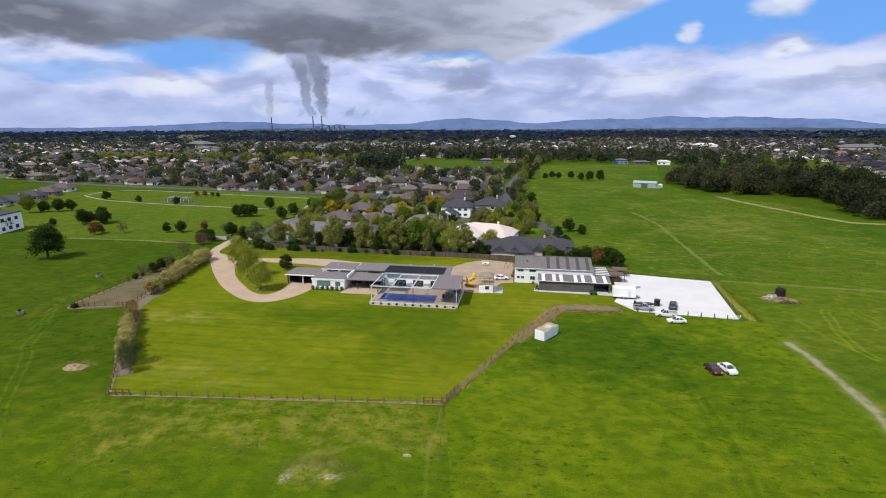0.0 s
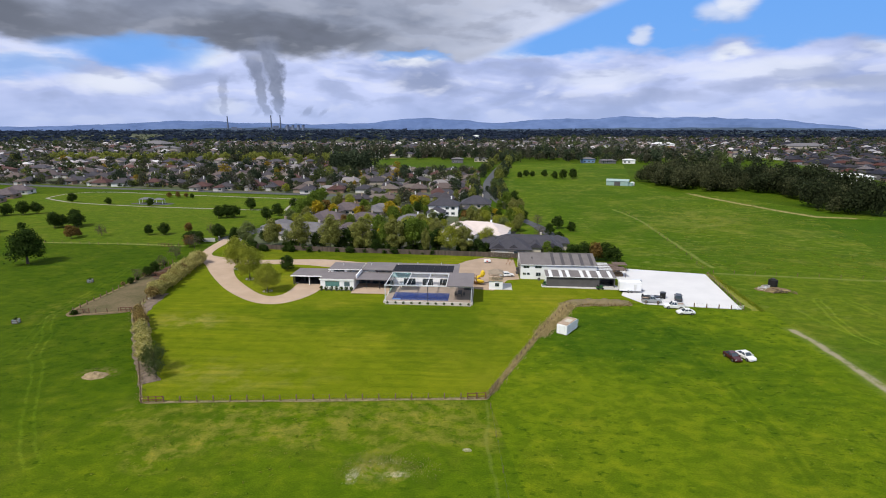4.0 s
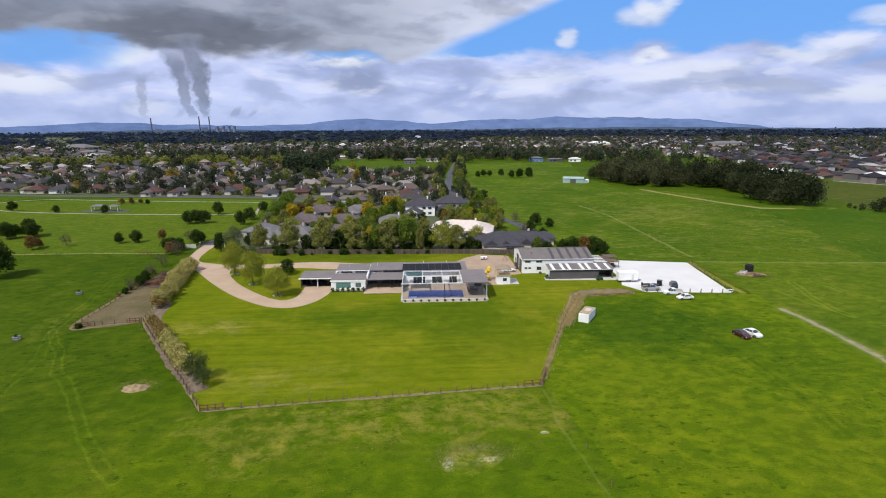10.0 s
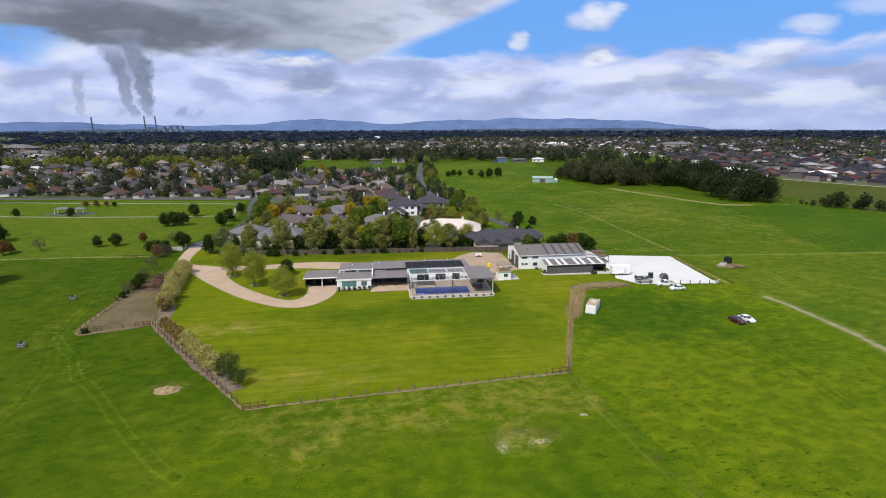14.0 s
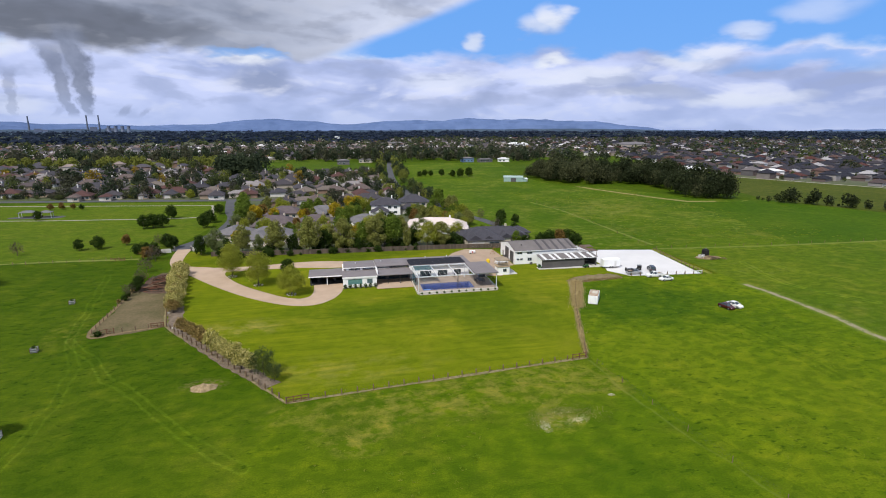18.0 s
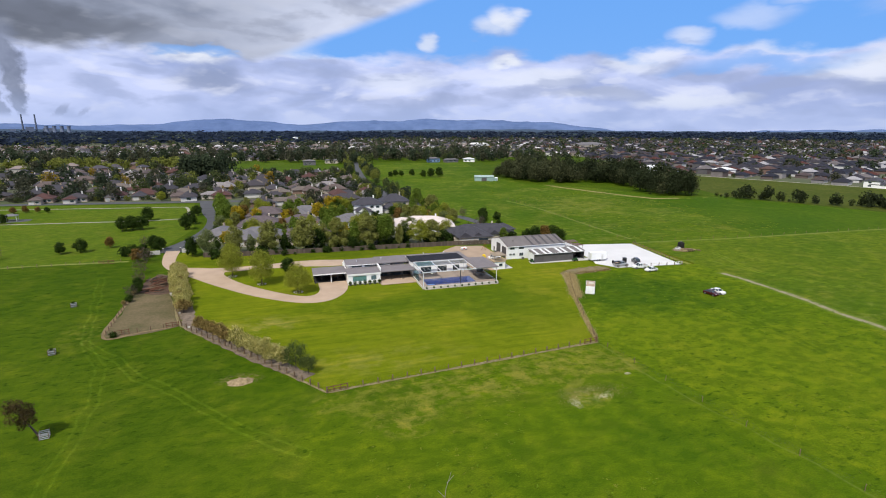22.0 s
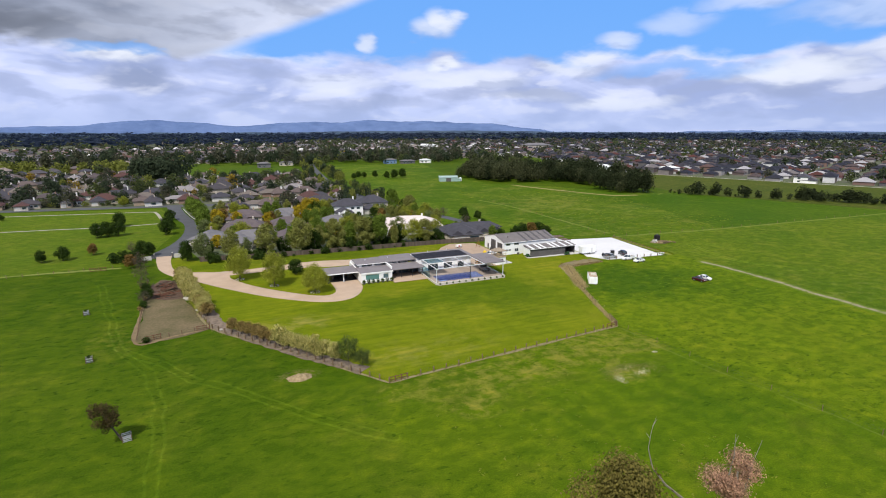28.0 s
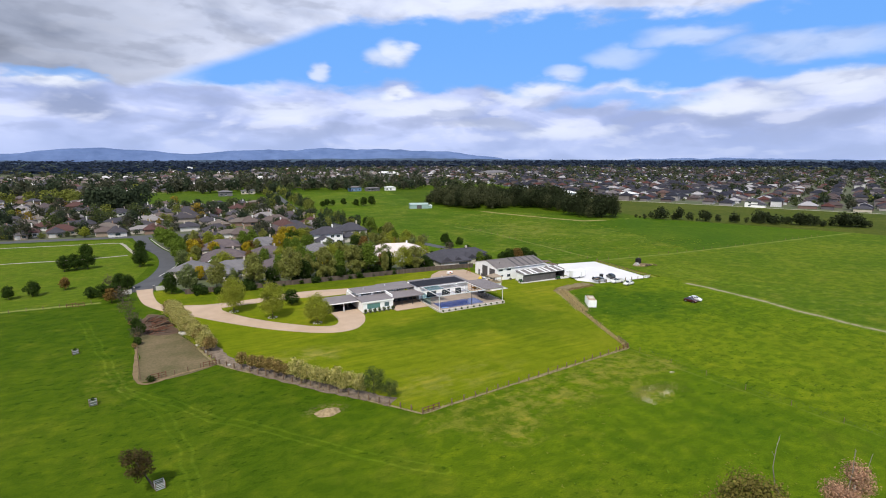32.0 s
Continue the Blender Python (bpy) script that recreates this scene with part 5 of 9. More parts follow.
def lean_to():
    s = thing("machinery_shed", 14.2, 143.6, label="long charcoal machinery shed with pale skylight strips", category="shed")
    w, d = 9.6, 2.3
    part("wall", boxes((-w, 4.9, -d, -d + 0.12, 0, 2.95)), CHARCOAL, s, "dark grey front wall")
    part("wall", pierced(4.9, w, -d, -d + 0.12, 0, 2.95, [(4.9, 9.3, 0, 2.4)]), CHARCOAL, s)
    part("wall", boxes((-w, -w + 0.12, -d + 0.12, d, 0, 3.05)), WHITEMETAL, s, "white end wall")
    part("wall", boxes((w - 0.12, w, -d + 0.12, d, 0, 3.05)), CHARCOAL, s)
    part("wall", boxes((-w + 0.12, w - 0.12, d - 0.12, d, 0, 3.4)), CHARCOAL, s)
    # near-black floor colour stands in for shade inside the open bay
    part("floor", boxes((-w + 0.12, w - 0.12, -d + 0.12, d - 0.12, 0.02, 0.08)), DARK, s)
    for i in range(5):
        part("door_panel", boxes((-w + 0.2 + i * 2.95, -w + 3.05 + i * 2.95, -d - 0.05, -d - 0.003, 0.06, 2.5)), CHARCOAL, s)
    n = 20
    for i in range(n):
        x0, x1 = -w - 0.25 + i * (2 * w + 0.5) / n, -w - 0.25 + (i + 1) * (2 * w + 0.5) / n - 0.012
        m = PALESHEET if i in (1, 4, 6, 10, 12, 15, 18) else SHEDROOF
        bm = bmesh.new()
        vs = [bm.verts.new(p) for p in ((x0, -d - 0.4, 3.0), (x1, -d - 0.4, 3.0), (x1, d + 0.1, 3.55), (x0, d + 0.1, 3.55), (x0, -d - 0.4, 3.08), (x1, -d - 0.4, 3.08), (x1, d + 0.1, 3.63), (x0, d + 0.1, 3.63))]
        for f in ((0, 3, 2, 1), (4, 5, 6, 7), (0, 1, 5, 4), (1, 2, 6, 5), (2, 3, 7, 6), (3, 0, 4, 7)):
            bm.faces.new([vs[j] for j in f])
        bmesh.ops.recalc_face_normals(bm, faces=bm.faces[:])
        part("roof_sheet", bm, m, s, "pale skylight sheet" if m is PALESHEET else "")
    part("gutter", boxes((-w - 0.2, w + 0.2, -d - 0.52, -d - 0.41, 2.93, 3.05)), WHITEMETAL, s)


lean_to()


def tractor(x, y, rz):
    t = thing("mower", x, y, 0.09, rz, "small green ride-on mower parked before the shed", "mower")
    green = mat("green_enamel", (0.03, 0.10, 0.03), (0.02, 0.07, 0.02), rough=0.4)
    part("body", boxes((-0.9, 0.9, -0.4, 0.4, 0.35, 0.75), (0.1, 0.95, -0.3, 0.3, 0.75, 1.0), bevel=0.05), green, t)
    part("seat", boxes((-0.6, -0.1, -0.25, 0.25, 0.75, 0.85), (-0.68, -0.58, -0.25, 0.25, 0.8, 1.2)), DARK, t)
    for a in (-0.6, 0.65):
        for b in (-0.45, 0.45):
            part("wheel", tubes(((a, b - 0.1, 0.28), (a, b + 0.1, 0.28), 0.28), n=12), TYRE, t)


tractor(19.2, 139.6, 12)
tractor(4.2, 142.2, 80)


def kiosk():
    k = thing("pump_house", -9.9, 138.4, 0.06, label="small white block hut with open timber deck frame on top", category="hut")
    for r in ((-1.9, 1.9, -1.6, -1.4), (-1.9, -1.7, -1.4, 1.6), (1.7, 1.9, -1.4, 1.6), (-1.7, 1.7, 1.4, 1.6)):
        part("wall", boxes((*r, 0, 2.5)), WHITE, k)
    part("slab_roof", boxes((-2.1, 2.1, -1.8, 1.8, 2.5, 2.66)), PALETIMBER, k)
    window(k, -0.2, 0.9, -1.62, 1.0, 1.9, GLASSDARK, DARKSTEEL, mullions=1)
    part("step_slab", boxes((1.95, 4.6, -1.6, 4.5, 0.0, 0.10)), CONC, k)
    for x in (-1.9, -0.6, 0.7, 1.9):
        for y in (-1.65, 1.65):
            part("railing_post", boxes((x - 0.05, x + 0.05, y - 0.05, y + 0.05, 2.66, 3.7 if abs(x) < 1.8 else 4.5)), PALETIMBER, k)
    for y in (-1.65, 1.65):
        part("railing", boxes((-1.95, 1.95, y - 0.03, y + 0.03, 3.1, 3.2)), PALETIMBER, k)
        part("railing", boxes((-1.95, 1.95, y - 0.03, y + 0.03, 3.55, 3.66)), PALETIMBER, k)
    bm = bmesh.new()
    hip_roof(bm, -1.7, 1.7, -1.5, 1.5, 4.5, 0.9, 0.4)
    part("cubby_roof", bm, mat("brown_shingle", (0.30, 0.245, 0.185), (0.22, 0.175, 0.13), scale=2, rough=0.9), k, "small hipped brown cubby roof")


kiosk()


def playset():
    p = thing("playground_slide", -14.4, 141.2, 0.06, 20, "bright yellow spiral slide beside a timber play tower", "slide")
    bm = bmesh.new()
    pts = []
    for i in range(25):
        a = i * 0.33
        pts.append((0.85 * math.cos(a), 0.85 * math.sin(a), 2.6 - i * 0.095))
    for a, b in zip(pts, pts[1:]):
        tube(bm, a, b, 0.42, n=8)
    part("chute", bm, PLASTIC, p, "yellow plastic spiral chute")
    part("canopy", tubes(((0.85, 0, 2.9), (0.85, 0, 3.9), 0.75, 0.55), ((0.85, 0, 3.9), (0.85, 0, 4.3), 0.55, 0.06), n=9), PLASTIC, p, "yellow plastic tower hood")
    for x, y in ((-1.2, -0.4), (-1.2, 1.0), (-2.6, -0.4), (-2.6, 1.0)):
        part("post", boxes((x - 0.06, x + 0.06, y - 0.06, y + 0.06, 0, 3.0)), TIMBER, p)
    part("platform", boxes((-2.7, 0.1, -0.5, 1.1, 1.9, 2.0)), TIMBER, p)
    part("exit_chute", tubes(((-0.2, 0.8, 0.35), (-1.4, 1.9, 0.28), 0.36), n=8), mat("orange_plastic", (0.50, 0.24, 0.03), (0.42, 0.2, 0.02), rough=0.4), p)


playset()

# ---- vehicles ----
PAINTS = {n: mat("car_paint_" + n, c, tuple(v * 0.9 for v in c), scale=0.5, rough=0.25, spec=0.6, bump=0.0) for n, c in
          (("white", (0.78, 0.78, 0.78)), ("maroon", (0.060, 0.010, 0.013)), ("charcoal", (0.03, 0.033, 0.040)), ("silver", (0.35, 0.36, 0.38)))}


def loft(sections):
    """A closed skin through rings of equal count."""
    bm = bmesh.new()
    rings = [[bm.verts.new(p) for p in s] for s in sections]
    for a, b in zip(rings, rings[1:]):
        for i in range(len(a)):
            j = (i + 1) % len(a)
            bm.faces.new((a[i], a[j], b[j], b[i]))
    bm.faces.new(rings[0][::-1])
    bm.faces.new(rings[-1])
    bmesh.ops.recalc_face_normals(bm, faces=bm.faces[:])
    return bm


def car(x, y, rz, paint, label, kind="sedan", z=0.0, length=4.8, group=""):
    c = thing("car" if kind != "ute" else "utility_truck", x, y, z, rz, label, "car" if kind != "ute" else "ute", group)
    L, W, H = length / 2, 0.91, {"sedan": 1.42, "suv": 1.75, "ute": 1.78}[kind]
    low, belt = 0.28, {"sedan": 0.92, "suv": 1.08, "ute": 1.08}[kind]
    m = PAINTS[paint]
    secs = []
    for s, hz, wz in ((-1, 0.78, 0.82), (-0.94, 0.96, 0.95), (-0.5, 1.0, 1.0), (0.1, 1.0, 1.0), (0.62, 0.95, 0.99), (0.93, 0.8, 0.92), (1, 0.62, 0.78)):
        zb = belt * hz
        w = W * wz
        secs.append([(s * L, -w * 0.94, low), (s * L, -w, low + 0.2), (s * L, -w * 0.97, zb - 0.06), (s * L, -w * 0.88, zb), (s * L, w * 0.88, zb), (s * L, w * 0.97, zb - 0.06), (s * L, w, low + 0.2), (s * L, w * 0.94, low)])
    part("body", loft(secs), m, c)
    a0, a1, b0, b1 = {"sedan": (-0.72, 0.42, -0.42, 0.12), "suv": (-0.95, 0.46, -0.84, 0.16), "ute": (-0.22, 0.46, -0.14, 0.18)}[kind]
    cab = [[(a0 * L, -W * 0.86, belt - 0.03), (a1 * L, -W * 0.86, belt - 0.03), (a1 * L, W * 0.86, belt - 0.03), (a0 * L, W * 0.86, belt - 0.03)],
           [(b0 * L, -W * 0.68, H - 0.05), (b1 * L, -W * 0.68, H - 0.05), (b1 * L, W * 0.68, H - 0.05), (b0 * L, W * 0.68, H - 0.05)]]
    g = part("cabin_glass", loft(cab), GLASSDARK, c, "dark tinted windows")
    part("roof_panel", boxes((b0 * L - 0.05, b1 * L + 0.05, -W * 0.7, W * 0.7, H - 0.06, H), bevel=0.025), m, c)
    for s in (-1, 1):
        for lo, hi in ((a1, b1), (a0, b0), ((a0 + a1) / 2, (b0 + b1) / 2)):
            part("pillar", tubes(((lo * L, s * W * 0.865, belt), (hi * L, s * W * 0.685, H - 0.04), 0.048), n=5), m, c)
        part("headlight", boxes((L * 0.93, L * 0.985, s * W * 0.66 - 0.16, s * W * 0.66 + 0.12, belt * 0.62, belt * 0.76)), LAMP, c)
        part("tail_light", boxes((-L * 0.99, -L * 0.95, s * W * 0.68 - 0.12, s * W * 0.68 + 0.12, belt * 0.66, belt * 0.86)), TAIL, c)
        part("mirror", boxes((a1 * L * 0.8, a1 * L * 0.8 + 0.14, s * (W + 0.08) - 0.08, s * (W + 0.08) + 0.08, belt, belt + 0.14)), m, c)
        for wx in (-0.6, 0.62):
            r = 0.33 if kind == "sedan" else 0.39
            wh = part("wheel", tubes(((wx * L, s * (W - 0.2), r), (wx * L, s * (W + 0.02), r), r), n=14), TYRE, c)
            part("rim", tubes(((wx * L, s * (W - 0.05), r), (wx * L, s * (W + 0.035), r), r * 0.62), n=10), RIM, wh)
    if kind == "ute":
        part("tray", boxes((-L * 0.99, -0.26 * L, -W, -W + 0.05, belt, belt + 0.28), (-L * 0.99, -0.26 * L, W - 0.05, W, belt, belt + 0.28), (-L * 0.99, -L * 0.96, -W, W, belt, belt + 0.28), (-0.28 * L, -0.25 * L, -W, W, belt, belt + 0.6)), STEEL if paint == "white" else DARKSTEEL, c, "tray with drop sides")
        part("tray_floor", boxes((-L * 0.96, -0.28 * L, -W + 0.05, W - 0.05, belt, belt + 0.06)), mat("tray_load", (0.30, 0.22, 0.17), (0.2, 0.15, 0.12)), c)
    return c


car(36.0, 121.4, 184, "white", "white sedan parked on the grass by the pad", length=4.2)
car(34.6, 125.4, 176, "white", "white dual-cab ute with a loaded tray", "ute", 0.0, 4.9)
car(37.8, 131.6, 72, "charcoal", "dark grey wagon parked on the white pad", "suv", 0.08, 4.5)
car(30.2, 129.2, -4, "silver", "silver ute parked on the white pad", "ute", 0.08, 4.9)
car(35.9, 96.3, -78, "maroon", "dark maroon sedan parked on the paddock grass", length=3.9)
car(38.6, 96.8, -72, "white", "white sedan parked on the paddock grass", length=4.0)
car(-6.3, 150.2, 10, "white", "white sedan parked in the gravel yard", z=0.065, length=4.4)


def trailers():
    t = thing("enclosed_trailer", 26.9, 138.0, 0.09, -2, "white enclosed box trailer on two axles", "trailer")
    part("body", boxes((-2.9, 2.9, -1.15, 1.15, 0.45, 3.0), bevel=0.06), WHITEMETAL, t)
    part("chassis", boxes((-2.8, 2.8, -0.9, 0.9, 0.32, 0.45), (2.8, 4.2, -0.08, 0.08, 0.34, 0.44)), DARKSTEEL, t)
    part("side_trim", boxes((-2.86, 2.86, -1.18, -1.153, 0.5, 0.62)), STEEL, t)
    part("door", boxes((0.9, 1.6, -1.18, -1.153, 0.7, 2.3)), PALESHEET, t)
    part("roof_vent", boxes((-0.4, 0.4, -0.3, 0.3, 3.002, 3.15), bevel=0.03), WHITEMETAL, t)
    for x in (-0.5, 0.35):
        for s in (-1, 1):
            w = part("wheel", tubes(((x, s * 0.95, 0.33), (x, s * 1.2, 0.33), 0.33), n=14), TYRE, t)
            part("rim", tubes(((x, s * 1.1, 0.33), (x, s * 1.215, 0.33), 0.2), n=10), RIM, w)
    b = thing("boat", 31.0, 131.2, 0.08, 4, "dark boat hull on a low trailer", "boat")
    hull = []
    for x, w, k in ((-2.4, 0.9, 0.5), (-0.6, 1.0, 0.45), (1.2, 0.75, 0.6), (2.2, 0.3, 0.85), (2.5, 0.05, 1.0)):
        hull.append([(x, -w, 1.1), (x, -w * 0.8, k), (x, 0, k - 0.15), (x, w * 0.8, k), (x, w, 1.1), (x, w * 0.7, 1.02), (x, -w * 0.7, 1.02)])
    part("hull", loft(hull), PAINTS["charcoal"], b)
    part("outboard_motor_cowl", boxes((-2.8, -2.4, -0.2, 0.2, 0.7, 1.7), bevel=0.05), DARK, b)
    part("chassis", boxes((-2.2, 3.2, -0.06, 0.06, 0.25, 0.36), (-0.6, -0.4, -0.9, 0.9, 0.25, 0.34)), STEEL, b)
    for s in (-1, 1):
        part("wheel", tubes(((-0.5, s * 0.9, 0.3), (-0.5, s * 1.1, 0.3), 0.3), n=12), TYRE, b)
    f = thing("cable_drum", 34.2, 132.8, 0.08, 30, "black stacked drum on the white pad", "drum")
    part("drum", tubes(((0, 0, 0), (0, 0, 1.6), 0.7), n=14), DARK, f)
    part("lid", tubes(((0, 0, 1.6), (0, 0, 1.68), 0.8), n=14), DARKSTEEL, f)


    d = thing("dinghy", 31.4, 147.2, 0.08, 30, "small pale dinghy lying on the pad behind the trailer", "boat")
    part("hull", loft([[(x, -w, 0.75), (x, -w * 0.7, 0.12), (x, w * 0.7, 0.12), (x, w, 0.75), (x, w * 0.8, 0.68), (x, -w * 0.8, 0.68)] for x, w in ((-1.9, 0.7), (-0.4, 0.8), (1.1, 0.62), (1.9, 0.12))]), STEEL, d)
    for n, (x, y, w, dd, hh) in enumerate(((27.2, 153.2, 2.2, 1.7, 2.3), (29.4, 160.0, 2.0, 1.6, 2.1), (27.0, 158.6, 1.5, 1.5, 1.9))):
        h = thing("lean_to_shelter", x, y, 0.08, 6 - 9 * n, "low open shelter with brown corrugated roof by the shed", "shelter", "yard shelters")
        for px in (-w + 0.1, w - 0.1):
            for py in (-dd + 0.1, dd - 0.1):
                part("post", boxes((px - 0.05, px + 0.05, py - 0.05, py + 0.05, 0, hh)), TIMBER, h)
        part("roof", boxes((-w - 0.15, w + 0.15, -dd - 0.15, dd + 0.15, hh, hh + 0.09)), mat("brown_corrugated_roof", (0.165, 0.115, 0.092), (0.11, 0.080, 0.066), scale=1.2, grain=6), h)
        bm = bmesh.new()
        for q in range(9):
            xx = -w + 2 * w * q / 8
            box(bm, xx - 0.05, xx + 0.05, -dd - 0.12, dd + 0.12, hh + 0.09, hh + 0.13)
        part("corrugation", bm, mat("brown_corrugated_roof", (0.165, 0.115, 0.092)), h)
        part("stack", boxes((-w + 0.4, w - 0.5, -0.6, 0.7, 0, 0.9), (-w + 0.7, w - 0.9, -0.4, 0.5, 0.9, 1.3), bevel=0.02), TIMBER, h, "stacked timber under the roof")


trailers()


def container():
    c = thing("shipping_container", 5.5, 108.2, 0.0, 57, "white site container with a rusty beige roof", "container")
    L, W, H = 2.75, 1.2, 2.3
    part("body", boxes((-L, L, -W, W, 0.12, H), bevel=0.02), WHITEMETAL, c)
    for s in (-1, 1):
        bm = bmesh.new()
        for i in range(20):
            x = -L + 0.2 + i * 0.295
            box(bm, x, x + 0.12, s * (W + 0.012) - 0.01, s * (W + 0.012) + 0.01, 0.25, H - 0.12)
        part("corrugation", bm, WHITEMETAL, c)
    part("roof", boxes((-L + 0.05, L - 0.05, -W + 0.05, W - 0.05, H + 0.004, H + 0.05)), RUST, c, "rusty beige roof sheet")
    part("roof_patch", boxes((-0.6, 1.4, -0.8, 0.5, H + 0.054, H + 0.07)), mat("dirty_white", (0.58, 0.55, 0.47), (0.42, 0.38, 0.31), scale=1.5), c)
    for y0 in (-W + 0.06, 0.02):
        d = part("door", boxes((-L - 0.04, -L - 0.004, y0, y0 + W - 0.1, 0.2, H - 0.1)), WHITEMETAL, c)
        part("lock_rod", tubes(((-L - 0.07, y0 + 0.5, 0.2), (-L - 0.07, y0 + 0.5, H - 0.1), 0.025), n=5), STEEL, d)
    for x in (-L + 0.2, L - 0.2):
        part("skid", boxes((x - 0.15, x + 0.15, -W, W, 0.0, 0.12)), TIMBER, c)


container()


def paddock_clutter():
    t = thing("water_tank", 69.2, 146.6, 0.0, 0, "black round plastic water tank in the paddock", "tank")
    part("tank", tubes(((0, 0, 0), (0, 0, 1.9), 1.2), ((0, 0, 1.9), (0, 0, 2.3), 1.2, 0.5), n=18), DARK, t)
    part("lid", tubes(((0, 0, 2.3), (0, 0, 2.4), 0.35), n=12), DARKSTEEL, t)
    t = thing("water_trough", 66.6, 145.2, 0.0, 20, "pale concrete water trough beside the tank", "trough")
    part("basin", boxes((-1.1, 1.1, -0.5, -0.38, 0, 0.6), (-1.1, 1.1, 0.38, 0.5, 0, 0.6), (-1.1, -0.98, -0.38, 0.38, 0, 0.6), (0.98, 1.1, -0.38, 0.38, 0, 0.6), (-0.98, 0.98, -0.38, 0.38, 0, 0.1)), CONC, t)
    part("water", boxes((-0.98, 0.98, -0.38, 0.38, 0.1, 0.5)), GLASSDARK, t)
    rr = random.Random(9)
    for hx, hy, count, tall, m_, lb in ((65.0, 143.4, 16, 0.7, (PALETIMBER, CONC, STEEL), "pale heap of boards and rubble beside the tank"), (68.2, 140.4, 34, 0.8, (TIMBER, STRAW, BARK), "brown heap of branches and dry weeds in the paddock")):
        hp = thing("rubbish_heap", hx, hy, 0.05, 8, lb, "heap")
        for i in range(count):
            a = Vector((rr.gauss(0, 0.06 * count ** 0.9), rr.gauss(0, 0.65), rr.uniform(0.08, tall)))
            q = rr.uniform(0, 6.28)
            d = Vector((math.cos(q), math.sin(q), rr.uniform(-0.2, 0.2))) * rr.uniform(0.4, 1.1)
            part("piece", tubes((a - d, a + d, rr.uniform(0.05, 0.16), rr.uniform(0.04, 0.12)), n=5), m_[i % 3], hp)
    g = thing("feed_trolley", -12.2, 166.0, 0.066, 10, "red and white cabinet trolley in the gravel yard", "trolley")
    part("body", boxes((-1.1, 1.1, -0.5, 0.5, 0.25, 1.0), bevel=0.03), WHITEMETAL, g)
    part("stripe", boxes((-0.4, 0.2, -0.53, -0.503, 0.4, 0.85)), mat("red_enamel", (0.45, 0.03, 0.02), (0.35, 0.02, 0.015), rough=0.4), g)
    for x in (-0.8, 0.8):
        part("wheel", tubes(((x, -0.5, 0.2), (x, 0.5, 0.2), 0.2), n=10), TYRE, g)
    for x, y, s in ((-2.6, 157.2, 1.0), (-3.0, 153.4, 0.8), (3.1, 147.0, 0.7)):
        b = thing("steel_bin", x, y, 0.066, 12, "grey steel bin against the shed wall", "bin")
        part("tub", boxes((-0.5 * s, 0.5 * s, -0.4 * s, 0.4 * s, 0, 0.9 * s), bevel=0.02), CHARCOAL, b)
        part("lid", boxes((-0.52 * s, 0.52 * s, -0.42 * s, 0.42 * s, 0.9 * s, 0.96 * s)), DARKSTEEL, b)
    w = thing("swing_frame", -4.6, 164.4, 0.066, 60, "rusty orange steel play frame in the yard", "play frame")
    rust = mat("rust_orange", (0.30, 0.13, 0.04), (0.2, 0.08, 0.03), rough=0.8)
    part("bar", tubes(((-1.6, 0, 2.1), (1.6, 0, 2.1), 0.05)), rust, w)
    for x in (-1.6, 1.6):
        for y in (-0.8, 0.8):
            part("leg", tubes(((x, y, 0), (x, 0, 2.1), 0.05)), rust, w)


paddock_clutter()


def green_shed():
    s = thing("farm_shed", 88.5, 407.5, 0, -18, "pale green corrugated farm shed with gable roof", "shed")
    pg = mat("pale_green_sheet", (0.30, 0.42, 0.39), (0.24, 0.35, 0.33), scale=0.5, rough=0.5)
    part("wall", boxes((-8, 8, -4.5, 4.5, 0, 3.4)), pg, s)
    bm = bmesh.new()
    hip_roof(bm, -8, 8, -4.5, 4.5, 3.4, 1.2, 0.3, gable=True)
    part("roof", bm, mat("pale_green_roof", (0.33, 0.43, 0.41), (0.27, 0.36, 0.345), rough=0.6), s)
    part("door", boxes((-2.2, 2.2, -4.58, -4.503, 0, 3.0)), CHARCOAL, s)
    part("lean_to", boxes((8.0, 11.0, -3.5, 3.5, 0, 2.4)), pg, s)
    t = thing("rain_tank", 99, 405, 0, 0, "white rain tank beside the farm shed", "tank")
    part("tank", tubes(((0, 0, 0), (0, 0, 2.6), 1.5), ((0, 0, 2.6), (0, 0, 3.0), 1.5, 0.3), n=16), WHITEMETAL, t)


green_shed()

# ---- fences ----


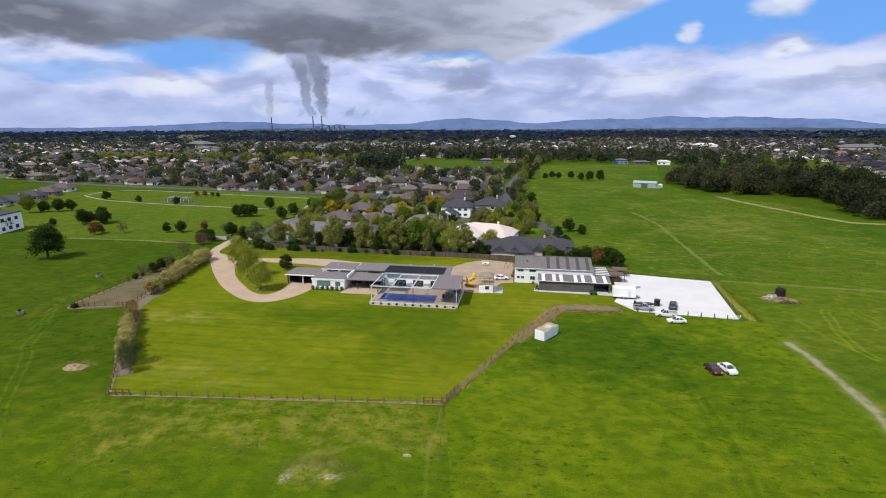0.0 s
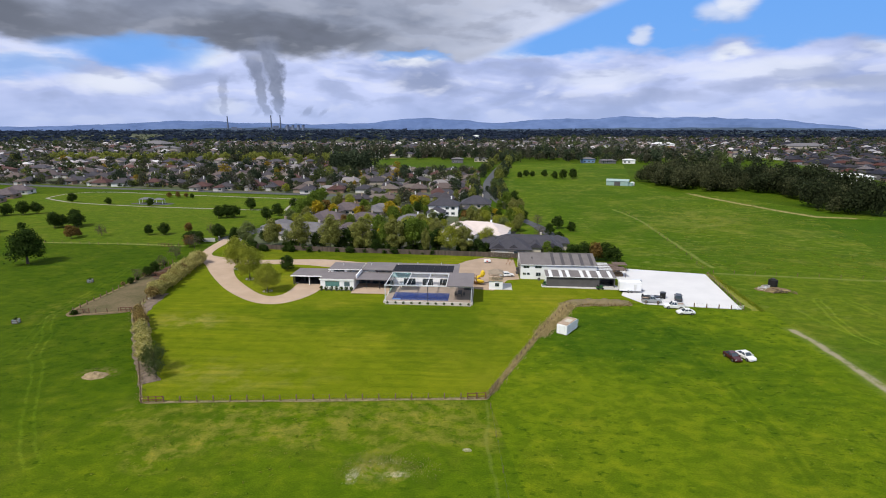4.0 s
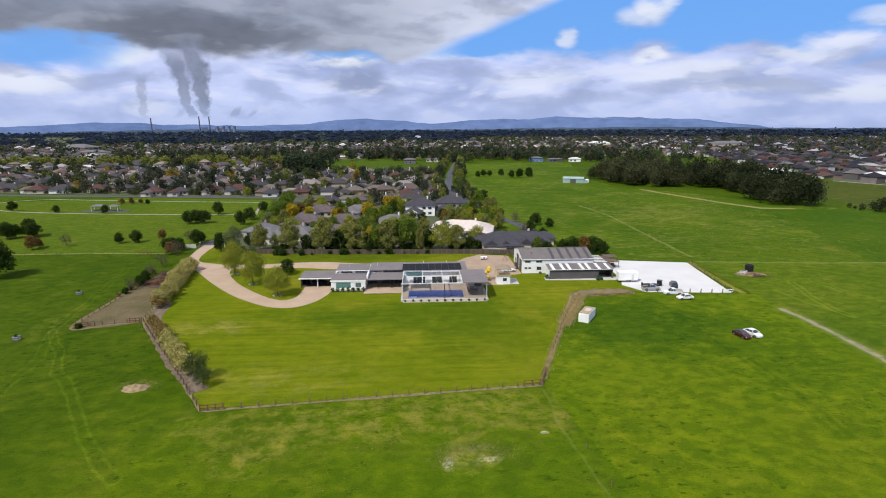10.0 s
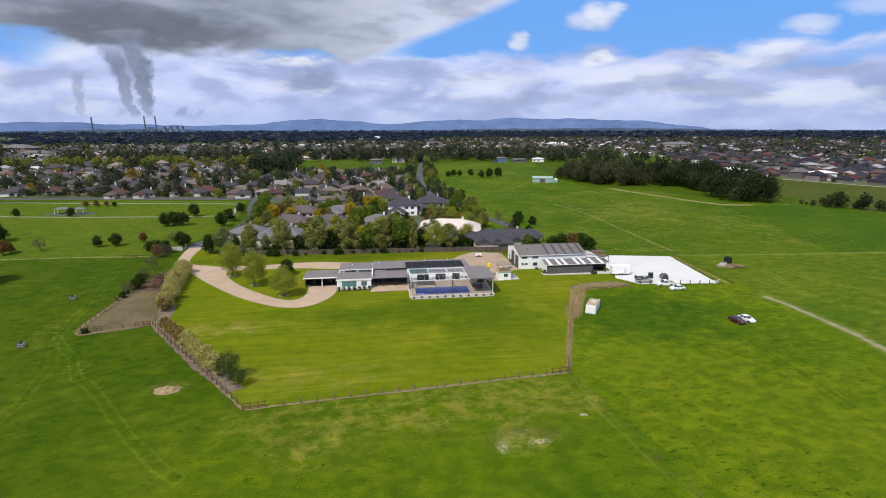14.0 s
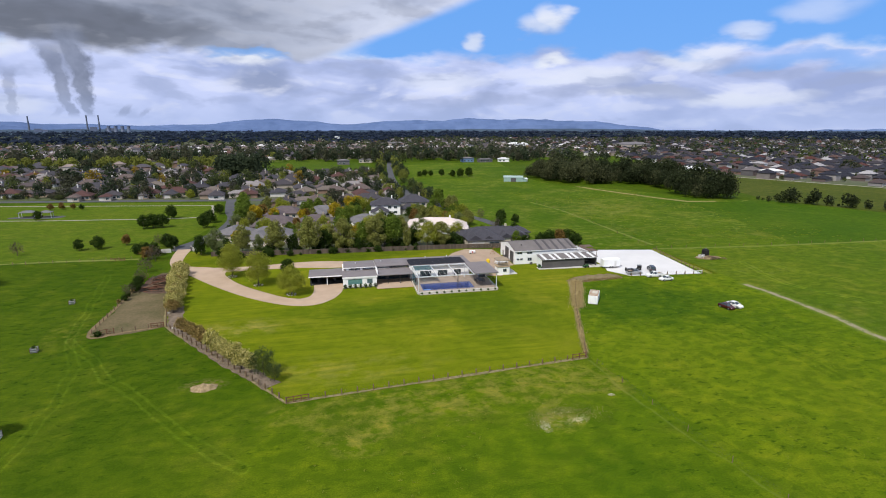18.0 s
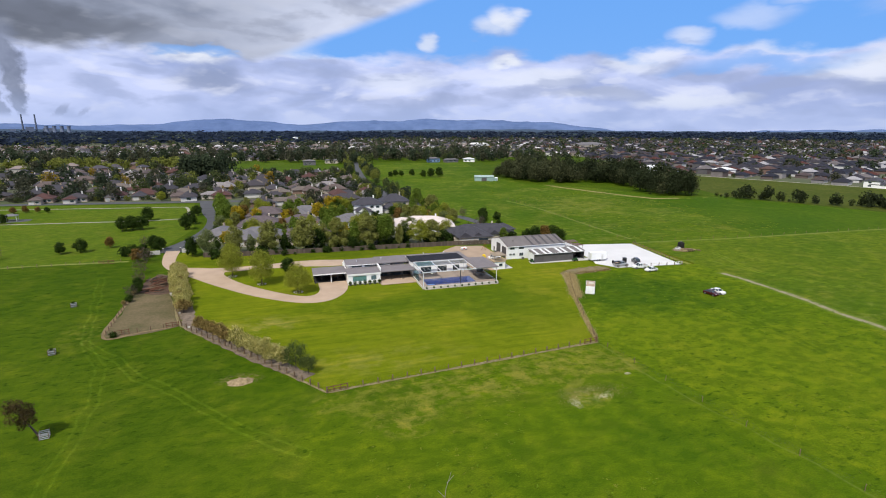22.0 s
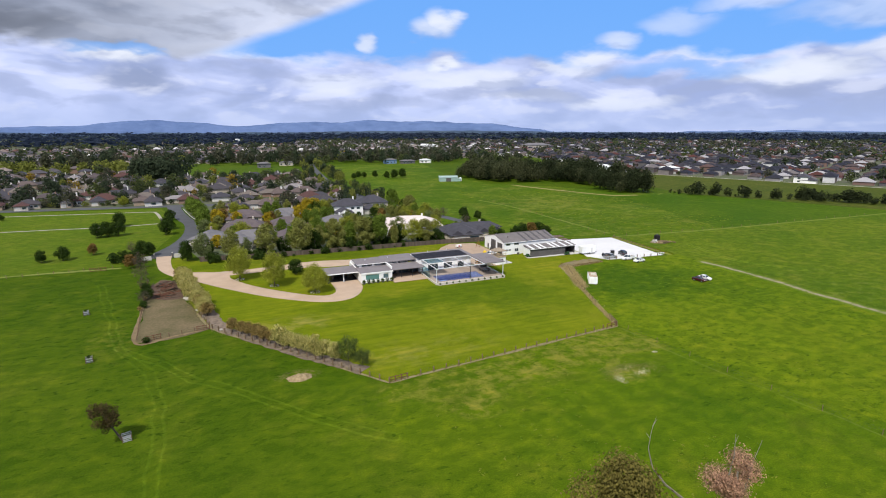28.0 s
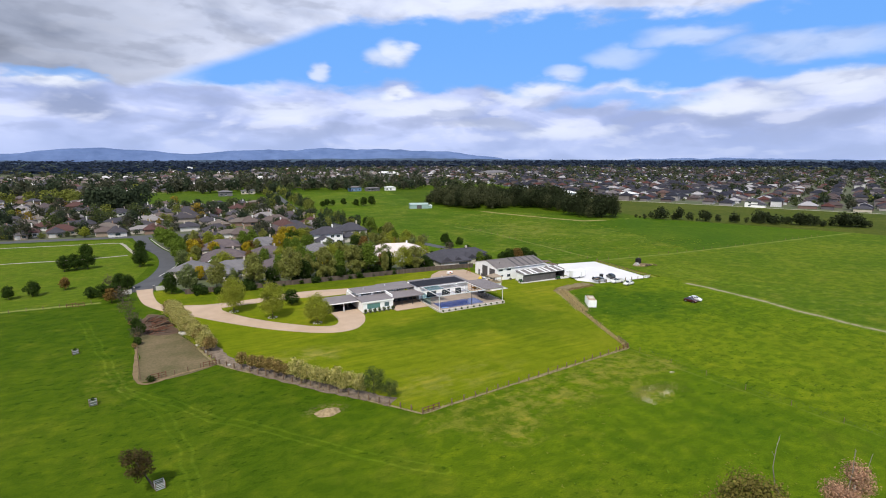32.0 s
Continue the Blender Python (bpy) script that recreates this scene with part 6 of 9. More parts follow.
def fence(points, gap, height, label, rails=2, wood=None, group="", thick=0.07, wires=0, name="fence"):
    f = thing(name, 0, 0, label=label, category="fence", group=group)
    wood = wood or TIMBER
    rnd = random.Random(len(points) * 7 + int(gap * 10))
    spots = along(points, gap)
    me = None
    shared = boxes((-thick, thick, -thick, thick, 0, height), bevel=0.012)
    for x, y, a in spots:
        if me is None:
            p = part("post", shared, wood, f)
            me = p.data
        else:
            p = new("post", me)
            p.parent = f
        p.matrix_basis = pose(x, y, -0.02, rnd.uniform(-2, 2), rnd.uniform(-2, 2), a)
    for k in range(rails):
        z = height * (0.86 - 0.42 * k)
        for (x0, y0, _), (x1, y1, _) in zip(spots, spots[1:]):
            d = Vector((x1 - x0, y1 - y0, 0))
            n = Vector((-d.y, d.x, 0)).normalized() * 0.03
            bm = bmesh.new()
            zz = z + rnd.uniform(-0.02, 0.02)
            vs = [bm.verts.new((x0 + s * n.x, y0 + s * n.y, zz + q)) for s, q in ((-1, -0.06), (1, -0.06), (1, 0.06), (-1, 0.06))]
            ws = [bm.verts.new((x1 + s * n.x, y1 + s * n.y, zz + q)) for s, q in ((-1, -0.06), (1, -0.06), (1, 0.06), (-1, 0.06))]
            for i in range(4):
                bm.faces.new((vs[i], vs[(i + 1) % 4], ws[(i + 1) % 4], ws[i]))
            part("rail", bm, wood, f)
    if wires:
        for k in range(wires):
            bm = bmesh.new()
            z = height * (0.25 + 0.7 * k / max(1, wires - 1))
            rings = [[bm.verts.new((x + a, y + a, z + b)) for a, b in ((-0.0025, 0.0), (0.0025, 0.0), (0.0, 0.005))] for x, y, _ in spots]
            for a, b in zip(rings, rings[1:]):
                for i in range(3):
                    bm.faces.new((a[i], a[(i + 1) % 3], b[(i + 1) % 3], b[i]))
            part("wire", bm, DARKSTEEL, f)
    return f


fence(SOUTH[1:], 2.75, 1.15, "low brown timber post and wire fence along the lawn", 0, TIMBER, thick=0.085, wires=4)
fence([(-69.6, 71.0), (-66.0, 71.5)], 1.2, 1.2, "stained red timber rail corner gate of the lawn", 3, REDTIMBER, name="rail_gate")
fence([(-15.6, 76.6), (-12.4, 77.0)], 1.5, 1.25, "stained red timber rail gate at the lawn corner", 3, REDTIMBER, name="rail_gate")
fence([(-12.4, 77.0), (-10.4, 82.0)], 1.3, 1.3, "dark timber rail gate beside the lawn corner", 3, TIMBER, name="rail_gate")
fence(EASTLINE[1:], 2.6, 1.1, "brown timber post and wire fence beside the paddock", 0, TIMBER, thick=0.09, wires=4)
fence(WESTLINE[:6], 2.3, 1.2, "brown timber post fence along the flowering hedge", 0, TIMBER, thick=0.10, wires=3)
fence([(-100.6, 112.3), (-107, 110.6), (-114.3, 109.2), (-115.6, 128), (-116.6, 147), (-117.6, 160)], 2.6, 1.15, "dark timber post and wire fence round the dirt yard", 0, TIMBER, thick=0.09, wires=3)
fence([(-112.4, 109.7), (-109.6, 110.2)], 1.35, 1.25, "stained red timber rail panel of the dirt yard", 3, REDTIMBER, name="rail_gate")
fence([(-102.6, 111.7), (-99.9, 112.0)], 1.3, 1.25, "stained red timber rail gate of the dirt yard", 3, REDTIMBER, name="rail_gate")
fence([(-136.2, 180.6), (-131.6, 180.2)], 1.5, 1.2, "stained red timber rail gate in the park fence", 3, REDTIMBER, name="rail_gate")
ground_sheet("worn_strip_yard", strip(smooth_line([(-100.8, 112.1), (-107, 110.4), (-114.5, 109.0), (-115.8, 128), (-116.8, 147)], 8), 0.8, -0.05, 0.06, 0.4, 9), EARTH, "bare brown soil under the yard fence", "soil strip")
fence([(28.4, 127.6), (51.4, 125.3)], 2.9, 1.15, "timber post fence along the white pad", 0, TIMBER, thick=0.10, wires=3)
fence([(51.4, 125.3), (55.2, 157.8)], 2.4, 1.15, "dark timber post fence beside the white pad", 1, TIMBER, thick=0.09, wires=3)
fence([(48.6, 125.6), (51.4, 125.3)], 1.4, 1.2, "white rail gate at the pad corner", 2, WHITEMETAL, name="rail_gate")
fence([(-11.8, 74), (-9.2, 46.6), (-6.5, 28), (-3, 5)], 8.0, 1.1, "thin wire fence between the paddocks", 0, TIMBER, thick=0.04, wires=4)
fence([(-186, 183), (-160, 181), (-128, 182)], 4.0, 1.1, "weathered timber post and wire fence along the park", 0, TIMBER, thick=0.07, wires=3)
fence([(58, 159), (100, 156), (150, 154), (220, 152)], 6.0, 1.1, "timber post fence across the far field", 0, TIMBER, thick=0.06)
fence([(56.2, 158), (58, 180), (61, 230), (60, 290)], 6.0, 1.1, "timber post fence running up the far field", 0, TIMBER, thick=0.06)


def paling_fence(points, label, height=1.8):
    f = thing("paling_fence", 0, 0, label=label, category="fence")
    me, rnd = None, random.Random(3)
    for x, y, a in along(points, 0.62):
        if me is None:
            p = part("panel", boxes((0, 0.60, -0.02, 0.02, 0, height)), PALING, f)
            me = p.data
        else:
            p = new("panel", me)
            p.parent = f
        p.matrix_basis = pose(x, y, -0.02 + rnd.uniform(-0.04, 0.0), 0, 0, a)


paling_fence([(-104, 180.5), (-88, 178.5), (-60, 176.5), (-38, 175.5), (-14, 174.4), (2, 172.5)], "weathered grey timber paling fence behind the garden")


def gateway():
    g = thing("gate_screen", -122.0, 189.6, 0, 3, "pale rendered screen wall beside the driveway entrance", "gate wall")
    part("panel", boxes((-3.0, -0.05, -0.08, 0.08, 0, 1.5)), CONC, g)
    part("panel", boxes((0.05, 2.4, -0.08, 0.08, 0, 1.5)), CONC, g)
    for x, y in ((-118.9, 191.5), (-113.2, 191.5)):
        p = thing("gate_pillar", x, y, 0, 0, "dark timber gate pillar at the drive entrance", "gate post")
        part("shaft", boxes((-0.2, 0.2, -0.2, 0.2, 0, 1.7)), CHARCOAL, p)
        part("cap", boxes((-0.26, 0.26, -0.26, 0.26, 1.7, 1.8)), CONC, p)
    w = thing("gate_screen", -110.6, 190.6, 0, -4, "pale rendered screen wall beside the driveway entrance", "gate wall")
    part("panel", boxes((-2.0, 1.6, -0.08, 0.08, 0, 1.5)), CONC, w)


gateway()

# ---- planting ----
tree_kind("drive", 10.4, 9.6, 1.9, "round", L_FRESH, 8000, 0.15, 0.20, shell=0.4, seeds=3)
tree_kind("row", 11.2, 7.2, 1.2, "tall", L_ROW, 6000, 0.19, 0.18, seeds=3)
tree_kind("green", 11.0, 8.3, 1.5, "round", L_MID, 3200, 0.27, 0.2, seeds=3)
tree_kind("dark", 8.0, 7.2, 0.9, "round", L_DARK, 2400, 0.25, 0.2, seeds=4)
tree_kind("broad", 11.6, 12.0, 2.9, "wide", L_DARK, 5600, 0.27, 0.42, shell=0.4, seeds=1)
tree_kind("sage", 9.5, 7.4, 1.2, "round", L_SAGE, 3600, 0.19, 0.16, seeds=2)
tree_kind("gold", 8.6, 7.4, 1.2, "round", L_GOLD, 2600, 0.26, 0.16, seeds=2)
tree_kind("rust", 8.0, 7.0, 1.2, "round", L_RUST, 1100, 0.36, 0.15, seeds=2)
tree_kind("twig", 6.5, 6.0, 1.2, "vase", L_TWIG, 420, 0.20, 0.14, seeds=2)
tree_kind("hedge", 3.5, 3.1, 0.8, "round", L_HEDGE, 2000, 0.10, 0.10, shell=0.68, seeds=4, name="shrub")
tree_kind("hedgebrown", 3.0, 2.9, 0.8, "round", L_HEDGEB, 1800, 0.10, 0.10, shell=0.66, seeds=3, name="shrub")
tree_kind("bush", 2.6, 3.6, 0.2, "round", L_DARK, 500, 0.22, 0.08, seeds=2, name="bush")
tree_kind("feather", 5.4, 5.2, 1.0, "vase", L_FEATHER, 2600, 0.10, 0.1, shell=0.3, seeds=2)
tree_kind("gumtall", 21.2, 10.2, 9.0, "wide", L_OLIVE, 26000, 0.115, 0.34, PALEBARK, 0.62, seeds=1)

for x, y, s, w in ((-92, 152, 1.02, 0.86), (-83, 141, 0.98, 0.88), (-73, 130.2, 0.78, 1.02)):
    plant("drive", x, y, s, label="young spreading tree in fresh yellow-green leaf on the drive island", group="island trees", wide=w)
    ring = thing("stone_ring", x, y, 0.03, label="ring of pale stones round the tree foot", category="stone edging")
    for i in range(9):
        a = i * 0.698
        st = part("stone", boxes((-0.22, 0.22, -0.15, 0.15, 0, 0.2), bevel=0.05), STONE, ring)
        st.matrix_basis = pose(1.15 * math.cos(a), 1.0 * math.sin(a), 0, 0, 0, i * 37)
plant("dark", -75.5, 151.5, 0.62, label="dense dark-green round shrub on the drive island", category="shrub", wide=1.1)
for x, y, k, s, w in ((-108, 183.5, "dark", 0.95, 0.8), (-102.5, 183, "sage", 1.05, 1.0), (-94, 184, "row", 0.98, 1.1), (-88.5, 184.5, "sage", 0.7, 0.9), (-82, 181, "row", 1.12, 1.12), (-76.5, 183, "dark", 0.8, 0.8), (-70, 180, "row", 1.22, 1.1), (-64.5, 182.5, "dark", 1.0, 0.85), (-61.8, 186, "row", 0.85, 0.9),
                      (-57.5, 179, "row", 1.16, 1.05), (-52.2, 177.0, "dark", 0.66, 0.85), (-50.5, 184, "green", 0.95, 0.9), (-45.8, 180.5, "row", 1.12, 1.15), (-42, 187, "dark", 1.3, 0.9), (-39.5, 182, "green", 1.15, 0.95), (-34.2, 178, "row", 0.85, 0.62), (-31, 183.5, "dark", 1.0, 0.9), (-26.0, 180, "drive", 0.95, 1.1), (-20.5, 180.5, "row", 0.9, 1.25), (-16.0, 180.5, "dark", 0.66, 1.1),
                      (-101, 192, "dark", 0.55, 0.9), (-72, 190, "green", 0.85, 0.9), (-37, 190, "green", 0.95, 0.9)):
    plant(k, x, y, s, label={"row": "upright tree in fresh olive-green leaf along the rear fence", "dark": "dense dark evergreen tree along the rear fence", "green": "leafy green tree along the rear fence", "sage": "grey-green spreading tree along the rear fence", "drive": "yellow-green spreading tree along the rear fence"}[k], group="rear fence trees", wide=w * 0.92)
rnd = random.Random(11)
for i in range(40):
    plant("bush", rnd.uniform(-102, -14), 177.0 + rnd.uniform(-1.4, 0.2), rnd.uniform(0.3, 0.95), label="low dark shrub in the bed before the paling fence", category="shrub", group="rear bed shrubs")

for i, (x, y, a) in enumerate(along([(-115.6, 131), (-116.7, 147), (-117.8, 158)], 3.4)):
    plant("bush" if i % 3 else "hedgebrown", x + rnd.uniform(-0.8, 0.5), y + rnd.uniform(-0.6, 0.6), rnd.uniform(0.35, 0.75), label="dark scrubby bush along the dirt yard fence" if i % 3 else "brown dry bush along the dirt yard fence", category="shrub", group="yard scrub")

for i in range(34):
    plant("bush", rnd.uniform(-103, -12), 180.4 + rnd.uniform(-1.6, 3.0), rnd.uniform(0.7, 1.35), label="dark understorey bush beneath the rear fence trees", category="shrub", group="rear understorey")

# hedge: upper run thick, a gap with bare posts, lower run thinning to a darker tree
HEDGE_UP = [(-100.8, 121.5), (-103.4, 132), (-106.4, 145), (-107.8, 154), (-108.8, 160)]
HEDGE_LOW = [(-77.2, 83.8), (-80.6, 88.2), (-85.6, 95.0), (-91.0, 102.4), (-96.2, 109.6)]
for n, (x, y, a) in enumerate(along(HEDGE_UP, 1.9)):
    plant("hedge" if n % 4 else "hedgebrown", x + rnd.uniform(-0.5, 0.5), y, rnd.uniform(1.0, 1.35), label="cream-flowering hedge shrub in the boundary planting", category="shrub", group="flowering hedge")
    if n % 2:
        plant("hedge", x + 1.6 + rnd.uniform(-0.4, 0.4), y + 0.5, rnd.uniform(0.85, 1.1), label="cream-flowering hedge shrub in the boundary planting", category="shrub", group="flowering hedge")
for n, (x, y, a) in enumerate(along(HEDGE_LOW, 2.5)):
    k = "hedge" if n < 7 else "hedgebrown"
    plant(k, x + rnd.uniform(-0.25, 0.25), y, rnd.uniform(0.98, 1.22) * (1.12 if n < 7 else 1.0), wide=0.9, label="round cream-flowering hedge shrub on dark stems above the mulch" if k == "hedge" else "brownish hedge shrub on dark stems above the mulch", category="shrub", group="flowering hedge")
plant("feather", -74.6, 82.2, 1.0, label="feathery grey-green small tree at the hedge end", wide=0.95)
plant("feather", -72.4, 79.4, 0.68, label="thin twiggy grey-green shrub at the hedge end", wide=1.0)
for x, y, k, s in ((-116.2, 138, "twig", 0.55), (-115.4, 141.5, "dark", 0.42), (-116.6, 147, "dark", 0.40), (-117.5, 152, "twig", 0.6), (-119.5, 163, "twig", 0.75), (-121.5, 178, "twig", 0.85), (-124.5, 180, "rust", 0.6), (-124, 186, "dark", 0.62), (-127.5, 188, "dark", 0.58), (-131, 190, "bush", 1.3), (-121, 196.5, "dark", 0.66), (-123.5, 200, "dark", 0.7), (-126.5, 200.5, "twig", 0.8)):
    plant(k, x, y, s, label={"twig": "bare twiggy grey shrub by the dirt yard", "dark": "dark evergreen shrub by the drive entrance", "rust": "russet shrub by the drive entrance", "bush": "low dark hedge bush by the drive entrance"}[k], category="shrub", group="entrance shrubs")
rp = random.Random(5)
for hx, hy, hz, spread, count in ((-112.6, 154.0, 62, 2.6, 46), (-110.6, 147.6, 40, 2.4, 46), (-111.6, 142.6, 18, 1.8, 30)):
    w = thing("timber_pile", hx, hy, 0.04, hz, "heap of weathered reddish branches and timber offcuts", "wood pile", "timber heaps")
    for i in range(count):
        u = rp.gauss(0, 0.55)
        a, b = Vector((rp.gauss(0, 0.9), u * spread, max(0.12, 1.25 - abs(u) * 1.1) * rp.uniform(0.15, 1.0))), rp.gauss(0.0, 0.34) + u * 0.5
        d = Vector((math.cos(b), math.sin(b), rp.uniform(-0.08, 0.10))) * rp.uniform(0.9, 2.3)
        part("log", tubes((a - d, a + d, rp.uniform(0.06, 0.17), rp.uniform(0.04, 0.10)), n=6), (REDTIMBER, BARK, REDTIMBER, TIMBER, BARK, REDTIMBER, TIMBER)[i % 7], w)
plant("bush", -112.4, 108.6, 0.5, label="dense black-green bush at the yard corner", category="shrub", group="yard scrub")
for i, (x, y, r) in enumerate(((-105.6, 137, 0.8), (-106.3, 138.2, 0.6), (-103.0, 126.6, 0.5), (-101.6, 121.2, 0.4), (-97.6, 110.2, 0.4), (-104.8, 139.2, 0.45))):
    s = thing("boulder", x, y, 0.0, i * 40, "pale boulder at the foot of the hedge", "rock", "hedge boulders")
    bm = bmesh.new()
    bmesh.ops.create_icosphere(bm, subdivisions=2, radius=r)
    for v in bm.verts:
        v.co *= 1 + 0.25 * noise.noise(v.co * 2.2 + Vector((i, 0, 0)))
        v.co.z = v.co.z * 0.7 + r * 0.35
    part("rock", bm, STONE, s)

# dry bank at the lawn's east corner: many standing stalks
rng = np.random.default_rng(4)


def stalks(name, line, width, count, tall, material, label):
    pts = along(smooth_line(line, 6), 0.25)
    c = np.array([(x, y) for x, y, _ in pts])[rng.integers(0, len(pts), count)] + rng.normal(size=(count, 2)) * width / 2.6
    h = tall * (0.4 + 0.8 * rng.random(count))
    a = rng.random(count) * 6.283
    w = 0.018 + 0.03 * rng.random(count)
    lean = rng.normal(size=(count, 2)) * 0.35 * h[:, None]
    d = np.stack([np.cos(a) * w, np.sin(a) * w], 1)
    q = np.zeros((count, 4, 3))
    q[:, 0, :2], q[:, 1, :2] = c - d, c + d
    q[:, 2, :2], q[:, 3, :2] = c + lean + d * 0.4, c + lean - d * 0.4
    q[:, 2, 2] = q[:, 3, 2] = h
    return tagged(quads_object(name, q.reshape(-1, 3), 4, material), label, "dry grass", kind="stuff")


ground_sheet("bank_ground", slab(rough_outline([(2.6, 111), (5.2, 116), (7.4, 120), (10, 124.4), (16, 125.2), (23.5, 126.4), (23, 128.6), (15, 128.0), (7.5, 126.6), (4.4, 120), (2.0, 114)], 0.4, 8), -0.05, 0.07), WORN, "bare earth bank at the lawn corner", "bank")
def berm(points, width, height, seed):
    """A low rounded bank of soil along a line."""
    bm = bmesh.new()
    pts = smooth_line(points, 8)
    rows = []
    for i, p in enumerate(pts):
        a, b = Vector(pts[max(i - 1, 0)]), Vector(pts[min(i + 1, len(pts) - 1)])
        d = (b - a).normalized()
        n = Vector((-d.y, d.x))
        t = i / (len(pts) - 1)
        end = min(1, 5 * t, 5 * (1 - t))
        row = []
        for k in range(9):
            u = k / 4 - 1
            q = Vector(p) + n * u * width / 2
            z = -0.03 + height * end * max(0, 1 - u * u) * (0.8 + 0.5 * noise.noise(Vector((q.x * 0.6, q.y * 0.6, seed))))
            row.append(bm.verts.new((q.x, q.y, z)))
        rows.append(row)
    for a, b in zip(rows, rows[1:]):
        for k in range(8):
            bm.faces.new((a[k], b[k], b[k + 1], a[k + 1]))
    bmesh.ops.recalc_face_normals(bm, faces=bm.faces[:])
    return bm


def mound(x, y, rx, ry, h, seed):
    bm = bmesh.new()
    top = bm.verts.new((x, y, h))
    rings = []
    for k in (0.3, 0.55, 0.8, 1.0):
        ring = []
        for i in range(28):
            a = i * 6.2832 / 28
            f = k * (1 + 0.22 * noise.noise(Vector((math.cos(a) * 1.6, math.sin(a) * 1.6, seed))) + 0.07 * noise.noise(Vector((math.cos(a) * 6, math.sin(a) * 6, seed))))
            z = -0.02 if k == 1.0 else h * (1 - k * k) * (0.75 + 0.5 * noise.noise(Vector((x + k * 3 * math.cos(a), y + k * 3 * math.sin(a), seed))))
            ring.append(bm.verts.new((x + rx * f * math.cos(a), y + ry * f * math.sin(a), z)))
        rings.append(ring)
    for i in range(28):
        j = (i + 1) % 28
        bm.faces.new((top, rings[0][i], rings[0][j]))
        for a, b in zip(rings, rings[1:]):
            bm.faces.new((a[i], b[i], b[j], a[j]))
    return bm


ground_sheet("soil_mound", mound(-84.3, 79.4, 2.25, 1.6, 0.8, 7.0), PALEEARTH, "low mound of bare pale soil in the paddock", "soil")
ground_sheet("earth_bank", berm([(7.0, 125), (12, 127.6), (18, 128.0), (25, 128.4)], 4.6, 1.2, 2.0), mat("brown_bank_soil", (0.20, 0.15, 0.085), (0.13, 0.11, 0.045), scale=0.7, grain=4, space="World", bump=0.5), "low brown earth bank with dead weeds", "bank")
ground_sheet("straw_bank", berm([(0.4, 107.0), (2.6, 112.5), (4.4, 116), (6.4, 120), (9, 125)], 1.8, 0.6, 5.0), STRAW, "low straw-covered bank beside the fence", "bank")
stalks("dry_bank_stalks", [(-0.6, 105.0), (2.2, 111.5), (4.6, 116), (6.8, 121.0), (8.8, 125.6)], 2.0, 9000, 0.7, STRAW, "tall dry straw-coloured stalks on the bank")
stalks("dry_fence_stalks", [(-11.6, 79.0), (-6.5, 92.0), (-2.0, 103.0), (1.6, 110.6)], 0.8, 4200, 0.45, STRAW, "dry straw-coloured stalks along the paddock fence")
stalks("dry_bank_weeds", [(9, 126.6), (16, 127.4), (23.4, 127.8)], 2.8, 7000, 0.45, L_BROWN, "brown dry weeds along the bank")
DULLSTRAW = mat("dull_dry_grass", (0.25, 0.21, 0.085), (0.13, 0.125, 0.035), scale=1.2, grain=7, rough=0.95, island=0.3)
stalks("fence_grass_south", SOUTH, 0.9, 1600, 0.28, DULLSTRAW, "dry grass standing along the lawn fence")
stalks("fence_grass_east", EASTLINE, 1.0, 1100, 0.32, DULLSTRAW, "dry grass standing along the paddock fence")
stalks("fence_grass_west", WESTLINE[:7], 1.2, 1600, 0.26, DULLSTRAW, "dry mulch and grass under the hedge")
stalks("weed_flowers", [(55.6, 125), (55.8, 140), (56.4, 158)], 1.8, 2200, 0.3, leaves("weed_flower_heads", (0.26, 0.25, 0.02), (0.13, 0.17, 0.015), 0.2), "yellow flowering weeds beside the pad")
stalks("weed_clumps", [(-30.6, 57.0), (-27, 59.4), (-23, 58.6), (-20.4, 57.6)], 3.0, 1500, 0.15, DULLSTRAW, "dry straw weeds on the disturbed patch")
BLEACHED = mat("bleached_weed_heads", (0.58, 0.55, 0.40), (0.34, 0.34, 0.18), scale=1.5, grain=7, rough=0.95, island=0.3)
for pts, count in (([(-30.6, 55.0), (-29.6, 56.8)], 130), ([(-25.2, 56.0), (-22.8, 57.2)], 120), ([(-28.0, 58.6), (-24.0, 59.4)], 70)):
    stalks("pale_weed_heads", pts, 1.1, count, 0.12, BLEACHED, "bleached weeds on the disturbed patch")

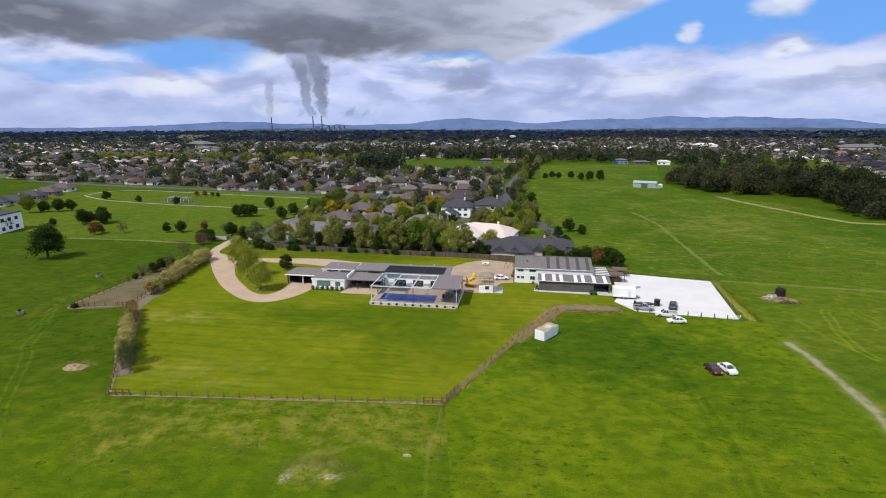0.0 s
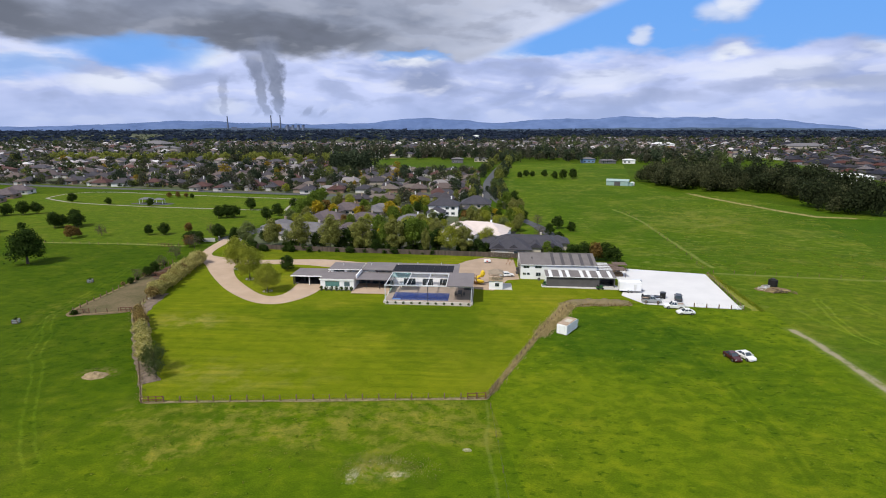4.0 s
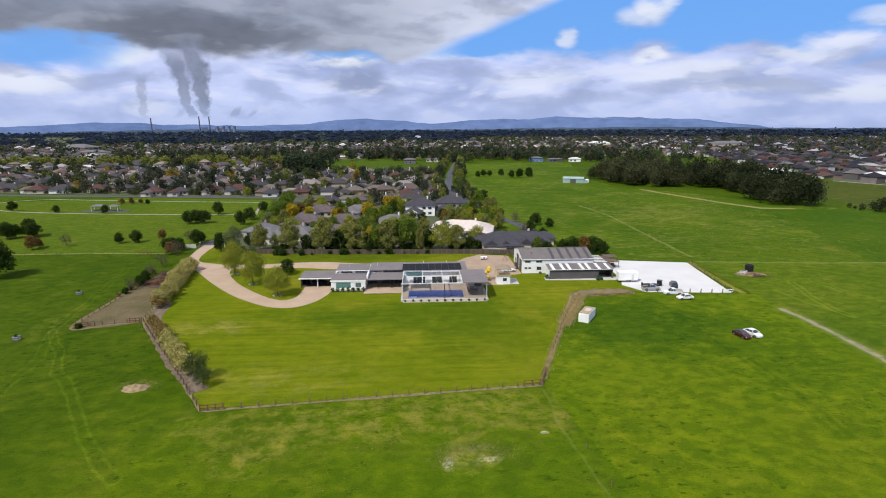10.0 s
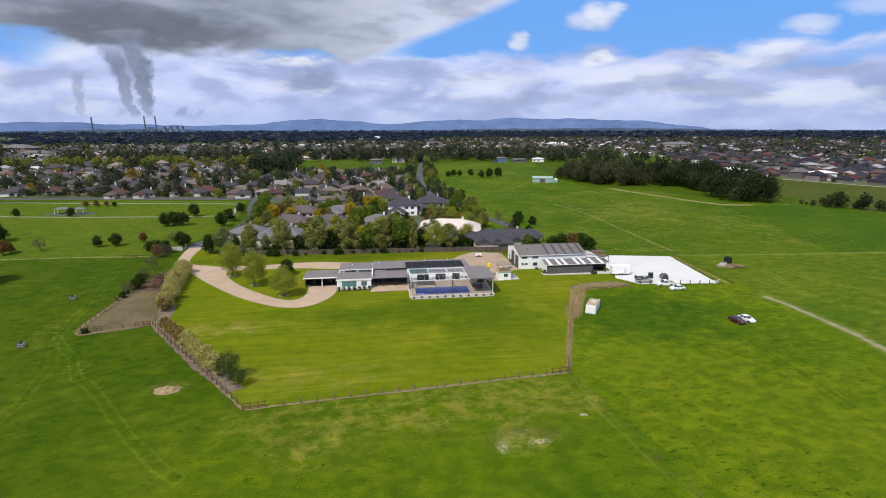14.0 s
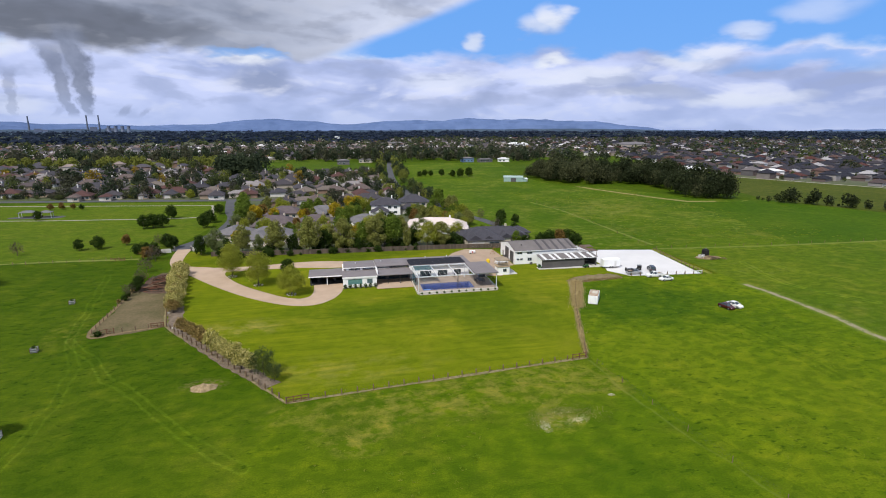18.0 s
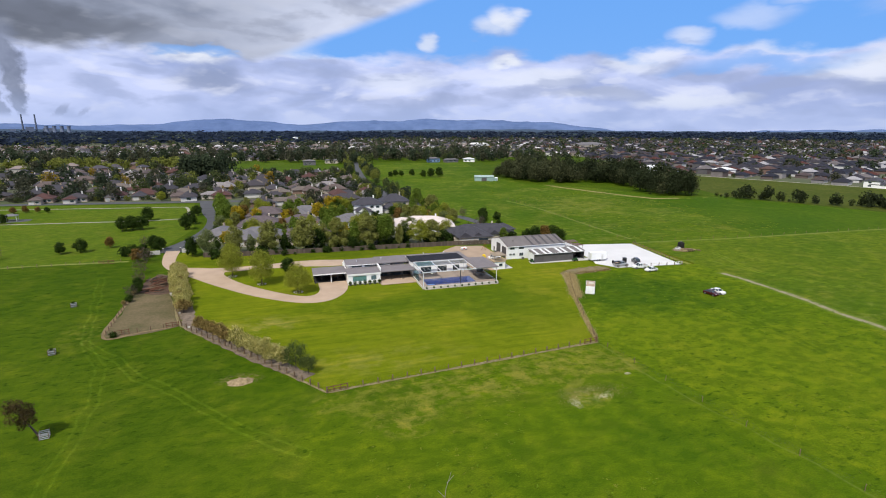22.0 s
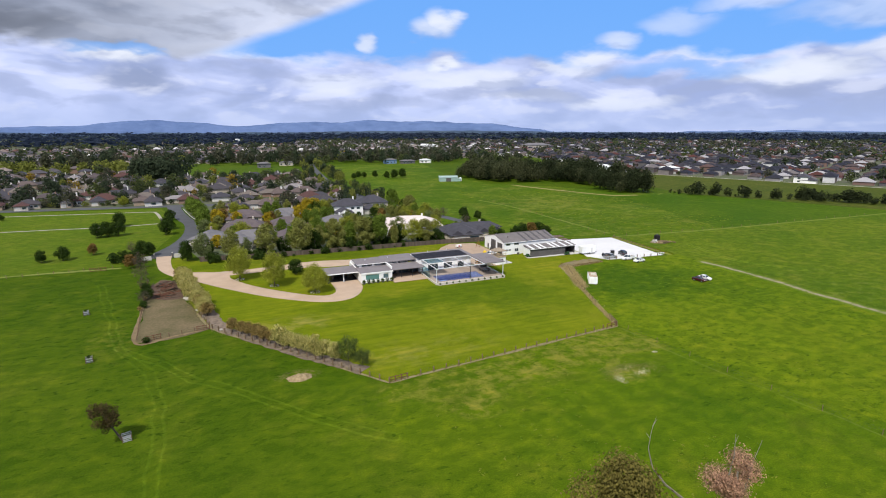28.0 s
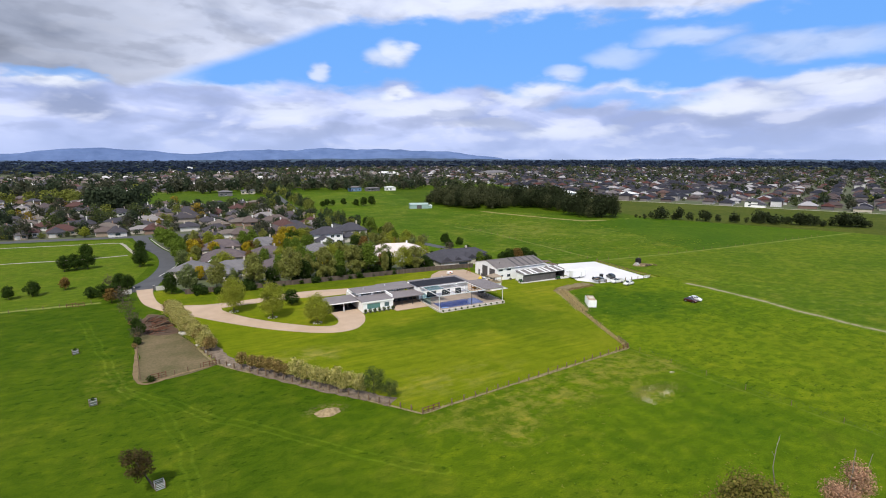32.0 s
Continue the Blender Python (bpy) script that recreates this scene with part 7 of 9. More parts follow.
# tussocks over the paddocks
PADPOLY = [(22, 130), (28, 126), (56.5, 124), (57.8, 60), (56, 60), (54.5, 118), (57, 162), (30, 164)]
def tussocks(name, box_, count, clump, material, label, avoid=None):
    x0, x1, y0, y1 = box_
    c = np.stack([x0 + (x1 - x0) * rng.random(count), y0 + (y1 - y0) * rng.random(count)], 1)
    keep = np.array([noise.noise(Vector((p[0] * 0.03, p[1] * 0.03, 4.0))) > -0.12 and not inside(lawn, p[0], p[1]) and not inside(PADPOLY, p[0], p[1]) for p in c])
    c = c[keep]
    blades = 7
    cc = np.repeat(c, blades, 0) + rng.normal(size=(len(c) * blades, 2)) * clump * 0.45
    n = len(cc)
    a = rng.random(n) * 6.283
    h = clump * (0.08 + 0.14 * rng.random(n))
    d = np.stack([np.cos(a), np.sin(a)], 1) * (clump * 0.28)
    lean = rng.normal(size=(n, 2)) * clump * 0.3
    q = np.zeros((n, 4, 3))
    q[:, 0, :2], q[:, 1, :2], q[:, 2, :2], q[:, 3, :2] = cc - d, cc + d, cc + d * 0.5 + lean, cc - d * 0.5 + lean
    q[:, 2, 2] = q[:, 3, 2] = h
    return tagged(quads_object(name, q.reshape(-1, 3), 4, material), label, "grass", kind="stuff")


TUSS = leaves("tussock_blades", (0.120, 0.185, 0.011), (0.085, 0.145, 0.008), 0.2)
TUSSY = leaves("yellow_tussock_blades", (0.20, 0.215, 0.03), (0.14, 0.17, 0.018), 0.2)
tussocks("paddock_tussocks", (-60, 56, 20, 125), 900, 0.5, TUSS, "darker grass tussocks across the paddocks")
tussocks("paddock_seed_heads", (-66, 56, 25, 125), 900, 0.35, TUSSY, "yellowish seeding grass clumps across the paddocks")
tussocks("east_seed_heads", (58, 150, 160, 340), 900, 0.8, TUSSY, "yellowish seeding grass in the far field")

# single trees of the paddock and the park
plant("broad", -164.8, 152.4, 1.0, label="broad dark evergreen tree standing alone in the paddock")


PALEGUARD = mat("pale_grey_slats", (0.42, 0.43, 0.45), (0.30, 0.31, 0.32), scale=1.0, rough=0.8)
GUARD = mat("weathered_grey_slats", (0.16, 0.17, 0.19), (0.10, 0.11, 0.12), scale=1.0, rough=0.8)


def guarded_tree(x, y, s, key, lean, label):
    if key:
        plant(key, x, y, s, label=label, lean=lean, rz=200)
    g = thing("tree_guard", x + 0.6, y - 0.2, 0, 12, "square slatted white guard round a tree stem" if key else "weathered grey slatted guard round a sapling", "tree guard", "tree guards")
    g.scale = (0.74,) * 3
    for a in range(4):
        for k in range(4):
            b = part("slat", boxes((-0.8, 0.8, -0.83, -0.79, 0.12 + k * 0.34, 0.30 + k * 0.34)), PALEGUARD if key or k % 2 else GUARD, g)
            b.matrix_basis = pose(0, 0, 0, 0, 0, 90 * a)
        if not key and a == 0:
            part("sapling", tubes(((0, 0, 0), (0.05, 0, 1.9), 0.03, 0.015), ((0.03, 0, 1.2), (0.3, 0.1, 1.7), 0.015), ((0.03, 0, 1.3), (-0.2, 0.15, 1.8), 0.015)), BARK, g)
            quads_object("sapling_leaves", leaf_cloud(np.random.default_rng(5), ((0, 0, 1.6, 0.5, 0.45),), 90, 0.12, 0.3), 4, L_DARK, g)
        p = part("post", boxes((0.74, 0.86, -0.86, -0.74, 0, 1.5)), TIMBER, g)
        p.matrix_basis = pose(0, 0, 0, 0, 0, 90 * a)


tree_kind("leaning", 7.4, 3.7, 2.4, "vase", leaves("dull_brown_leaves", (0.105, 0.075, 0.032), (0.058, 0.044, 0.020), 0.4), 4600, 0.085, 0.16, seeds=1)
guarded_tree(-111.2, 69.4, 1.0, "leaning", 22, "leaning half-bare tree with brown foliage in a slatted guard")
guarded_tree(-122.2, 102.6, 0.34, None, 4, "small sapling in a slatted guard")
guarded_tree(-128.8, 134.2, 0.34, None, 4, "small sapling in a slatted guard")
for x, y, k, s in ((-260, 287, "dark", 0.72), (-232, 280, "dark", 0.55), (-203, 275, "dark", 0.6), (-206, 211, "dark", 0.9), (-203.5, 213, "dark", 0.75), (-200, 217, "dark", 0.95), (-197, 214, "dark", 0.85), (-251, 243, "dark", 0.9), (-246, 246, "dark", 0.8), (-257, 240, "dark", 0.8), (-262, 236, "green", 0.9), (-181, 194, "rust", 0.5), (-172, 196, "twig", 0.8),
                   (-154, 200, "dark", 0.55), (-148, 201, "dark", 0.66), (-145, 241, "dark", 0.8), (-141.5, 243, "dark", 0.85), (-137.5, 243, "dark", 0.8), (-141, 268, "dark", 0.85), (-119, 237.5, "dark", 0.82), (-119, 252, "dark", 0.8), (-120, 278, "dark", 0.7), (-140, 206, "rust", 0.55),
                   (-214, 311, "rust", 0.45), (-209, 312, "rust", 0.5), (-203, 311, "rust", 0.42), (-198, 309, "dark", 0.4), (-181, 190.6, "rust", 0.72), (-149.5, 341.5, "drive", 0.62), (-238, 199, "green", 0.8), (-233, 194, "dark", 0.7), (-226, 191, "dark", 0.9), (-245, 197, "green", 0.9), (-217, 206, "dark", 0.45),
                   (-104, 245, "green", 0.95), (-104.5, 256, "green", 0.85), (-106, 268, "green", 0.9), (-108, 280, "green", 0.9), (-110, 292, "green", 0.85), (-112, 305, "green", 0.8), (-98.5, 253, "gold", 0.95), (-96, 260, "rust", 0.9), (-103.5, 228, "sage", 0.8), (-104, 216, "dark", 0.6)):
    plant(k, x, y, s, label={"dark": "rounded dark-green tree in the park", "green": "leafy green tree along the street", "rust": "small russet tree in the park", "twig": "bare twiggy tree in the park", "gold": "golden-leaved tree along the street", "sage": "grey-green tree along the street", "drive": "bright yellow-green round tree before the houses"}[k], group="park and street trees")
# tall gums with dead tops in the south paddock
plant("gumtall", -67.0, 15.0, 0.955, rz=40, wide=0.84, label="tall gum tree with olive foliage and pale limbs")
pg = thing("tree", -59.0, 12.0, label="tall gum tree with dying pink foliage on a pale stem", category="tree")
part("trunk", tubes(((1.6, 0, -0.2), (1.1, 0.1, 7.0), 0.30, 0.24), ((1.1, 0.1, 7.0), (0.6, 0, 14.0), 0.24, 0.17), ((0.6, 0, 14.0), (0.1, 0, 18.6), 0.17, 0.08), ((0.65, 0, 13.6), (-1.9, 0.2, 18.4), 0.10, 0.04), ((0.5, 0, 14.6), (1.9, 0.1, 18.0), 0.09, 0.04), ((0.8, 0, 11.5), (-0.6, 0.4, 15.4), 0.07, 0.03)), PALEBARK, pg)
quads_object("crown", leaf_cloud(np.random.default_rng(31), ((-2.0, 0.2, 18.5, 1.25, 1.05), (-0.9, -0.3, 17.6, 1.15, 1.0), (0.2, 0, 19.7, 1.15, 0.95), (0.1, 0.4, 17.2, 1.4, 1.3), (1.7, 0.1, 18.1, 1.05, 0.95), (0.5, 0, 15.7, 0.95, 1.3), (0.7, -0.2, 14.0, 0.6, 1.0)), 11000, 0.066, 0.35), 4, L_PINK, pg)
DEADWOOD = mat("weathered_dead_wood", (0.30, 0.265, 0.22), (0.17, 0.145, 0.115), scale=1.5, grain=9, rough=0.95)
limb = thing("dead_branch", -65.0, 15.0, 0, label="bare pale dead limb curving out of the gum crown", category="branch")
part("stem", tubes(((8.0, 0.4, 8.2), (5.4, 0, 13.4), 0.16, 0.13), ((5.4, 0, 13.4), (1.9, 0, 16.6), 0.13, 0.10), ((1.9, 0, 16.6), (0.3, 0, 18.6), 0.10, 0.06), ((0.3, 0, 18.6), (-0.35, 0, 20.5), 0.06, 0.035), ((-0.35, 0, 20.5), (-0.2, 0, 22.0), 0.030, 0.02), ((-0.2, 0, 22.0), (0.15, 0, 23.2), 0.02, 0.01), n=6), DEADWOOD, limb)
part("twig", tubes(((-0.15, 0, 22.4), (0.35, 0.1, 22.8), 0.03, 0.015), ((-0.3, 0, 21.4), (-0.75, 0, 22.0), 0.03, 0.012), n=4), DEADWOOD, limb)
for x, y, z, h, a in ((-59.6, 12.0, 20.2, 1.9, -4), (-57.4, 12.0, 18.6, 2.2, 22)):
    d = thing("dead_branch", x, y, z, label="bare pale dead twig standing out of the pink crown", category="branch")
    t = math.tan(radians(a))
    part("stem", tubes(((-0.3, 0, -1.6), (0, 0, 0), 0.06, 0.035), ((0, 0, 0), (t * h, 0, h), 0.035, 0.012), n=5), DEADWOOD, d)
    part("twig", tubes(((t * h * 0.6, 0, h * 0.6), (t * h * 0.6 + 0.4, 0.1, h * 0.85), 0.02, 0.01), n=4), DEADWOOD, d)
# bushes by the sheds and in the north field
for x, y, k, s in ((17, 172, "dark", 0.7), (20.5, 173, "dark", 0.8), (24.5, 172.5, "rust", 0.8), (28, 172, "dark", 0.82), (31, 170.5, "dark", 0.6), (12, 176, "dark", 0.5), (9, 178, "green", 0.5), (23, 466, "dark", 0.8), (28, 467, "dark", 0.7), (39, 468, "dark", 0.8), (46, 453, "dark", 0.85), (53, 452, "dark", 1.0), (17, 460, "dark", 0.7), (62, 455, "dark", 1.1), (4, 306, "dark", 0.9), (19, 228, "dark", 0.72), (24, 222, "dark", 0.55), (-1, 284, "green", 0.9), (11, 236, "twig", 0.8), (14, 214, "dark", 0.6), (9, 205, "twig", 0.9), (16, 200, "dark", 0.55), (-4, 318, "twig", 1.0), (-6, 332, "twig", 1.1)):
    plant(k, x, y, s, label={"dark": "dark bush beside the field", "rust": "russet-tinged dense bush by the shed", "green": "leafy green tree by the field", "twig": "bare twiggy tree by the field"}[k], group="field-side bushes")
WOOD = [(112, 436), (120, 396), (132, 372), (158, 366), (184, 362), (168, 304), (164, 284), (174, 269), (194, 265), (206, 288), (214, 330), (228, 396), (205, 440), (160, 470), (128, 468)]

# ---- suburb: near houses as things, the far town as stuff ----
TILE = mat("roof_tiles", (0.2, 0.2, 0.2), scale=0.5, grain=3.0, rough=0.8, bump=0.3, palette=("object", (0.054, 0.049, 0.058), (0.082, 0.065, 0.068), (0.042, 0.040, 0.050), (0.115, 0.088, 0.082), (0.062, 0.056, 0.066), (0.24, 0.22, 0.22), (0.085, 0.040, 0.036), (0.050, 0.048, 0.060), (0.15, 0.125, 0.11), (0.056, 0.050, 0.058)))
BRICK = mat("brick_wall", (0.3, 0.25, 0.2), scale=0.8, grain=5.0, rough=0.9, bump=0.2, palette=("object", (0.38, 0.30, 0.23), (0.56, 0.51, 0.45), (0.30, 0.20, 0.15), (0.70, 0.68, 0.64), (0.46, 0.40, 0.34), (0.78, 0.77, 0.75)))
GARAGE = mat("garage_door", (0.62, 0.60, 0.56), (0.50, 0.48, 0.45), rough=0.5)
DARKTILE = mat("dark_slate_tiles", (0.058, 0.056, 0.068), (0.038, 0.037, 0.047), scale=0.5, grain=3, rough=0.7, bump=0.3)
BROWNTILE = mat("brown_grey_tiles", (0.120, 0.096, 0.100), (0.085, 0.068, 0.074), scale=0.5, grain=3, rough=0.8, bump=0.3)
GREYTILE = mat("pale_grey_tiles", (0.165, 0.158, 0.168), (0.12, 0.115, 0.124), scale=0.5, grain=3, rough=0.8, bump=0.3)
PALEROOF = mat("cream_metal_roof", (0.66, 0.57, 0.53), (0.55, 0.475, 0.44), scale=0.4, grain=4, rough=0.5)
CREAM = mat("cream_brick", (0.56, 0.50, 0.42), (0.45, 0.40, 0.34), scale=0.6, grain=5, rough=0.9)


def dwelling(x, y, rz, w, d, roof=None, wall=None, h=2.6, wing=(0.55, 0.35), rise=0.30, label="", storeys=1, gable_m=None, group=""):
    """A single house: a main block and a wing, hipped roofs with eaves, windows, garage, chimney."""
    hs = thing("house", x, y, 0, rz, label, "house", group)
    roof, wall = roof or TILE, wall or BRICK
    H = h * storeys
    part("wall", boxes((-w / 2, w / 2, -d / 2, d / 2, 0, H)), wall, hs)
    r = bmesh.new()
    hip_roof(r, -w / 2, w / 2, -d / 2, d / 2, H, rise * min(w, d), 0.6)
    part("roof", r, roof, hs)
    ww, wd = w * wing[0], d * wing[1] + 2.5
    wx = -w / 2 + ww / 2 + 0.3
    part("wing_wall", boxes((wx - ww / 2, wx + ww / 2, -d / 2 - wd, -d / 2 - 0.004, 0, h)), wall, hs)
    r = bmesh.new()
    hip_roof(r, wx - ww / 2, wx + ww / 2, -d / 2 - wd, d * 0.1, h - 0.003, rise * min(ww, wd + d * 0.6) * 0.92, 0.55)
    part("wing_roof", r, roof, hs)
    y0 = -d / 2 - wd
    for k, (a, b) in enumerate(((0.12, 0.42), (0.58, 0.88))):
        xa, xb = wx - ww / 2 + ww * a, wx - ww / 2 + ww * b
        if k == 0:
            part("garage_door", boxes((xa - 0.3, xb + 0.3, y0 - 0.05, y0 - 0.003, 0, 2.2)), GARAGE, hs)
        else:
            window(hs, xa, xb, y0 - 0.03, 0.8, 2.1, GLASSDARK, STEEL, mullions=1)
    for st in range(storeys):
        zz = st * h
        for a in (0.64, 0.84):
            window(hs, -w / 2 + w * a - 1.0, -w / 2 + w * a + 0.8, -d / 2 - 0.03, zz + 0.8, zz + 2.1, GLASSDARK, STEEL, mullions=1)
        window_x(hs, w / 2 + 0.03, -1.2, 1.2, zz + 0.9, zz + 2.1)
        window_x(hs, -w / 2 - 0.03, 0.2, 2.2, zz + 0.9, zz + 2.1)
    part("chimney", boxes((w * 0.2, w * 0.2 + 0.7, 0.6, 1.3, H + 0.3, H + rise * min(w, d) + 0.9)), wall, hs)
    if gable_m:
        for nm, ya, yb, grow, m_ in (("porch_gable", y0 - 1.7, y0 + 3.2, 0.0, roof), ("gable_front", y0 - 1.86, y0 - 1.71, 0.14, gable_m)):
            bm = bmesh.new()
            ends = [[bm.verts.new(p) for p in ((wx - 2.5 - grow, yy, h + 0.2), (wx + 2.5 + grow, yy, h + 0.2), (wx, yy, h + 1.75 + grow))] for yy in (ya, yb)]
            bm.faces.new(ends[0])
            bm.faces.new(ends[1][::-1])
            for q in range(3):
                bm.faces.new((ends[0][q], ends[1][q], ends[1][(q + 1) % 3], ends[0][(q + 1) % 3]))
            bmesh.ops.recalc_face_normals(bm, faces=bm.faces[:])
            part(nm, bm, m_, hs, "white gable board" if grow else "")
        for q in (-2.0, 2.0):
            part("porch_post", boxes((wx + q - 0.1, wx + q + 0.1, y0 - 1.5, y0 - 1.3, 0, h + 0.25)), WHITE, hs)
    return hs


for a in (
        (-86, 205, -8, 17, 11, GREYTILE, CREAM, "low house with pale grey tiled roof behind the trees"),
        (-67, 204, 4, 17, 12, BROWNTILE, BRICK, "low house with brown-grey hipped roof behind the trees"),
        (-101, 212, 60, 13, 10, GREYTILE, BRICK, "grey-roofed house beside the curving street"),
        (-87, 233, -6, 17, 11, BROWNTILE, CREAM, "brown-grey roofed house with a white porch gable"),
        (-69, 232, 5, 15, 11, BROWNTILE, BRICK, "low brown-grey tiled house among garden trees"),
        (-85, 262, -10, 16, 11, BROWNTILE, BRICK, "long brown-grey tiled house among garden trees"),
        (-66, 262, 0, 15, 10, GREYTILE, CREAM, "pale grey tiled house among garden trees"),
        (-47, 232, 3, 12, 9, GREYTILE, WHITE, "pale house partly hidden by garden trees"),
        (-16, 211, -14, 25, 15, PALEROOF, WHITE, "white house with broad cream metal roof"),
        (2, 186.5, -4, 25, 11, DARKTILE, CREAM, "dark slate roofed house beside the paling fence")):
    x, y, rz, w, d, rf, wl, lb = a
    dwelling(x, y, rz, w, d, rf, wl, label=lb, gable_m=WHITE if "porch" in lb else None, rise=0.21 if rf is PALEROOF else 0.27)
cream = [o for o in bpy.data.objects if o.name.startswith("house") and abs(o.matrix_basis.translation.x + 16) < 0.1]
for gx0, gx1, gy0, gy1, gz, gr in ((-5.5, 6.0, -5.5, 5.0, 3.5, 2.0), (7.0, 13.2, -12.0, -2.0, 2.62, 1.3), (-13.4, -6.5, 2.0, 10.5, 2.62, 1.4)):
    bm = bmesh.new()
    hip_roof(bm, gx0, gx1, gy0, gy1, gz, gr, 0.4)
    part("upper_roof" if gz > 3 else "side_roof", bm, PALEROOF, cream[0])
    if gz < 3:
        part("side_wall", boxes((gx0, gx1, gy0, gy1, 0, gz - 0.01)), WHITE, cream[0])
slate = [o for o in bpy.data.objects if o.name.startswith("house") and abs(o.matrix_basis.translation.x - 2) < 0.1]
for gx, gy, gw, back in ((-9.5, -10.6, 2.2, 4.2), (-4.2, -10.2, 1.7, 3.6), (3.4, -7.6, 2.0, 5.2), (9.2, -7.2, 2.2, 5.0)):
    bm = bmesh.new()
    hip_roof(bm, gx - gw, gx + gw, gy - 1.2, gy + back, 2.75, gw * 0.8, 0.25, gable=True)
    part("gable", bm, DARKTILE, slate[0])
    part("gable_wall", boxes((gx - gw + 0.2, gx + gw - 0.2, gy - 0.9, gy + back - 0.3, 0, 2.7)), CREAM, slate[0])
for gx0, gx1, gy0, gy1, gz, gr in ((-17.5, -9.0, -3.0, 6.5, 2.62, 2.1), (8.0, 15.5, 0.5, 9.0, 2.62, 2.0)):
    bm = bmesh.new()
    hip_roof(bm, gx0, gx1, gy0, gy1, gz, gr, 0.5)
    part("side_roof", bm, DARKTILE, slate[0])
    part("side_wall", boxes((gx0 + 0.3, gx1 - 0.3, gy0 + 0.3, gy1 - 0.3, 0, gz - 0.01)), CREAM, slate[0])
dwelling(-34, 262, -4, 15, 11, DARKTILE, WHITE, label="two-storey dark-roofed house with white walls", storeys=2, gable_m=WHITE)
dwelling(-18, 270, -4, 15, 12, DARKTILE, CREAM, label="two-storey dark-roofed house by the field", storeys=2)


for x, y, rz in ((-301, 262, 24), (-309, 281, 20), (-318, 301, 18), (-327, 322, 14)):
    dwelling(x, y, rz, 15, 10, DARKTILE if y < 290 else BROWNTILE, BRICK, label="low dark-roofed house at the western edge of the park", group="park edge houses")


def white_block():
    b = thing("apartment_building", -237, 190, 0, 12, "white two-storey building with dark windows at the park edge", "building")
    part("wall", boxes((-13, 13, -7, 7, 0, 7.6)), WHITE, b)
    part("roof", boxes((-13.4, 13.4, -7.4, 7.4, 7.6, 8.0)), DARKTILE, b)
    for st in (0.9, 4.6):
        for i in range(7):
            window(b, -12 + i * 3.5, -10 + i * 3.5, -7.03, st, st + 1.6, GLASSDARK, STEEL, mullions=1)
        for i in range(3):
            window_x(b, 13.03, -5.6 + i * 4, -3.8 + i * 4, st, st + 1.6)


white_block()

# streets
ground_sheet("cul_de_sac", slab(smooth_line([(-120.5, 192), (-120.3, 200), (-115.5, 214), (-112.3, 236), (-113.2, 261), (-118.5, 284), (-124.5, 318), (-126, 332)], 6) + smooth_line([(-118, 334), (-117.5, 318), (-112, 285), (-106.8, 262), (-106.0, 236), (-109, 214), (-111.8, 200), (-112, 192)], 6), -0.05, 0.05), ASPHALT, "curving grey asphalt street leading to the drive", "street")
for off, lb in ((4.2, 1),):
    ground_sheet("kerb_%d" % lb, strip(smooth_line([(-116 + off, 214), (-109.2 + off, 237), (-110 + off, 262), (-115.2 + off, 285), (-121 + off, 318)], 6), 0.28, 0, 0.15), CONC, "pale concrete kerb along the street", "kerb")
ground_sheet("road", strip([(-420, 383), (-321, 360), (-218, 346), (-143, 335), (-100, 328), (-60, 322)], 8, -0.05, 0.06), ASPHALT, "grey suburban road beyond the park", "road")
PATHCONC = mat("weathered_path_concrete", (0.33, 0.31, 0.26), (0.25, 0.235, 0.19), scale=0.3, grain=6, rough=0.95, space="World")
ground_sheet("footpath_1", strip(smooth_line([(-291, 303), (-276, 294), (-253, 284), (-203, 274), (-165, 270), (-151, 268), (-136, 268), (-125, 269.5)], 6), 1.5, -0.05, 0.05), PATHCONC, "pale concrete park path", "path")
ground_sheet("footpath_2", strip(smooth_line([(-291, 303.2), (-293, 325), (-272, 335), (-228, 327), (-190, 321), (-160, 316), (-134, 312), (-129.5, 307), (-126, 290), (-123, 275), (-121, 267)], 6), 1.5, -0.05, 0.054), PATHCONC, "pale concrete park path", "path")
ground_sheet("court_road", strip(smooth_line([(16.5, 199), (15.8, 205.4), (12.5, 223.9), (9.7, 236.5), (4.8, 250.4), (0.0, 284.9), (-8, 330), (-12, 392)], 6), 5.2, -0.05, 0.046), ASPHALT, "grey asphalt court curving behind the houses", "road")
ground_sheet("field_road", strip(smooth_line([(-14, 300), (-12, 360), (-11, 430), (2, 581), (24, 765), (60, 1000)], 6), 6, -0.05, 0.05), ASPHALT, "grey road running north beside the field", "road")
ground_sheet("park", slab([(-330, 318), (-290, 210), (-225, 196), (-186, 184), (-128, 184), (-121, 200), (-116, 236), (-121, 290), (-128, 322), (-218, 340)], -0.05, 0.022), PARK, "open green park with scattered trees", "park")
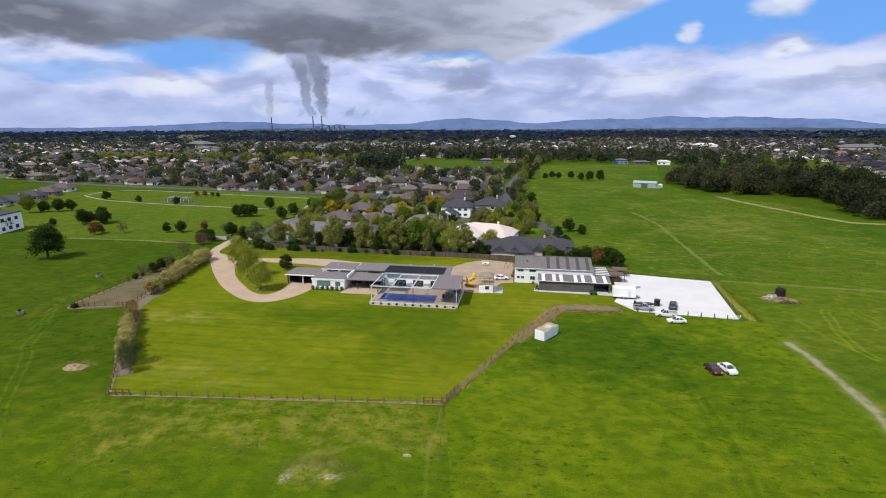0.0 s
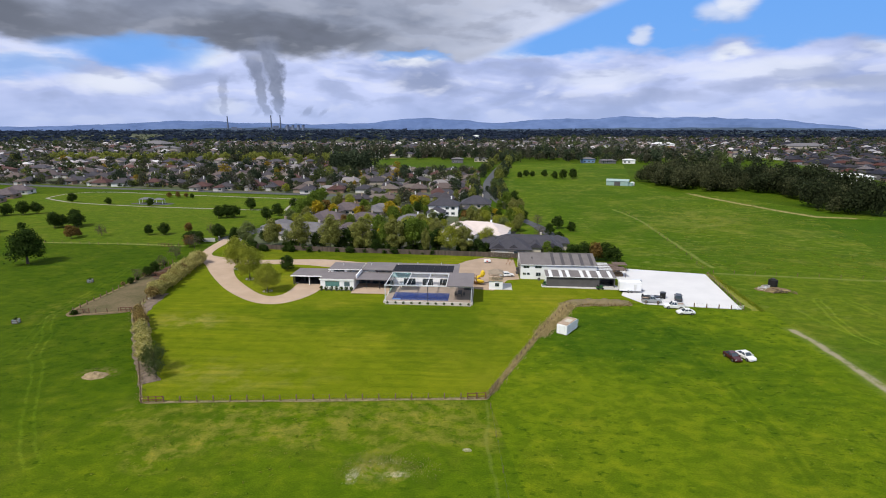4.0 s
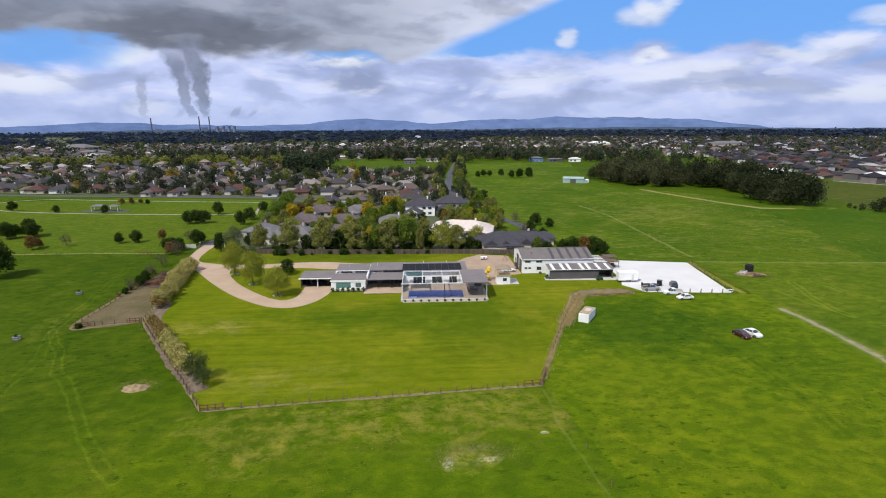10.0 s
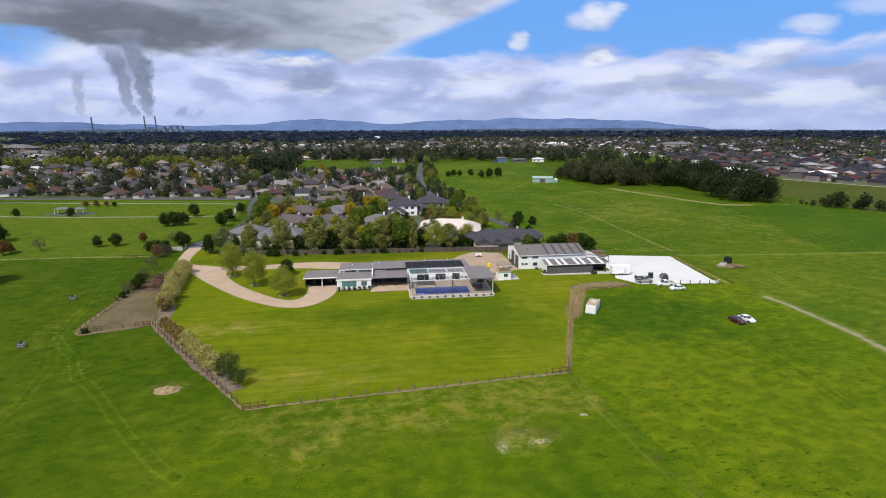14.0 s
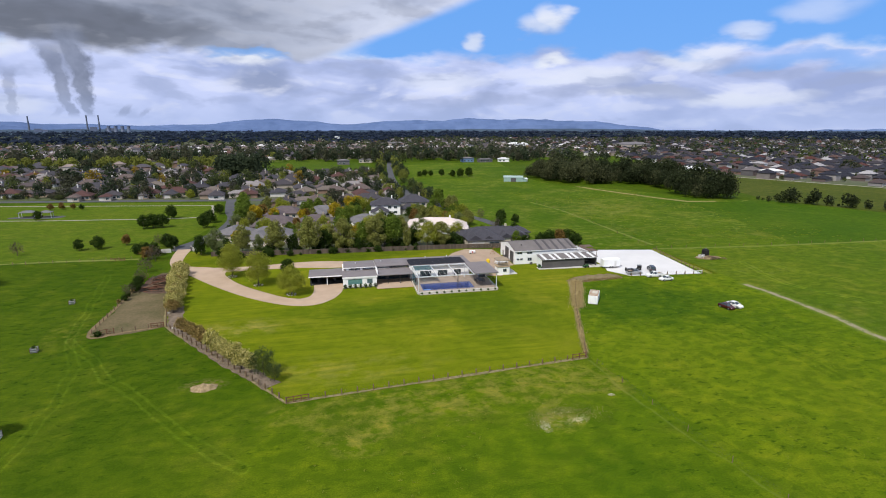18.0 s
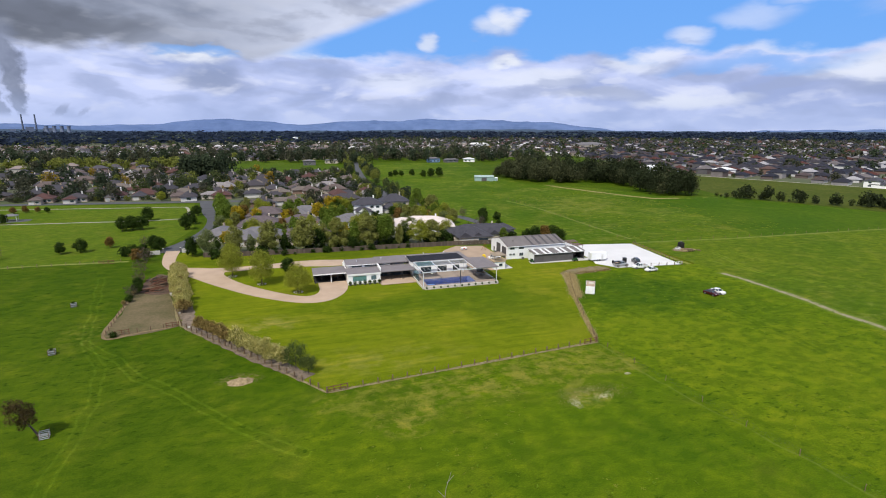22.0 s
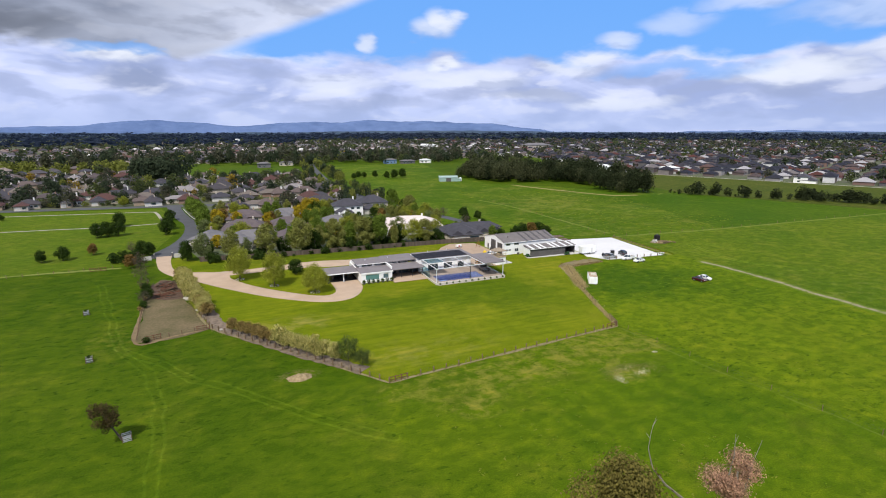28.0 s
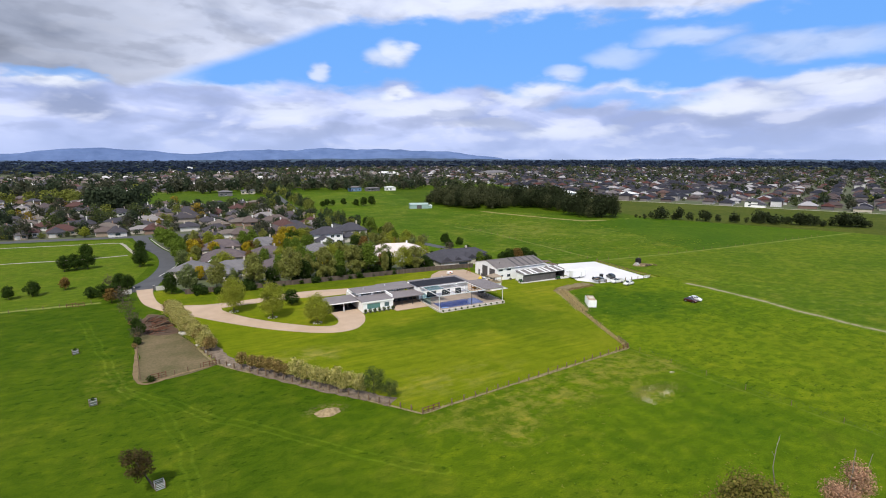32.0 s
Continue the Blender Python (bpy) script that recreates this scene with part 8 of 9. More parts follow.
def park_shelter():
    for n, (x, y, w, dd) in enumerate(((-213, 286.5, 3.4, 2.0), (-204, 285.0, 2.6, 1.8))):
        h = thing("park_shelter", x, y, 0.03, 8, "low open park shelter with grey roof", "shelter", "park shelters")
        for px in (-w + 0.2, w - 0.2):
            for py in (-dd + 0.2, dd - 0.2):
                part("post", boxes((px - 0.08, px + 0.08, py - 0.08, py + 0.08, 0, 2.5)), STEEL, h)
        bm = bmesh.new()
        hip_roof(bm, -w, w, -dd, dd, 2.5, 0.9, 0.2)
        part("roof", bm, mat("grey_shelter_roof", (0.17, 0.17, 0.19), (0.12, 0.12, 0.135), rough=0.7), h)
        part("bench", boxes((-w + 0.8, w - 0.8, -0.3, 0.3, 0.42, 0.5), (-w + 1.0, -w + 1.2, -0.3, 0.3, 0, 0.42), (w - 1.2, w - 1.0, -0.3, 0.3, 0, 0.42)), TIMBER, h)


park_shelter()
ground_sheet("park_court", slab(rough_outline([(-220, 283), (-199, 281), (-197, 288), (-208, 290), (-219, 289)], 0.6, 3), -0.05, 0.04), ASPHALT, "grey paved patch round the park shelters", "paving")
SUBURB = mat("suburban_ground", (0.060, 0.085, 0.026), (0.105, 0.098, 0.076), scale=0.03, grain=0.25, rough=0.95, space="World", bump=0.0)
ground_sheet("suburb_ground_1", slab([(-126, 334), (-420, 390), (-1900, 700), (-1900, 2600), (-150, 2600), (-150, 760), (-165, 520), (-20, 500), (-14, 300), (3, 200), (4, 176), (-104, 184), (-111, 212), (-104, 240), (-106, 262), (-112, 290), (-118, 330)], -0.05, 0.016), SUBURB, "garden and street ground of the suburb", "suburb ground")
ESTATE = [(305, 400), (345, 318), (380, 236), (470, 60), (2200, -300), (2600, 2000), (700, 2600), (420, 900), (330, 560)]
ground_sheet("suburb_ground_2", slab(ESTATE, -0.05, 0.016), SUBURB, "garden and street ground of the estate", "suburb ground")
ground_sheet("estate_road", strip([(300, 402), (340, 316), (376, 232), (460, 50)], 4, -0.05, 0.05), PATHCONC, "pale road along the estate edge", "road")
ground_sheet("sports_field", slab([(-156, 520), (-24, 540), (-16, 640), (-60, 725), (-150, 715), (-170, 610)], -0.05, 0.024), grass_mat("oval_grass", ((0.060, 0.112, 0.008), (0.080, 0.130, 0.010), (0.105, 0.140, 0.016), (0.055, 0.104, 0.007))), "flat green field beyond the suburb", "field")
ground_sheet("golf_fairway", slab([(-420, 640), (-180, 640), (-60, 690), (-60, 720), (-240, 740), (-430, 720)], -0.05, 0.02), grass_mat("pale_fairway", ((0.14, 0.17, 0.035), (0.17, 0.19, 0.045), (0.20, 0.20, 0.06), (0.13, 0.16, 0.03))), "pale mown fairway under tall gums", "fairway")

NORTHFIELD = [(-8, 176), (60, 158), (300, 130), (300, 400), (240, 420), (200, 660), (-12, 660)]
PARKPOLY = [(-340, 345), (-290, 200), (-120, 180), (-120, 334)]
FAIRWAY = [(-430, 635), (-60, 635), (-20, 520), (-10, 730), (-430, 745)]
SPORT = [(-165, 515), (-15, 530), (-10, 735), (-175, 725)]
GARDEN = [(-126, 160), (40, 150), (8, 200), (8, 285), (-100, 282), (-126, 220)]
GAPS = (NORTHFIELD, PARKPOLY, FAIRWAY, SPORT, WOOD, GARDEN)


def free(x, y):
    if any(inside(p, x, y) for p in GAPS):
        return False
    if y < 339 + max(0, -x - 123) * 0.16 and x < -100:
        return False
    if x > 150 and not inside(ESTATE, x, y) and y < 640:
        return False
    if x > 20 and y < 640 and not inside(ESTATE, x, y):
        return False
    return True


rt = random.Random(21)
lots = []
for zone, ang, x0, x1, y0, y1, sx, sy in (("west", 8, -1400, -18, 284, 1330, 18.5, 29), ("north", -12, -300, 520, 740, 1900, 19, 31), ("estate", 24, 300, 1700, -250, 1900, 15.6, 22.5)):
    c, s = math.cos(radians(ang)), math.sin(radians(ang))
    cx, cy = (x0 + x1) / 2, (y0 + y1) / 2
    R = max(x1 - x0, y1 - y0) * 0.75
    v, row = -R, 0
    while v < R:
        u = -R + rt.uniform(0, 10)
        while u < R:
            x, y = cx + c * u - s * v, cy + s * u + c * v
            if x0 < x < x1 and y0 < y < y1 and free(x, y) and (zone != "estate" or inside(ESTATE, x, y)) and (zone != "north" or x > -150 or y > 1750):
                dist = math.hypot(x + 60, y)
                if rt.random() < (0.82 if dist < 900 else 0.66):
                    lots.append((x + rt.uniform(-1.5, 1.5), y + rt.uniform(-1.5, 1.5), ang + (0 if row % 2 else 180) + rt.choice((0, 0, 90)), rt.uniform(11.0, 15.5), rt.uniform(8.5, 11.0), zone))
            u += sx * rt.uniform(0.92, 1.12)
        v += sy if row % 2 else sy * 0.72
        row += 1
lots.sort(key=lambda p: math.hypot(p[0] + 60, p[1]) + (0 if p[0] < 0 else 90))
NEAR = 150
patterns, estate_patterns = [], []
for n, (x, y, a, w, d, zone) in enumerate(lots[:NEAR]):
    lb = "single-storey tiled house in the %s" % ("new estate beyond the creek" if zone == "estate" else "suburb beyond the park")
    if zone == "estate":
        if len(estate_patterns) < 4:
            estate_patterns.append(dwelling(x, y, a, w, d, DARKTILE, (CREAM, WHITE, BRICK, WHITE)[len(estate_patterns)], label=lb, group="estate houses", rise=0.24, storeys=2 if len(estate_patterns) == 1 else 1))
        else:
            copy_thing(estate_patterns[n % 4], pose(x, y, 0, 0, 0, a))
    elif len(patterns) < 7:
        patterns.append(dwelling(x, y, a, w, d, label=lb, group="suburban houses", rise=0.24 + 0.02 * len(patterns)))
    else:
        ob = copy_thing(patterns[n % 7], pose(x, y, 0, 0, 0, a))
        ob["label"] = lb


def far_houses(rows, roof_m, word):
    """All farther houses of the town: open boxes with hipped roofs, in two meshes."""
    wall, hip, tri = [], [], []
    for x, y, a, w, d, zone in rows:
        c, s = math.cos(radians(a)), math.sin(radians(a))
        T = lambda p: (x + c * p[0] - s * p[1], y + s * p[0] + c * p[1], p[2])
        W, D, h = w / 2, d / 2, rt.choice((2.6, 2.6, 2.7, 5.2)) if zone == "estate" else rt.choice((2.6, 2.6, 2.6, 2.8, 5.0))
        cs = [(-W, -D), (W, -D), (W, D), (-W, D)]
        for i in range(4):
            p, q = cs[i], cs[(i + 1) % 4]
            wall += [T((*p, 0)), T((*q, 0)), T((*q, h)), T((*p, h))]
        W, D = W + 0.6, D + 0.6
        k, rz = min(W, D), h + min(W, D) * rt.uniform(0.42, 0.6)
        A, B = (-W + k, 0, rz), (W - k + 0.01, 0, rz)
        c0, c1, c2, c3 = (-W, -D, h), (W, -D, h), (W, D, h), (-W, D, h)
        hip.append([T(q) for q in (c0, c1, c2, c3, A, B)])
    tagged(quads_object("far_%s_walls" % word, np.array(wall), 4, FARWALL if word == "suburb" else ESTATEWALL), "walls of many far suburban houses", "houses", kind="stuff")
    v = np.array(hip).reshape(-1, 3)
    n = len(hip)
    faces = []
    for i in range(n):
        b = 6 * i
        faces += [(b, b + 1, b + 5, b + 4), (b + 1, b + 2, b + 5), (b + 2, b + 3, b + 4, b + 5), (b + 3, b, b + 4)]
    me = bpy.data.meshes.new("far_%s_roofs" % word)
    me.from_pydata(v.tolist(), [], faces)
    me.materials.append(roof_m)
    tagged(new("far_%s_roofs" % word, me), "tiled roofs of many far suburban houses", "houses", kind="stuff")


FARROOF = mat("far_roofs", (0.2, 0.2, 0.2), scale=0.2, grain=1.0, rough=0.7, bump=0.0, palette=("island", (0.070, 0.064, 0.078), (0.115, 0.092, 0.095), (0.052, 0.050, 0.064), (0.18, 0.14, 0.13), (0.074, 0.068, 0.080), (0.34, 0.31, 0.32), (0.12, 0.058, 0.052), (0.054, 0.052, 0.066), (0.58, 0.56, 0.57), (0.078, 0.070, 0.082), (0.24, 0.195, 0.175), (0.065, 0.060, 0.075)))
FARWALL = mat("far_walls", (0.5, 0.45, 0.4), scale=0.2, grain=1.0, rough=0.9, bump=0.0, palette=("island", (0.34, 0.28, 0.23), (0.50, 0.47, 0.43), (0.26, 0.17, 0.13), (0.68, 0.66, 0.64), (0.36, 0.31, 0.26), (0.30, 0.26, 0.22)))
ESTATEWALL = mat("estate_walls", (0.4, 0.4, 0.4), scale=0.2, grain=1.0, rough=0.9, bump=0.0, palette=("island", (0.20, 0.18, 0.18), (0.62, 0.62, 0.64), (0.14, 0.11, 0.105), (0.26, 0.25, 0.26), (0.34, 0.32, 0.32), (0.12, 0.115, 0.125), (0.20, 0.13, 0.11)))
ESTATEROOF = mat("estate_roofs", (0.1, 0.1, 0.1), scale=0.2, grain=1.0, rough=0.85, spec=0.1, bump=0.0, palette=("island", (0.030, 0.030, 0.042), (0.046, 0.043, 0.054), (0.025, 0.026, 0.038), (0.085, 0.036, 0.032), (0.037, 0.036, 0.048), (0.080, 0.062, 0.064), (0.028, 0.030, 0.043), (0.34, 0.33, 0.35), (0.034, 0.034, 0.047), (0.105, 0.066, 0.060), (0.026, 0.028, 0.041), (0.050, 0.046, 0.056), (0.031, 0.032, 0.044), (0.15, 0.135, 0.14)))
far_houses([p for p in lots[NEAR:] if p[5] == "estate"], ESTATEROOF, "estate")
far_houses([p for p in lots[NEAR:] if p[5] != "estate"], FARROOF, "suburb")

# ---- far trees ----


def far_trees(name, spots, material, label, count=34, leaf=0.06):
    """Many trees in one mesh: clumps of leaf faces, spots are rows of x, y, height, width."""
    g = np.random.default_rng(len(spots))
    base = []
    for k in range(5):
        blobs = crown_blobs(g, 1.0, 1.0, 0.12, "round" if k < 3 else "wide")
        base.append(leaf_cloud(g, blobs, count, 0.15 if count < 60 else leaf, 0.6))
    out = []
    for x, y, h, w in spots:
        q = base[int(g.integers(0, 5))]
        a = g.random() * 6.283
        c, s = math.cos(a), math.sin(a)
        out.append(np.stack([x + w * (c * q[:, 0] - s * q[:, 1]), y + w * (s * q[:, 0] + c * q[:, 1]), h * q[:, 2]], 1))
    return tagged(quads_object(name, np.concatenate(out), 4, material), label, "trees", kind="stuff")


kinds = {"dark": [], "mid": [], "gum": [], "fresh": [], "gold": []}
for x, y, a, w, d, zone in lots:
    dist = math.hypot(x + 60, y)
    m = 4.0 if dist < 800 else 1.5
    if zone == "north":
        m *= 1.7
    if zone == "estate":
        m *= 0.14 if dist < 900 else 0.5
    if x < -120 and y < 800:
        m *= 0.9
    for _ in range(int(m) + (rt.random() < m % 1)):
        tx, ty = x + rt.uniform(-12, 12), y + rt.choice((-1, 1)) * rt.uniform(8, 13)
        h = rt.uniform(3.0, 7.5) + 5.0 * (rt.random() < 0.16)
        if free(tx, ty):
            k = rt.choices(("dark", "mid", "gum", "fresh", "gold"), (5, 3.0, 3.2, 0.8, 0.35 if zone != "estate" else 0.05) if dist < 800 else (5, 1.4, 4.5, 0.15, 0.06))[0]
            kinds[k].append((tx, ty, h, h * rt.uniform(0.7, 1.05)))
GARDENS = [(-104, 200), (2, 182), (8, 286), (-100, 286)]
SPOTS = [(-86, 205), (-67, 204), (-101, 212), (-87, 233), (-69, 232), (-85, 262), (-66, 262), (-47, 232), (-16, 211), (-10, 209), (-24, 212), (-4, 187), (8, 186), (-34, 262), (-18, 270), (-16, 199), (-14, 204)]
made = 0
while made < 170:
    x, y = rt.uniform(-104, 6), rt.uniform(188, 290)
    if inside(GARDENS, x, y) and all(math.hypot(x - a, (y - b) * 1.15) > 8.6 for a, b in SPOTS):
        k = rt.choices(("dark", "green", "gold", "rust", "sage", "row", "bush", "drive"), (1.4, 3, 0.9, 0.7, 1.6, 2.4, 1.2, 1.8))[0]
        plant(k, x, y, rt.uniform(0.34, 0.80), label={"drive": "yellow-green garden tree between houses", "dark": "dark evergreen garden tree between houses", "green": "leafy green garden tree between houses", "gold": "golden-leaved garden tree between houses", "rust": "russet garden tree between houses", "sage": "grey-green garden tree between houses", "row": "upright fresh-green garden tree between houses", "bush": "dark garden bush between houses"}[k], group="garden trees")
        made += 1
for x, y, s in ((-60, 249, 1.0), (-57, 246, 0.8), (-90, 252, 0.75), (-9, 208, 0.5), (-76, 247, 0.7), (-52, 282, 0.9), (-47, 286, 0.8)):
    plant("gold", x, y, s, label="bright golden-leaved tree between houses", group="garden trees")
for _ in range(360):   # tall gums and shelter belts on the plain
    x, y = rt.uniform(-430, 240), rt.uniform(640, 820)
    if not inside([(-165, 500), (-15, 500), (-15, 690), (-165, 690)], x, y) and not inside([(20, 500), (200, 500), (200, 690), (20, 690)], x, y) and rt.random() < (0.75 if x < -60 else 0.9):
        h = rt.uniform(9, 19)
        kinds["gum" if rt.random() < 0.6 else "dark"].append((x, y, h, h * rt.uniform(0.6, 0.85)))
for _ in range(26):
    kinds["dark"].append((-147 + rt.uniform(-20, 20), 505 + rt.uniform(-7, 7), rt.uniform(15, 21), rt.uniform(14, 18)))
for _ in range(170):
    t = rt.random()
    kinds[rt.choice(("dark", "mid", "fresh"))].append((-14 + 40 * t * t + rt.choice((-1, 1)) * rt.uniform(4.5, 13), 300 + 460 * t, rt.uniform(4, 10), rt.uniform(4, 8)))
for _ in range(130):
    kinds["fresh"].append((rt.uniform(-600, -190), 640 + rt.uniform(-26, 26), rt.uniform(9, 13), rt.uniform(9, 13)))
for _ in range(110):
    x, y = rt.uniform(-20, 330), rt.uniform(645, 740)
    kinds[rt.choice(("dark", "gum", "mid"))].append((x, y, rt.uniform(8, 15), rt.uniform(8, 13)))
for _ in range(2600):
    a, r = radians(rt.uniform(-62, 74)), 820 + 1500 * rt.random() ** 0.8
    x, y = -60 + r * math.sin(a), r * math.cos(a)
    h = rt.uniform(7, 15)
    kinds[rt.choice(("dark", "gum", "gum", "mid", "dark"))].append((x, y, h, h * rt.uniform(0.8, 1.5)))
for i in range(150):   # hedges and street trees before the first houses
    x = rt.uniform(-420, -100)
    y = 345 + max(0, -x - 123) * 0.145 + rt.uniform(-3.5, 6)
    h = rt.choice((1.6, 2.0, 2.6, 3.4, 5.0))
    kinds[rt.choice(("dark", "mid", "gum", "fresh"))].append((x, y, h, h * rt.uniform(0.9, 1.6)))
FOREST = []
for _ in range(4600):
    a = radians(rt.uniform(-66, 80))
    r = (1450 if a < 0.10 else 2000) + (3050 if a < 0.10 else 2500) * rt.random()
    x, y = -60 + r * math.sin(a), r * math.cos(a)
    if noise.noise(Vector((x * 0.0011, y * 0.0024, 2.0))) > -0.22 or r > 3600:
        FOREST.append((x, y, rt.uniform(11, 22), rt.uniform(26, 60)))
# this leaf colour carries the bluish haze of the far plain
L_HAZEFOREST = leaves("plain_forest_haze", (0.034, 0.048, 0.082), (0.024, 0.036, 0.062), 0.2)
TOWN = (("dark", leaves("far_dark_leaves", (0.058, 0.078, 0.042), (0.038, 0.054, 0.031), 0.3), "dark evergreen trees scattered through the town"),
        ("mid", leaves("far_green_leaves", (0.098, 0.122, 0.042), (0.064, 0.086, 0.030), 0.3), "green garden trees scattered through the town"),
        ("gum", leaves("far_gum_leaves", (0.092, 0.096, 0.058), (0.060, 0.065, 0.042), 0.3), "olive gum trees over the plain"),
        ("fresh", leaves("far_spring_leaves", (0.225, 0.245, 0.055), (0.145, 0.165, 0.036), 0.3), "yellow-green spring trees in the town"),
        ("gold", leaves("far_golden_leaves", (0.33, 0.24, 0.035), (0.22, 0.155, 0.025), 0.3), "golden trees scattered through the town"))
for key, m_, lb in TOWN:
    front = [p for p in kinds[key] if math.hypot(p[0] + 60, p[1]) < 520]
    near = [p for p in kinds[key] if 520 <= math.hypot(p[0] + 60, p[1]) < 800]
    far_trees("street_%s_trees" % key, front, m_, lb, 420, 0.055)
    far = [p for p in kinds[key] if math.hypot(p[0] + 60, p[1]) >= 800]
    far_trees("town_%s_trees" % key, near, m_, lb, 170, 0.085)
    if far:
        far_trees("far_%s_trees" % key, far, m_, lb, 26)
far_trees("plain_forest", FOREST, L_HAZEFOREST, "forest covering the far plain, coloured dark blue by haze", 22)

belt, gums, creek = [], [], []
while len(belt) + len(gums) < 270:
    x, y = rt.uniform(110, 242), rt.uniform(272, 472)
    if inside(WOOD, x, y):
        h = rt.uniform(8.0, 17.0) + 4.0 * (rt.random() < 0.2)
        (belt if rt.random() < 0.25 + 0.55 * (x > 165) else gums).append((x, y, h, h * rt.uniform(0.55, 1.0)))
for i in range(30):
    t = i / 29
    h = rt.choice((2.0, 3.0, 4.5, 7.0, 9.0)) * rt.uniform(0.85, 1.15)
    creek.append((199 + 46 * t + rt.uniform(-3, 3), 264 - 56 * t + rt.uniform(-4, 4), h, h * rt.uniform(0.8, 1.1)))
for i in range(44):
    t = i / 43
    h = rt.choice((2.5, 3.5, 5.0, 7.5, 9.5)) * rt.uniform(0.85, 1.15)
    creek.append((246 + 44 * t + rt.uniform(-3, 3), 205 - 50 * t + rt.uniform(-5, 5), h, h * rt.uniform(0.9, 1.3)))
far_trees("woodland_belt", belt, L_WOOD, "dense dark woodland belt beside the field", 760, 0.040)
far_trees("woodland_gums", gums, leaves("woodland_olive_leaves", (0.092, 0.100, 0.046), (0.054, 0.062, 0.030)), "olive gums standing in the woodland belt", 640, 0.038)
far_trees("creek_line_trees", creek, L_WOOD, "scrubby dark trees in a line along the creek", 300, 0.06)

# far public buildings on the plain
for x, y, w, d, h, m_, lb in ((112, 655, 15, 9, 5, mat("blue_cladding", (0.20, 0.32, 0.52), (0.15, 0.25, 0.44)), "blue-clad hall beyond the field"), (134, 648, 18, 9, 3.6, GREYTILE, "long white building beyond the field"), (160, 650, 14, 9, 4, WHITE, "white house beyond the field"), (-19, 668, 16, 9, 4, CREAM, "white farm buildings among trees"), (-48, 640, 14, 10, 5, GREYTILE, "grey barn at the field edge"),
                              (265, 420, 26, 14, 7, WHITE, "white two-storey building on the rise"), (235, 470, 34, 16, 6, CREAM, "cream school building behind the wood"), (330, 392, 16, 12, 6, WHITE, "white two-storey house at the estate edge"), (-46, 1700, 18, 14, 13, WHITE, "white stepped tower building in the town"), (-380, 900, 40, 20, 7, CREAM, "white warehouse roof in the town"), (-560, 860, 40, 22, 7, CREAM, "white warehouse roof in the town"), (-700, 1050, 60, 40, 8, GREYTILE, "grey warehouse in the town"), (360, 1150, 44, 20, 7, WHITE, "white shops in the town"), (90, 1250, 34, 18, 7, CREAM, "white shops in the town"), (560, 1000, 70, 30, 9, CREAM, "cream factory in the town")):
    b = thing("public_building", x, y, 0, rt.uniform(-15, 15), lb, "building")
    part("wall", boxes((-w / 2, w / 2, -d / 2, d / 2, 0, h)), m_, b)
    bm = bmesh.new()
    hip_roof(bm, -w / 2, w / 2, -d / 2, d / 2, h, d * 0.16, 0.8)
    part("roof", bm, PALESHEET if m_ is WHITE else GREYTILE, b)
    for i in range(max(2, int(w / 5))):
        window(b, -w / 2 + 1 + i * 5, -w / 2 + 3.4 + i * 5, -d / 2 - 0.03, 1.0, min(h - 0.8, 2.8), GLASSDARK, STEEL, mullions=1)

# ---- far hills and the power station ----


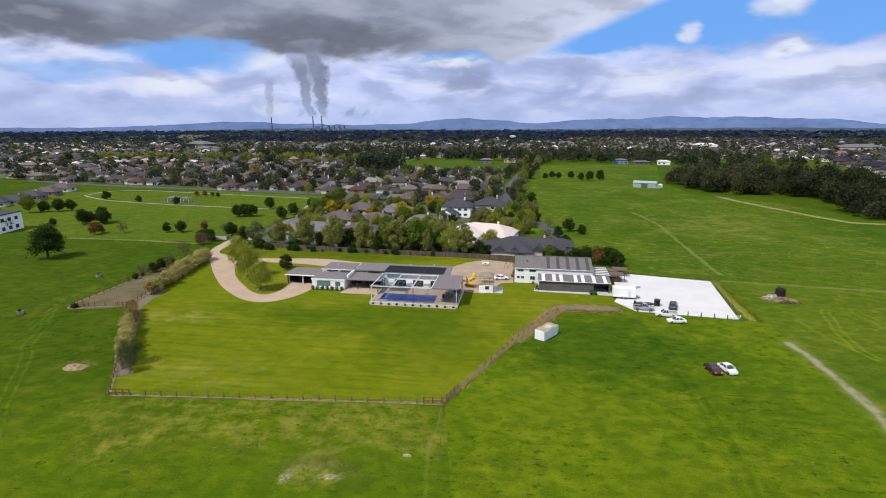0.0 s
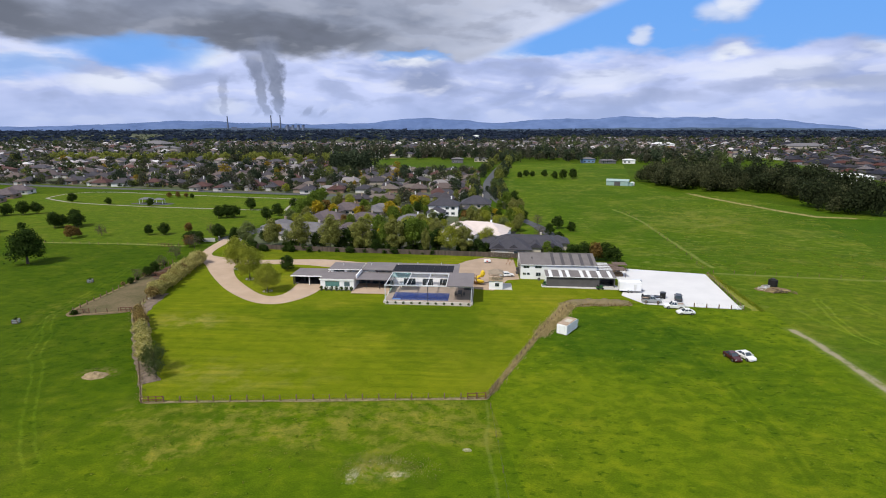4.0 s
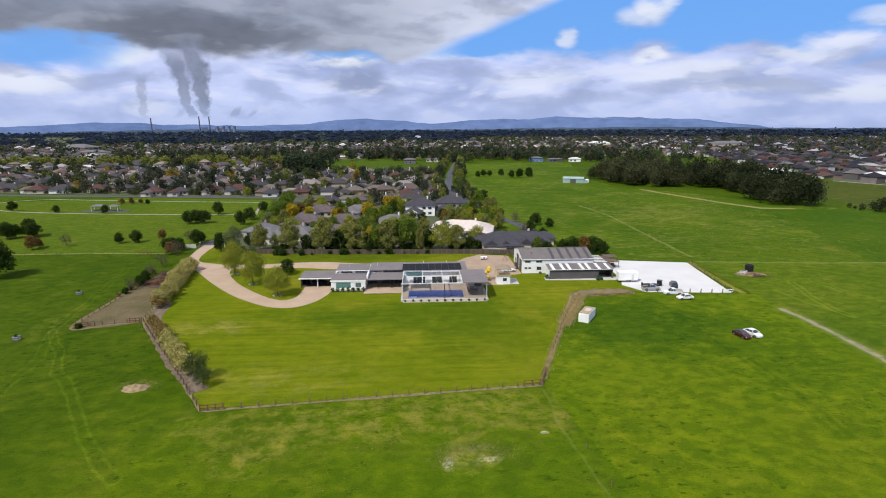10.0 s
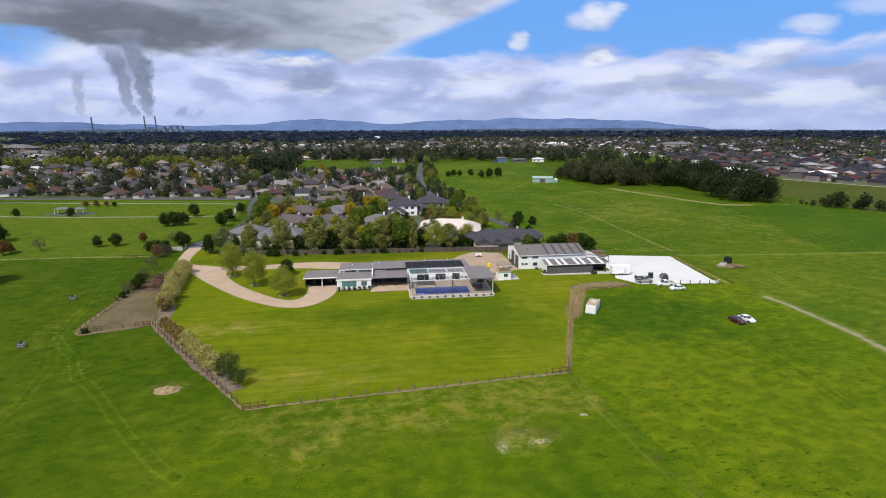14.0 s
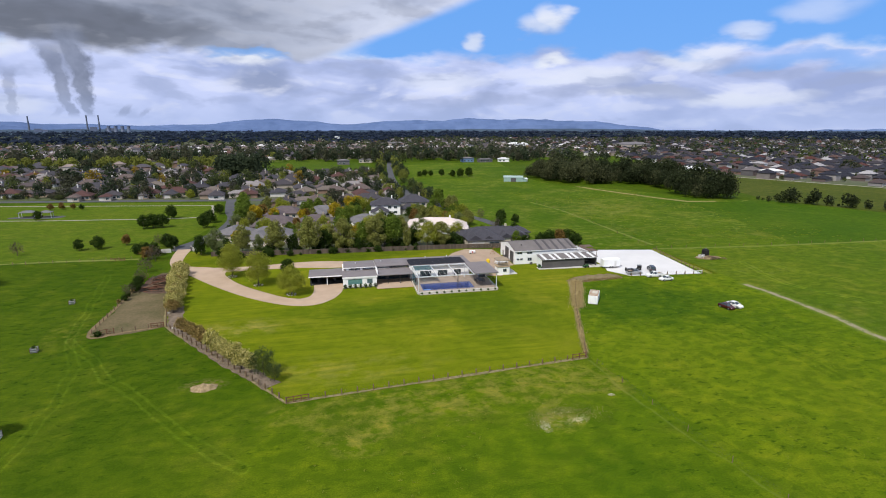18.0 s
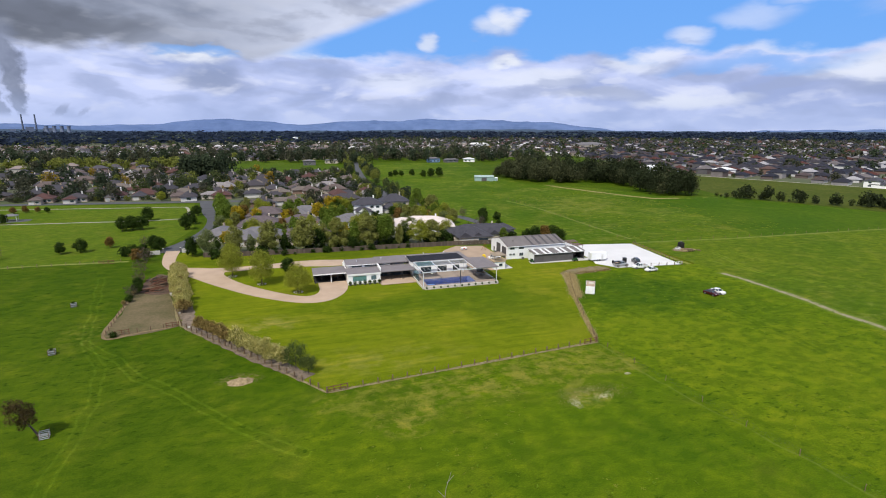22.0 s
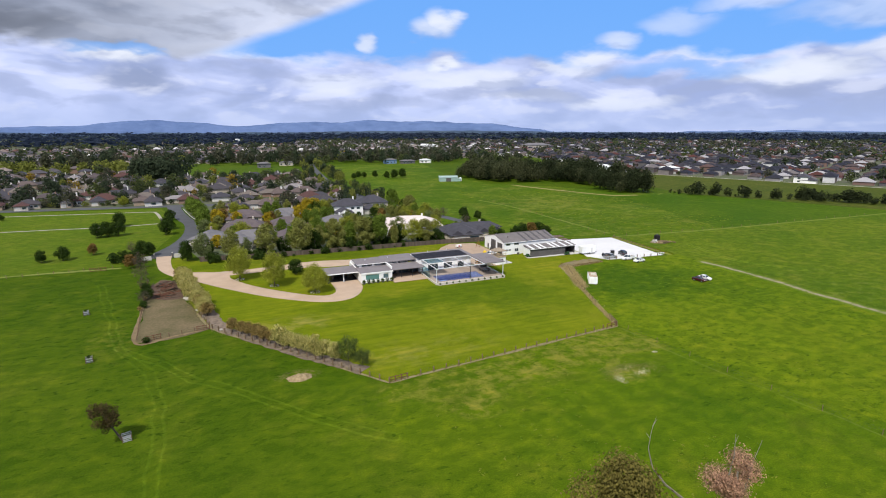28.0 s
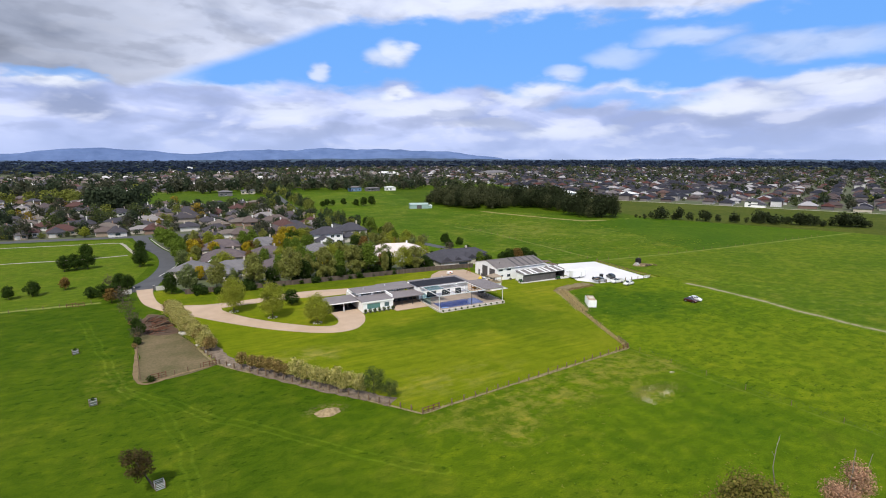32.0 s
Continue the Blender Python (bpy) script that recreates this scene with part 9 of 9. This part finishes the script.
def ridge(name, r0, r1, heights, material, label, seed, ripple):
    """A range of hills on a ring: heights by bearing, with folds."""
    bm = bmesh.new()
    rows = []
    n = 420
    for i in range(n + 1):
        az = -75 + 165 * i / n
        top = 0.0
        for a0, wd, hh in heights:
            top += hh * math.exp(-(((az - a0) / wd) ** 2))
        top += ripple * (noise.fractal(Vector((az * 0.30, seed, 0)), 0.9, 2.0, 6))
        col = []
        for k in range(7):
            t = k / 6
            r = r0 + (r1 - r0) * t + 40 * noise.noise(Vector((az * 0.3, t * 3, seed)))
            z = -2 + (max(top, 4) + 2) * (1 - (1 - t) ** 1.7) + (ripple * 1.2 * noise.noise(Vector((az * 0.5, t * 4, seed + 5))) * math.sin(math.pi * t))
            a = radians(az)
            col.append(bm.verts.new((-60 + r * math.sin(a), r * math.cos(a), z)))
        rows.append(col)
    for a, b in zip(rows, rows[1:]):
        for k in range(6):
            bm.faces.new((a[k], b[k], b[k + 1], a[k + 1]))
    return tagged(mesh_object(name, bm, material), label, "hills", kind="structure")


# hill ranges whose blue is haze put into their base colour
ridge("hills_near", 4000, 4400, ((-24, 9, 26), (2, 22, 14), (24, 14, 22), (-60, 20, 20), (60, 25, 22)), HILLHAZEDARK, "low wooded rise at the edge of the plain, coloured dark blue by haze", 3.0, 9)
ridge("hills_far", 4430, 4640, ((-30, 8, 60), (-6, 6, 66), (-17, 12, 46), (14, 8, 88), (5.5, 3.0, 24), (3, 12, 38), (22.5, 5.5, 62), (28, 4.5, 44), (-46, 12, 36), (33, 5, 20), (56, 9, 22), (60, 30, 12)), HILLHAZE, "long forested mountain range on the horizon, coloured blue by haze", 8.0, 13)


def power_station():
    p = thing("power_station", -1627, 3880, 0, 24, "distant power station with tall stacks and cooling towers", "power station")
    # both concrete tones have the blue-grey of distance haze mixed in
    steel = mat("hazy_concrete", (0.17, 0.20, 0.28), (0.13, 0.16, 0.23), scale=0.02, grain=0.1, rough=0.9)
    darkc = mat("hazy_dark_concrete", (0.13, 0.15, 0.20), (0.10, 0.12, 0.16), scale=0.02, grain=0.1, rough=0.9)
    for x, h in ((-304, 106), (0, 116), (66, 116)):
        s = part("stack", tubes(((x, 0, 0), (x, 0, h), 5.6, 3.8), n=14), darkc, p, "tall slim chimney stack")
        part("stack_rim", tubes(((x, 0, h), (x, 0, h + 4), 4.4, 4.4), n=14), steel, s)
    for x, w, h in ((32, 40, 44), (-50, 26, 32), (130, 60, 38), (-262, 40, 34), (-225, 26, 28)):
        part("boiler_house", boxes((x - w / 2, x + w / 2, -20, 20, 0, h)), steel, p)
    for i, x in enumerate((112, 152, 190, 226)):
        bm = bmesh.new()
        rings = []
        for k in range(9):
            t = k / 8
            r = 17 * (1 - 0.42 * math.sin(math.pi * min(1, t * 0.68 + 0.05)))
            rings.append([bm.verts.new((x + r * math.cos(j * 0.3927), -70 + r * math.sin(j * 0.3927), 50 * t)) for j in range(16)])
        for a, b in zip(rings, rings[1:]):
            for j in range(16):
                bm.faces.new((a[j], a[(j + 1) % 16], b[(j + 1) % 16], b[j]))
        part("cooling_tower", bm, steel, p, "waisted concrete cooling tower")


power_station()
